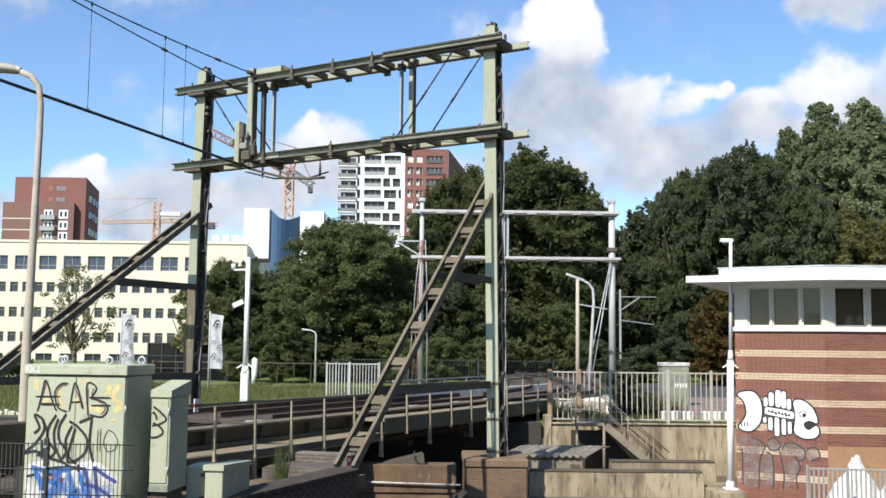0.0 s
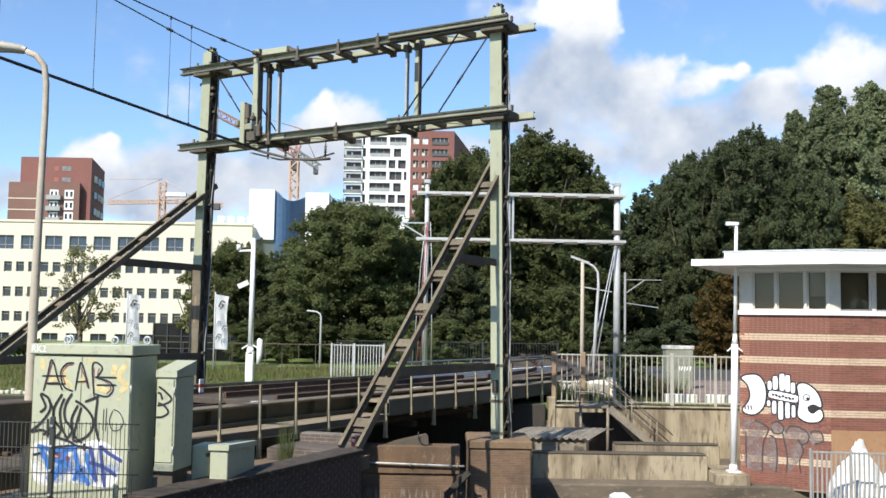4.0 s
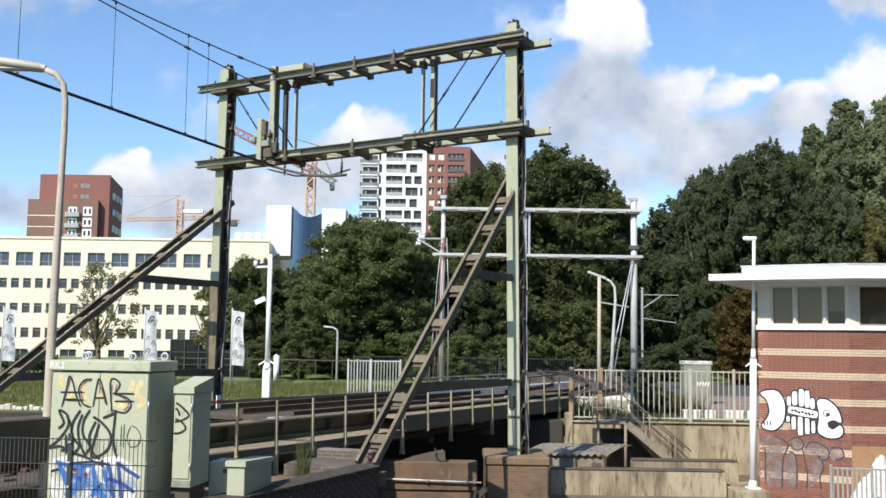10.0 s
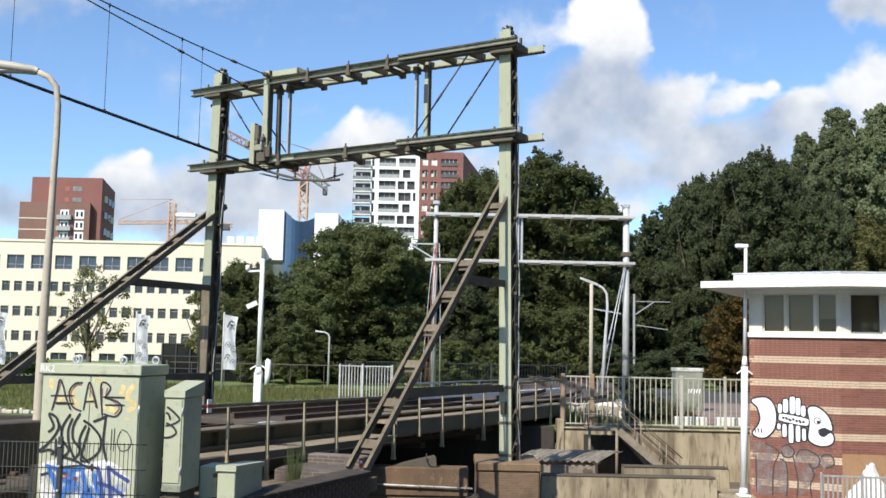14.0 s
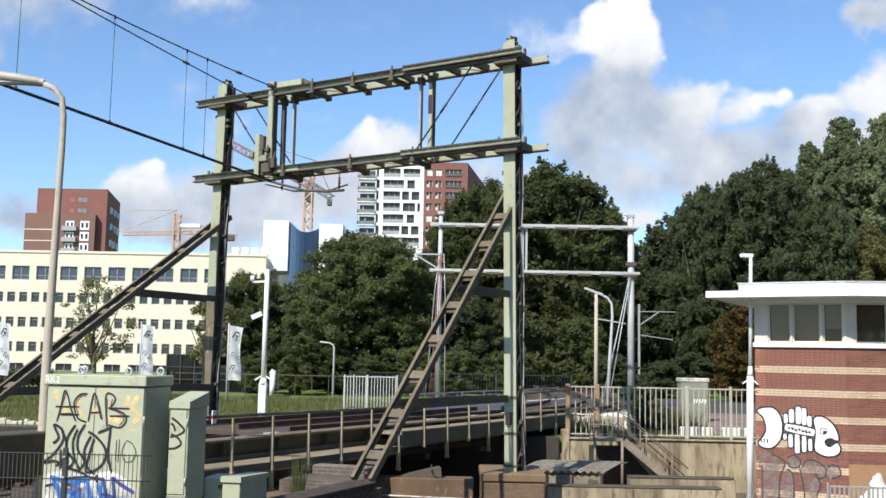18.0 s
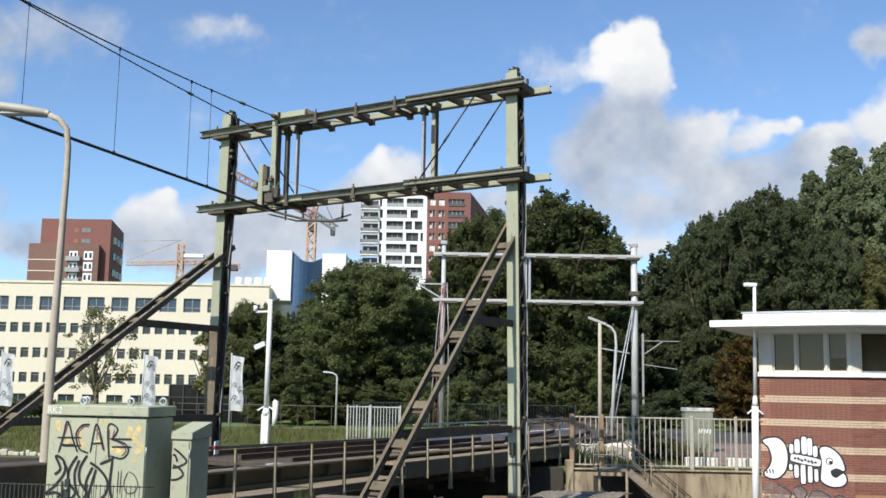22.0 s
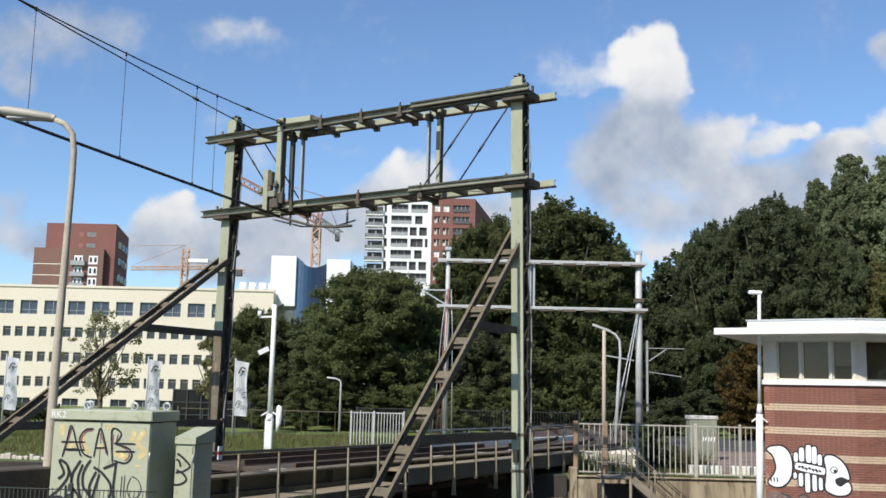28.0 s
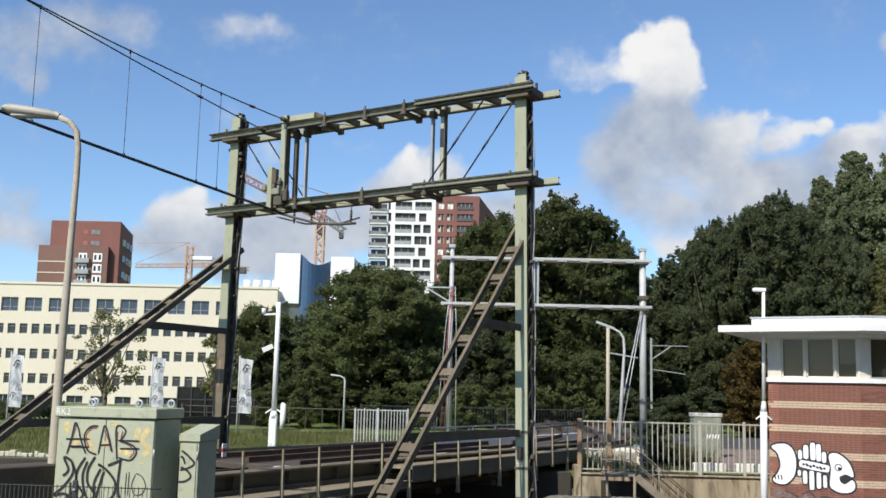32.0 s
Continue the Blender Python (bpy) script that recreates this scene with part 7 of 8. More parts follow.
def build_cranes():
    c = thing("tower_crane", pose(-108.7, 400, 0), "distant orange tower crane with a long horizontal jib", "crane", "tower cranes")
    part("mast", lattice(bm_new(), (0, 0, 0), (0, 0, 57), 2.2, 24, 0.45), M["crane"], c)
    part("jib", lattice(bm_new(), (-21.5, 0, 48.8), (6, 0, 49.6), 1.3, 18, 0.3), M["crane"], c)
    part("counter_jib", lattice(bm_new(), (5, 0, 50), (24, 0, 48.5), 1.3, 10, 0.3), M["crane"], c)
    part("cab", box(bm_new(), 1.2, 9.5, -1, 1, 51.4, 53, 0.2), M["white_wall"], c)
    part("counterweight", box(bm_new(), 17, 23, -1, 1, 46.5, 49, 0.2), M["dark_wall"], c)
    bm = bm_new()
    for q in ((-21, 0, 50), (14, 0, 50)):
        rod(bm, (0, 0, 58.5), q, 0.12, 5)
    rod(bm, (-21, 0, 58), (0, 0, 58.5), 0.1, 5)
    part("tie_rods", bm, M["crane"], c)
    c = thing("tower_crane", pose(-37.0, 260, 0), "red and yellow tower crane behind the office", "crane", "tower cranes")
    part("mast", lattice(bm_new(), (0, 0, 0), (0, 0, 44), 2.0, 22, 0.42), M["crane"], c)
    part("cab", box(bm_new(), -0.9, 0.9, -0.9, 0.9, 41.5, 44, 0.2), M["dark_wall"], c)
    part("apex", lattice(bm_new(), (0, 0, 44), (1.8, 0, 52.3), 1.0, 6, 0.3), M["far_red"], c)
    part("jib", lattice(bm_new(), (0, 0, 46), (-19.5, -8, 55), 1.6, 16, 0.32), M["far_red"], c)
    part("counter_jib", lattice(bm_new(), (0, 0, 46.5), (6.0, 3, 43.0), 1.4, 6, 0.4), M["mast_grey"], c)
    part("counterweight", box(bm_new(), 4.6, 5.8, 2, 3.4, 41.0, 43.0, 0.2), M["dark_wall"], c)
    bm = bm_new()
    rod(bm, (1.8, 0, 52.3), (-8, -4, 54.6), 0.1, 5)
    rod(bm, (1.8, 0, 52.3), (5.8, 3, 43.5), 0.1, 5)
    part("tie_rods", bm, M["far_red"], c)


build_cranes()

# ---- trees ----


def leaf_mesh(rng, c, d, size):
    """One small folded leaf spray at each centre c, facing about d."""
    n = len(c)
    nrm = d * 0.7 + rng.normal(size=(n, 3)) * 0.62 + np.array([0, 0, 0.40])
    nrm /= np.linalg.norm(nrm, axis=1)[:, None]
    t = np.cross(nrm, rng.normal(size=(n, 3)))
    t /= np.linalg.norm(t, axis=1)[:, None]
    b = np.cross(nrm, t)
    s = np.broadcast_to(size, n)[:, None] * (0.55 + 0.9 * rng.random(n))[:, None]
    v = np.stack([c - t * s, c + b * s * 0.55 + nrm * s * 0.15, c + t * s * 1.1, c - b * s * 0.6], 1).reshape(-1, 3)
    me = bpy.data.meshes.new("crown")
    me.vertices.add(len(v))
    me.vertices.foreach_set("co", v.ravel())
    me.loops.add(4 * n)
    me.loops.foreach_set("vertex_index", np.arange(4 * n))
    me.polygons.add(n)
    me.polygons.foreach_set("loop_start", np.arange(0, 4 * n, 4))
    me.update()
    return me


def leaf_cloud(seed, lobes, n, size, tall=1.0, sprays=14, inner=0.0):
    """Leaves over boughs: every lobe (x, y, z, r) carries a number of smaller sprays, with gaps between them."""
    rng = np.random.default_rng(seed)
    L = np.array(lobes, float)
    k = np.repeat(np.arange(len(L)), sprays)
    d = rng.normal(size=(len(k), 3)) + np.array([0, 0, 0.35])
    d /= np.linalg.norm(d, axis=1)[:, None]
    out = L[k, :3] - np.array([0, 0, L[:, 2].mean()])
    d = d + 0.5 * out / np.maximum(np.linalg.norm(out, axis=1)[:, None], 0.1)
    d /= np.linalg.norm(d, axis=1)[:, None]
    S = L[k, :3] + d * (L[k, 3] * rng.uniform(0.30, 1.05, len(k)))[:, None] * np.array([1, 1, 0.8 * tall])
    R = L[k, 3] * rng.uniform(0.24, 0.62, len(k))
    pick = rng.choice(len(k), n, p=R ** 2 / (R ** 2).sum())
    e = rng.normal(size=(n, 3))
    e /= np.linalg.norm(e, axis=1)[:, None]
    rad = R[pick] * (0.25 + 0.8 * rng.random(n) ** 0.6)
    far = rng.random(n) < 0.14
    rad[far] *= 1.5
    c = S[pick] + e * rad[:, None] * np.array([1.1, 1.1, 0.75 * tall])
    face = e * 0.7 + d[pick] * 0.6
    sizes = np.full(n, size)
    if inner:
        # larger leaves deep in the crown close it
        m = int(n * inner)
        j = rng.integers(0, len(L), m)
        mid = np.array([0, 0, L[:, 2].mean()])
        ci = mid + (L[j, :3] - mid) * rng.uniform(0.25, 0.9, m)[:, None] + rng.normal(size=(m, 3)) * L[j, 3:4] * 0.4
        c, face, sizes = np.concatenate([c, ci]), np.concatenate([face, rng.normal(size=(m, 3))]), np.concatenate([sizes, np.full(m, size * 2.4)])
    c[:, 2] = np.maximum(c[:, 2], 0.05)
    return leaf_mesh(rng, c, face, sizes)


def tree(seed, height, width, mat, n=9000, size=0.3, base=0.2, kind="broad", lobes_n=70, puff=0.22, core=True, rugged=0.30):
    """A tree: crown of leaf clumps spread over an uneven outline, trunk and limbs."""
    rnd = random.Random(seed)
    t = new("tree")
    r = width / 2
    lobes = []
    zc = height * (1 + base) / 2
    hz = height * (1 - base) / 2
    while len(lobes) < lobes_n:
        th, u = rnd.uniform(0, 2 * math.pi), rnd.uniform(-1, 1)
        shape = math.sqrt(max(0.0, 1 - abs(u) ** 3.6))
        if kind == "poplar":
            shape = min(1.0, 1.2 * (1 - max(0.0, u)) ** 0.55) * (0.72 + 0.28 * math.sin(u * 6 + th * 2))
        bump = 1 + rugged * noise.noise(Vector((math.cos(th) * 1.6, math.sin(th) * 1.6, u * 2.0 + seed * 7)))
        q = r * puff * rnd.uniform(0.6, 1.4)
        k = shape * bump * (rnd.uniform(0.45, 0.93) if core else rnd.uniform(0.15, 0.9))
        zz = zc + u * hz * 0.96 * (0.94 + 0.16 * noise.noise(Vector((th, seed, 0.5))))
        lobes.append((k * r * math.cos(th), k * r * math.sin(th), max(zz, q * 0.6), q))
    if height > 9:
        # upright shoots that fray the outline
        for x, y, z, q in lobes[:]:
            if z > zc and rnd.random() < (0.8 if kind == "poplar" else 0.35):
                for j in range(3 if kind == "poplar" else 1):
                    ax, ay = rnd.uniform(-0.8, 0.8) * q, rnd.uniform(-0.8, 0.8) * q
                    for f, up in ((0.40, 0.7), (0.32, 1.0), (0.24, 1.25), (0.15, 1.45)):
                        lobes.append((x + ax, y + ay, z + q * up, q * f))
    me = leaf_cloud(seed, lobes, n, size, 1.5 if kind == "poplar" else 1.0, 9, (0.05 if kind == "poplar" else 0.14) if core else 0.0)
    me.materials.append(mat)
    piece("crown", me, t, Matrix())
    bm = bm_new()
    w = height * 0.016 + 0.04
    tube(bm, [(0, 0, -0.2), (0.05, 0.02, height * 0.25), (-0.08, 0.05, height * 0.5), (0.03, 0, height * 0.8)], [w, w * 0.8, w * 0.55, w * 0.15])
    part("trunk", bm, M["bark"], t)
    for i in range(16):
        x, y, z, q = lobes[i]
        z0 = max(height * base * 0.8, min(z * 0.8, height * rnd.uniform(0.12, 0.6)))
        bm = bm_new()
        tube(bm, [(0, 0, z0), (x * 0.5, y * 0.5, z0 + (z - z0) * 0.4), (x, y, z), (x * 1.12, y * 1.12, z + q * 0.6)], [w * 0.42, w * 0.28, w * 0.14, w * 0.05], 6)
        part("limb", bm, M["bark"], t)
    return t


def build_trees():
    W = "trees behind the railway"
    kinds = (
        (tree(1, 10, 10, M["leaf_oak"], 120000, 0.076, 0.0, "broad", 300, 0.115, rugged=0.24), "dense dark green bushy tree behind the lawn",
         ((-5.4, 62, 0.98, 0.95, 0), (-12.8, 66, 0.72, 0.72, 130), (-1.6, 66, 0.66, 0.80, 80))),
        (tree(2, 17, 13, M["leaf_oak"], 130000, 0.098, 0.0, "broad", 420, 0.10, rugged=0.20), "tall green oak behind the bridge",
         ((7.7, 77, 1.0, 1.0, 10), (2.6, 79, 0.76, 0.95, 200), (11.6, 80, 0.62, 0.80, 250))),
        (tree(3, 18, 14, M["leaf_dark"], 120000, 0.105, 0.0, "broad", 420, 0.10, rugged=0.24), "dark green broadleaf tree beside the railway cutting",
         ((26.8, 86, 0.80, 1.06, 0), (22.0, 87, 0.58, 0.94, 70), (24.4, 90, 0.72, 0.98, 160), (30.6, 84, 0.6, 0.85, 230))),
        (tree(4, 26, 10, M["leaf_poplar"], 120000, 0.094, 0.0, "poplar", 480, 0.08), "tall pale green poplar behind the house",
         ((34.9, 98, 0.92, 0.95, 0), (38.6, 99, 1.05, 1.06, 120), (42.4, 98, 1.1, 1.07, 60), (46.5, 97, 1.1, 1.08, 200))),
        (tree(6, 14, 11, M["leaf_olive"], 80000, 0.10, 0.0, "broad", 300, 0.11), "olive green broadleaf tree before the poplars",
         ((35.5, 84, 0.85, 0.98, 0), (40.5, 80, 0.9, 0.95, 140))),
        (tree(5, 6.5, 5.5, M["leaf_oak"], 26000, 0.085, 0.0, "broad", 90, 0.18), "low green bush beneath the tall trees",
         ((-8.2, 56.5, 0.55, 0.5, 0), (1.5, 64, 0.8, 0.8, 60), (4.4, 66, 0.85, 0.85, 120), (8.2, 66, 0.75, 0.75, 200), (21.5, 70, 0.8, 0.8, 10), (26.5, 70, 0.9, 0.9, 90), (-10.6, 57.6, 0.46, 0.36, 15), (-6.4, 58, 0.5, 0.4, 75), (-4.2, 57.6, 0.46, 0.34, 130), (-2.0, 58, 0.5, 0.42, 190), (0.4, 57.7, 0.5, 0.4, 250), (2.8, 58.2, 0.46, 0.4, 310), (31, 66, 1.0, 1.0, 170), (36, 66, 1.0, 1.0, 250), (-1.2, 70, 0.9, 0.9, 33))),
        (tree(11, 17, 13, M["leaf_dark"], 26000, 0.21, 0.0, "broad", 160, 0.16), "dark broadleaf tree of the wood behind and of the unseen row blocking sky light",
         ((-9.6, 66, 0.46, 0.39, 40), (0.8, 64, 0.40, 0.36, 220), (-8.4, 72, 0.62, 0.48, 300), (0.2, 86, 0.70, 0.72, 310), (7, 90, 0.95, 0.9, 40), (28.6, 92, 0.75, 1.06, 300), (17.6, 93, 0.54, 0.66, 150), (24, 96, 0.97, 1.0, 20), (14.5, 98, 0.65, 0.64, 80), (20.0, 90, 0.54, 0.64, 20), (40.4, 103, 0.9, 1.45, 20), (36.5, 104, 0.6, 1.25, 250), (18.8, 96, 0.45, 0.75, 90),
          # unseen row out to the right, added to cut sky light on right-hand faces
          (34, 37, 1.0, 1.15, 40), (31, 26, 1.1, 1.2, 110), (27, 15, 1.0, 1.2, 200), (24, 5, 1.1, 1.2, 280), (25, -6, 1.0, 1.1, 30), (24, -17, 1.05, 1.2, 75), (36, 14, 1.1, 1.4, 160), (35, -4, 1.0, 1.4, 250), (52, 92, 1.1, 1.4, 300), (61, 78, 1.2, 1.5, 20), (48, 54, 1.2, 1.5, 140),
          # squashed low copies, added as bushes to cover the bright lawn strip
          (10.4, 63, 0.24, 0.15, 60), (12.8, 62, 0.22, 0.13, 200), (15.2, 64, 0.25, 0.16, 140), (18.2, 63, 0.26, 0.17, 320), (20.8, 65, 0.24, 0.16, 10))),
    )
    for ob, label, spots in kinds:
        for i, (x, y, s, tall, turn) in enumerate(spots):
            c = ob if i == 0 else copy_thing(ob, pose(x, y, 0, 0, 0, turn))
            c.matrix_basis = pose(x, y, 0, 0, 0, turn)
            c.scale = (s, s, tall)
            tagged(c, label, "tree", W)
    y = tree(7, 5.8, 4.2, M["leaf_young"], 2300, 0.07, 0.30, "broad", 60, 0.16, False)
    y.matrix_basis = pose(-16.9, 48.6, 0)
    tagged(y, "slender young tree with sparse pale leaves", "tree")
    y = tree(8, 5.4, 2.6, M["leaf_young"], 1400, 0.10, 0.3, "broad", 40, 0.2, False)
    y.matrix_basis = pose(-11.9, 50.5, 0)
    tagged(y, "young tree with thin drooping leaves", "tree")
    y = tree(9, 5.2, 4.2, M["leaf_dry"], 14000, 0.08, 0.0, "broad", 120, 0.16)
    y.matrix_basis = pose(16.6, 58, 0)
    tagged(y, "bushy tree with reddish brown autumn leaves", "tree")
    y = tree(10, 1.5, 1.5, M["leaf_dark"], 3500, 0.05, 0.0, "broad", 60, 0.2)
    y.matrix_basis = pose(6.2, 33.0, 0)
    tagged(y, "low weedy bush behind the fence", "bush")
    for i, (x, yy, s) in enumerate(((5.9, 31.0, 0.55), (6.5, 31.2, 0.5), (5.4, 31.4, 0.4))):
        c = copy_thing(y, pose(x, yy, 0, 0, 0, 50 * i))
        c.scale = (s, s, s)
    # hedge at the foot of the office
    me = leaf_cloud(12, [(-27.5 + i * 0.9, 58 + 0.3 * (i % 2), 0.5, 0.7) for i in range(6)], 6000, 0.09)
    me.materials.append(M["leaf_dark"])
    h = new("hedge", me)
    tagged(h, "dark clipped hedge before the office building", "hedge")
    bar_fence("track_fence", -5.4, 6.8, 56.5, 56.5, 0.0, 1.35, 0.16, ((0, 0.08, M["fence_wire"]), (0.33, 0.08, M["fence_wire"]), (0.66, 0.08, M["fence_wire"]), (1.0, 0.08, M["fence_wire"])),
              M["fence_wire"], "dark green fence along the railway", flat=0.022)


build_trees()


def build_grass():
    rng = np.random.default_rng(21)

    def blades(name, n, xr, yr, h, mat, label, parent_pose=None, lean=0.25, w=0.02):
        x = rng.uniform(*xr, n)
        y = rng.uniform(*yr, n)
        hh = h * rng.uniform(0.4, 1.2, n) * (0.5 + 0.9 * (np.sin(x * 1.3) * np.sin(y * 0.9 + x * 0.4) > 0))
        a = rng.uniform(0, 6.28, n)
        bx, by = np.cos(a) * w, np.sin(a) * w
        lx, ly = rng.normal(0, lean, n) * hh, rng.normal(0, lean, n) * hh
        z0 = np.zeros(n)
        v = np.stack([np.stack([x - bx, y - by, z0], 1), np.stack([x + bx, y + by, z0], 1), np.stack([x + lx, y + ly, hh], 1)], 1).reshape(-1, 3)
        me = bpy.data.meshes.new(name)
        me.vertices.add(3 * n)
        me.vertices.foreach_set("co", v.ravel())
        me.loops.add(3 * n)
        me.loops.foreach_set("vertex_index", np.arange(3 * n))
        me.polygons.add(n)
        me.polygons.foreach_set("loop_start", np.arange(0, 3 * n, 3))
        me.update()
        me.materials.append(mat)
        ob = new(name, me)
        if parent_pose is not None:
            ob.matrix_basis = parent_pose
        tagged(ob, label, "grass", kind="stuff")
    blades("lawn_grass", 60000, (-34, -1.0), (30.5, 50), 0.22, M["leaf_grass"], "uneven green lawn with longer tufts")
    blades("verge_grass", 4000, (3.6, 6.7), (30.2, 33), 0.4, M["leaf_grass"], "rank grass behind the fence")
    blades("dry_verge_grass", 5000, (4.6, 8.0), (31.4, 33.0), 0.5, M["leaf_hay"], "tall dry grass behind the fence")
    # weed tuft on the near bank
    blades("weed_tuft", 220, (-0.09, 0.09), (-0.09, 0.09), 0.56, M["leaf_weed"], "tall green weed tuft at the abutment wall", pose(-2.48, 17.4, -0.25), 0.13, 0.009)
    blades("moss_grass", 2600, (2.6, 7.4), (22.4, 24.3), 0.13, M["leaf_grass"], "sparse weeds on the quay ledge", pose(0, 0, -1.92))


build_grass()

# ---- clouds ----


# puffs of each cloud on the far sheet: place, half widths, density, share of light
TOWER_CLOUD = (
    (1094, -40, 78, 56, 1, 1.0), (1070, -69, 36, 32, 1, 1.0), (1130, -66, 42, 38, 1, 1.0), (1157, -22, 34, 38, 1, 0.95), (1110, 11, 66, 46, 1, 0.85),
    (998, -16, 66, 26, 0.4, 0.9), (929, -19, 50, 20, 0.2, 0.8), (1065, 76, 86, 70, 0.9, 0.3), (1126, 78, 74, 66, 0.9, 0.36), (1038, 152, 92, 66, 0.85, 0.36),
    (1150, 130, 84, 64, 0.85, 0.45), (991, 158, 48, 56, 0.55, 0.6), (1107, 225, 96, 56, 0.7, 0.45), (1152, 293, 70, 34, 0.85, 0.85),
)
CLOUD_BANK = (
    (1235, 107, 62, 58, 0.9, 0.72), (1270, 83, 34, 30, 0.9, 0.9), (1207, 154, 66, 48, 0.85, 0.5), (1362, 80, 58, 20, 0.85, 0.9), (1404, 66, 20, 15, 0.8, 0.95),
    (1320, 101, 46, 26, 0.8, 0.75), (1474, 95, 52, 32, 0.9, 0.9), (1540, 70, 56, 40, 0.95, 0.95), (1431, 121, 64, 38, 0.85, 0.65), (1461, 150, 130, 54, 0.85, 0.5),
    (1292, 179, 116, 62, 0.8, 0.5), (1601, 39, 70, 56, 0.95, 0.9), (1247, 229, 120, 60, 0.75, 0.45), (1627, 137, 140, 90, 0.9, 0.5), (1744, 29, 110, 80, 0.9, 0.8),
    (1382, 236, 160, 70, 0.75, 0.45),
)
MIDDLE_CLOUDS = (
    (661, 186, 67, 43, 0.98, 0.92), (669, 161, 29, 28, 1, 1.0), (720, 178, 45, 37, 0.69, 0.8), (618, 220, 71, 48, 0.92, 0.7), (694, 235, 97, 50, 0.86, 0.55),
    (550, 140, 54, 22, 0.32, 0.6), (585, 271, 97, 60, 0.8, 0.5), (775, 252, 97, 65, 0.8, 0.55), (521, 305, 108, 65, 0.75, 0.5), (857, 260, 86, 54, 0.69, 0.55),
    (937, 247, 76, 65, 0.69, 0.5),
)
LEFT_CLOUDS = (
    (253, 241, 52, 52, 0.92, 0.85), (273, 217, 26, 26, 0.92, 0.95), (218, 264, 48, 41, 0.8, 0.75), (314, 286, 102, 65, 0.8, 0.5), (402, 276, 97, 65, 0.75, 0.5),
    (397, 172, 45, 69, 0.41, 0.65), (443, 311, 108, 65, 0.75, 0.5), (149, 319, 130, 43, 0.69, 0.5), (4, 302, 119, 48, 0.69, 0.5), (-35, 241, 39, 48, 0.52, 0.35),
    (-122, 264, 86, 65, 0.69, 0.5), (-22, 115, 71, 30, 0.29, 0.5), (250, 322, 92, 58, 0.85, 0.45), (335, 348, 100, 52, 0.8, 0.45), (205, 296, 58, 48, 0.75, 0.55),
)
HIGH_CLOUDS = (
    (44, -69, 140, 64, 0.48, 0.38), (-30, -100, 96, 60, 0.48, 0.36), (-43, -2, 46, 44, 0.48, 0.35), (127, -104, 90, 50, 0.4, 0.4), (322, -89, 74, 38, 0.42, 0.55),
    (397, -91, 44, 22, 0.3, 0.6), (1545, -68, 48, 38, 0.75, 0.6), (1620, -76, 90, 48, 0.8, 0.55), (1710, -119, 110, 70, 0.7, 0.6), (-131, -54, 90, 70, 0.5, 0.4),
    (216, -194, 120, 40, 0.4, 0.5), (5, 72, 60, 24, 0.25, 0.5),
)


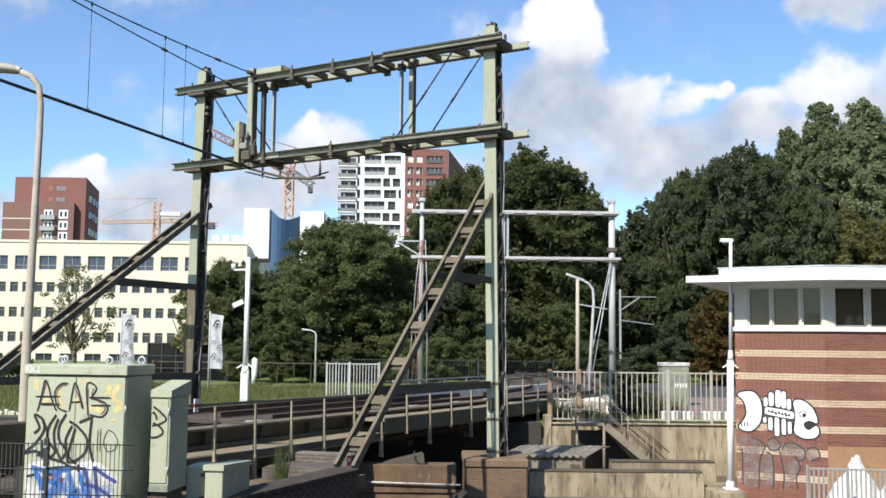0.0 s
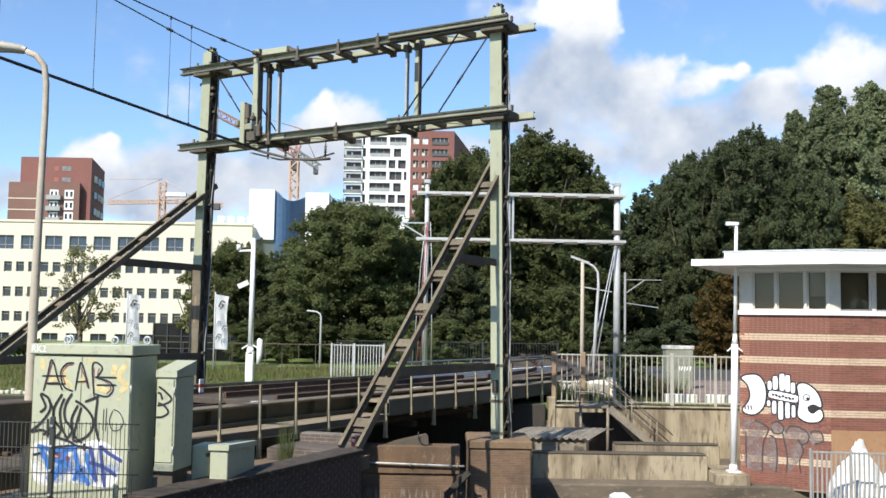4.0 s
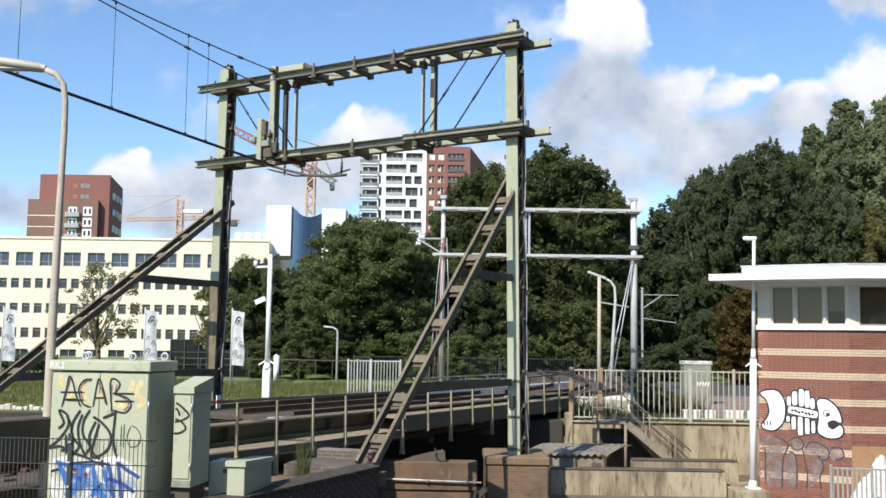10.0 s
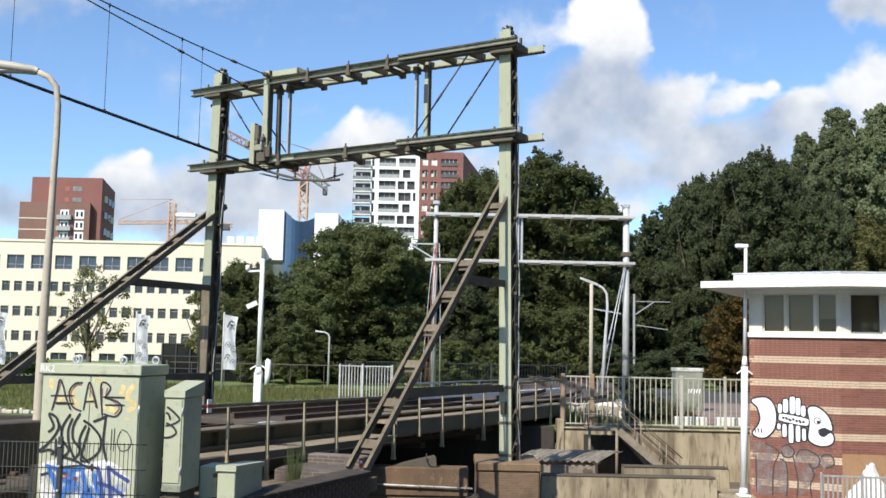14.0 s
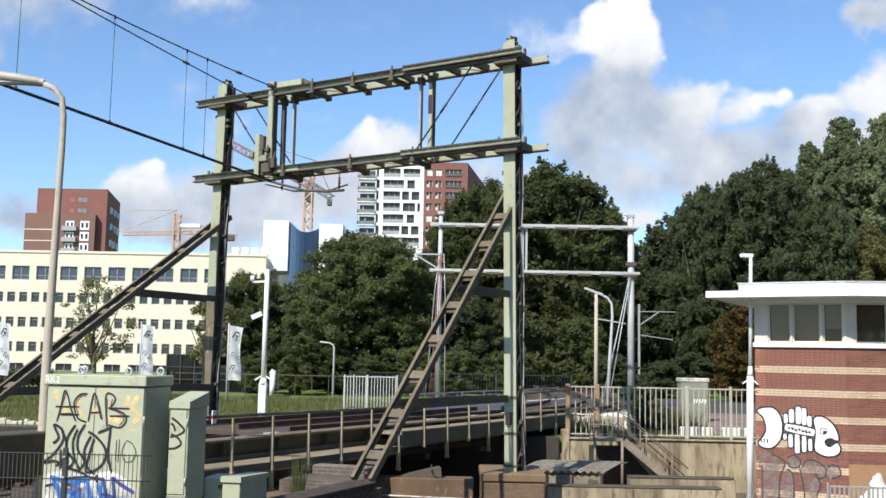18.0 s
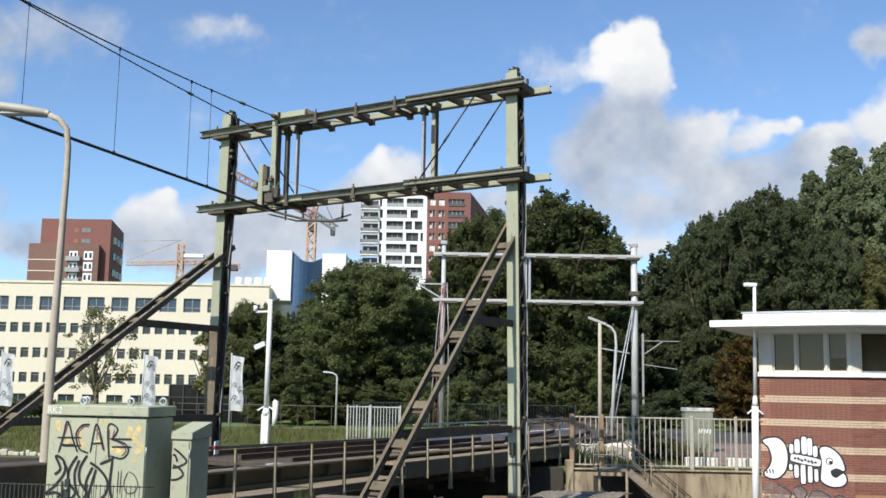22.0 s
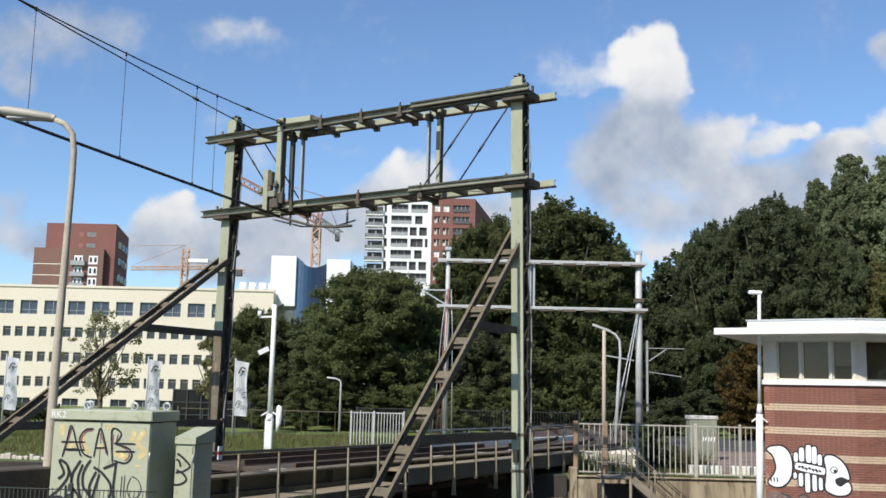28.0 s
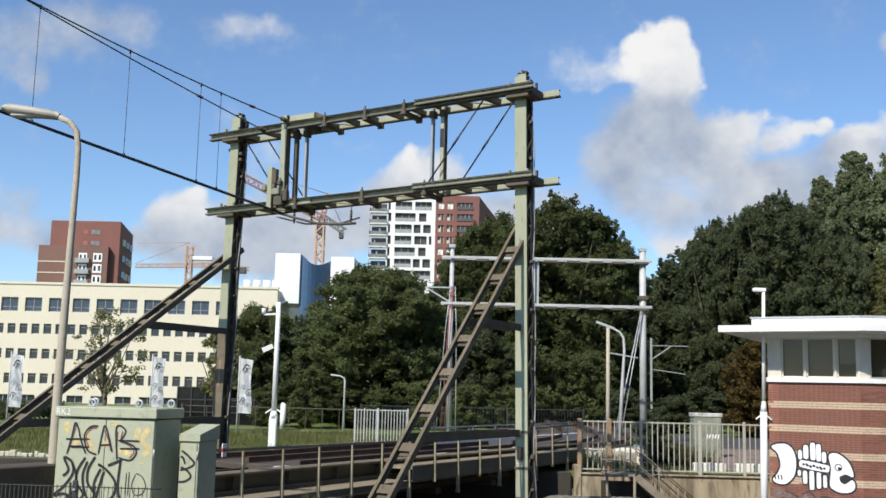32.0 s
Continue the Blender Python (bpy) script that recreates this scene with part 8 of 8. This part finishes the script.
def cloud_field():
    """Density and lit share of the clouds on a grid of the sheet: puffs joined and torn by fractal noise."""
    nx, nz = 620, 300
    X, Z = np.meshgrid(np.linspace(-260, 1960, nx), np.linspace(480, -340, nz))

    def fbm(scale, octaves, seed):
        r = np.random.default_rng(seed)
        out = np.zeros_like(X)
        amp = 1.0
        for o in range(octaves):
            s = scale / 2 ** o
            gx, gz = (X + 400) / s, (Z + 700) / s
            G = r.normal(size=(int(gz.max()) + 3, int(gx.max()) + 3))
            i, j = gx.astype(int), gz.astype(int)
            fx, fz = gx - i, gz - j
            fx, fz = fx * fx * (3 - 2 * fx), fz * fz * (3 - 2 * fz)
            out += amp * ((G[j, i] * (1 - fx) + G[j, i + 1] * fx) * (1 - fz) + (G[j + 1, i] * (1 - fx) + G[j + 1, i + 1] * fx) * fz)
            amp *= 0.55
        return out
    U, V = X + fbm(90, 5, 1) * 11, Z + fbm(90, 5, 2) * 11
    clear = np.ones_like(X)
    weight, light = np.full_like(X, 1e-4), np.full_like(X, 5e-5)
    for x, z, rx, rz, k, l in TOWER_CLOUD + CLOUD_BANK + MIDDLE_CLOUDS + LEFT_CLOUDS + HIGH_CLOUDS:
        q = np.sqrt(((U - x) / rx) ** 2 + ((V - z) / rz) ** 2)
        d = k * np.clip((1.14 - q) * 1.3, 0, 1)
        clear *= 1 - d * 0.93
        w = np.clip(1.25 - q, 0, 1) ** 1.5 * k
        weight += w
        light += w * l
    D = np.clip(1 - clear + 0.085 * fbm(80, 5, 3) + 0.03 * fbm(300, 3, 9), 0, 1)
    lit = light / weight
    lit = np.clip(lit ** 1.8 + (0.05 + 0.06 * (lit < 0.8)) * fbm(60, 5, 4), 0.0, 1.0)
    return nx, nz, X, Z, D, lit


def build_clouds():
    nx, nz, X, Z, D, lit = cloud_field()
    me = bpy.data.meshes.new("cloud_bank")
    v = np.stack([(X - 784) * 2.0, np.zeros_like(X), 2.2 + (563 - Z) * 2.0], -1).reshape(-1, 3)
    me.vertices.add(len(v))
    me.vertices.foreach_set("co", v.ravel())
    i = np.arange(nx * nz).reshape(nz, nx)
    q = np.stack([i[:-1, :-1], i[:-1, 1:], i[1:, 1:], i[1:, :-1]], -1).reshape(-1, 4)
    me.loops.add(q.size)
    me.loops.foreach_set("vertex_index", q.ravel())
    me.polygons.add(len(q))
    me.polygons.foreach_set("loop_start", np.arange(0, q.size, 4))
    me.update()
    for nm, val in (("puff", D), ("lit", lit)):
        at = me.attributes.new(nm, "FLOAT", "POINT")
        at.data.foreach_set("value", val.ravel().astype(np.float32))
    me.materials.append(M["cloud"])
    ob = new("cloud_bank", me)
    ob.location = (0, 3600.0, 0)
    tagged(ob, "white and grey cumulus clouds drifting over a blue sky", "clouds", kind="structure")
    return ob


CLOUDS = build_clouds()

# ---- bricks, piece by piece ----
brickwork(NEAR_WALL, -5.7, 0.0, -1.10, -0.07, 0.0, M["brick_dark_solid"], 0.23, 0.068, 0.010, 300)
for k, (ob, L) in enumerate(HOUSE_WALLS[:2]):
    brickwork(ob, 0.0, L, -1.75, 2.40, 0.0, M["brick_red_solid"], 0.225, 0.0554, 0.012, 300 if k == 0 else 0, 0.05, 5 + k, cream)


def motions():
    """The clouds drift to the right and rise; the banners sway a little on their poles."""
    walk(CLOUDS, [(t, pose((t - 24.0) * 7.5, 3600.0, (t - 24.0) * 1.6)) for t in (0, 8, 16, 24, 32)])
    for k, (cl, sway) in enumerate(FLAGS):
        rows = []
        for i in range(33):
            a = sway * (7 * math.sin(i * 1.1 + k * 2.0) + 5 * math.sin(i * 0.47 + k))
            rows.append((i, pose(0.04, 0, 1.3, 0, 0, a)))
        walk(cl, rows)


motions()
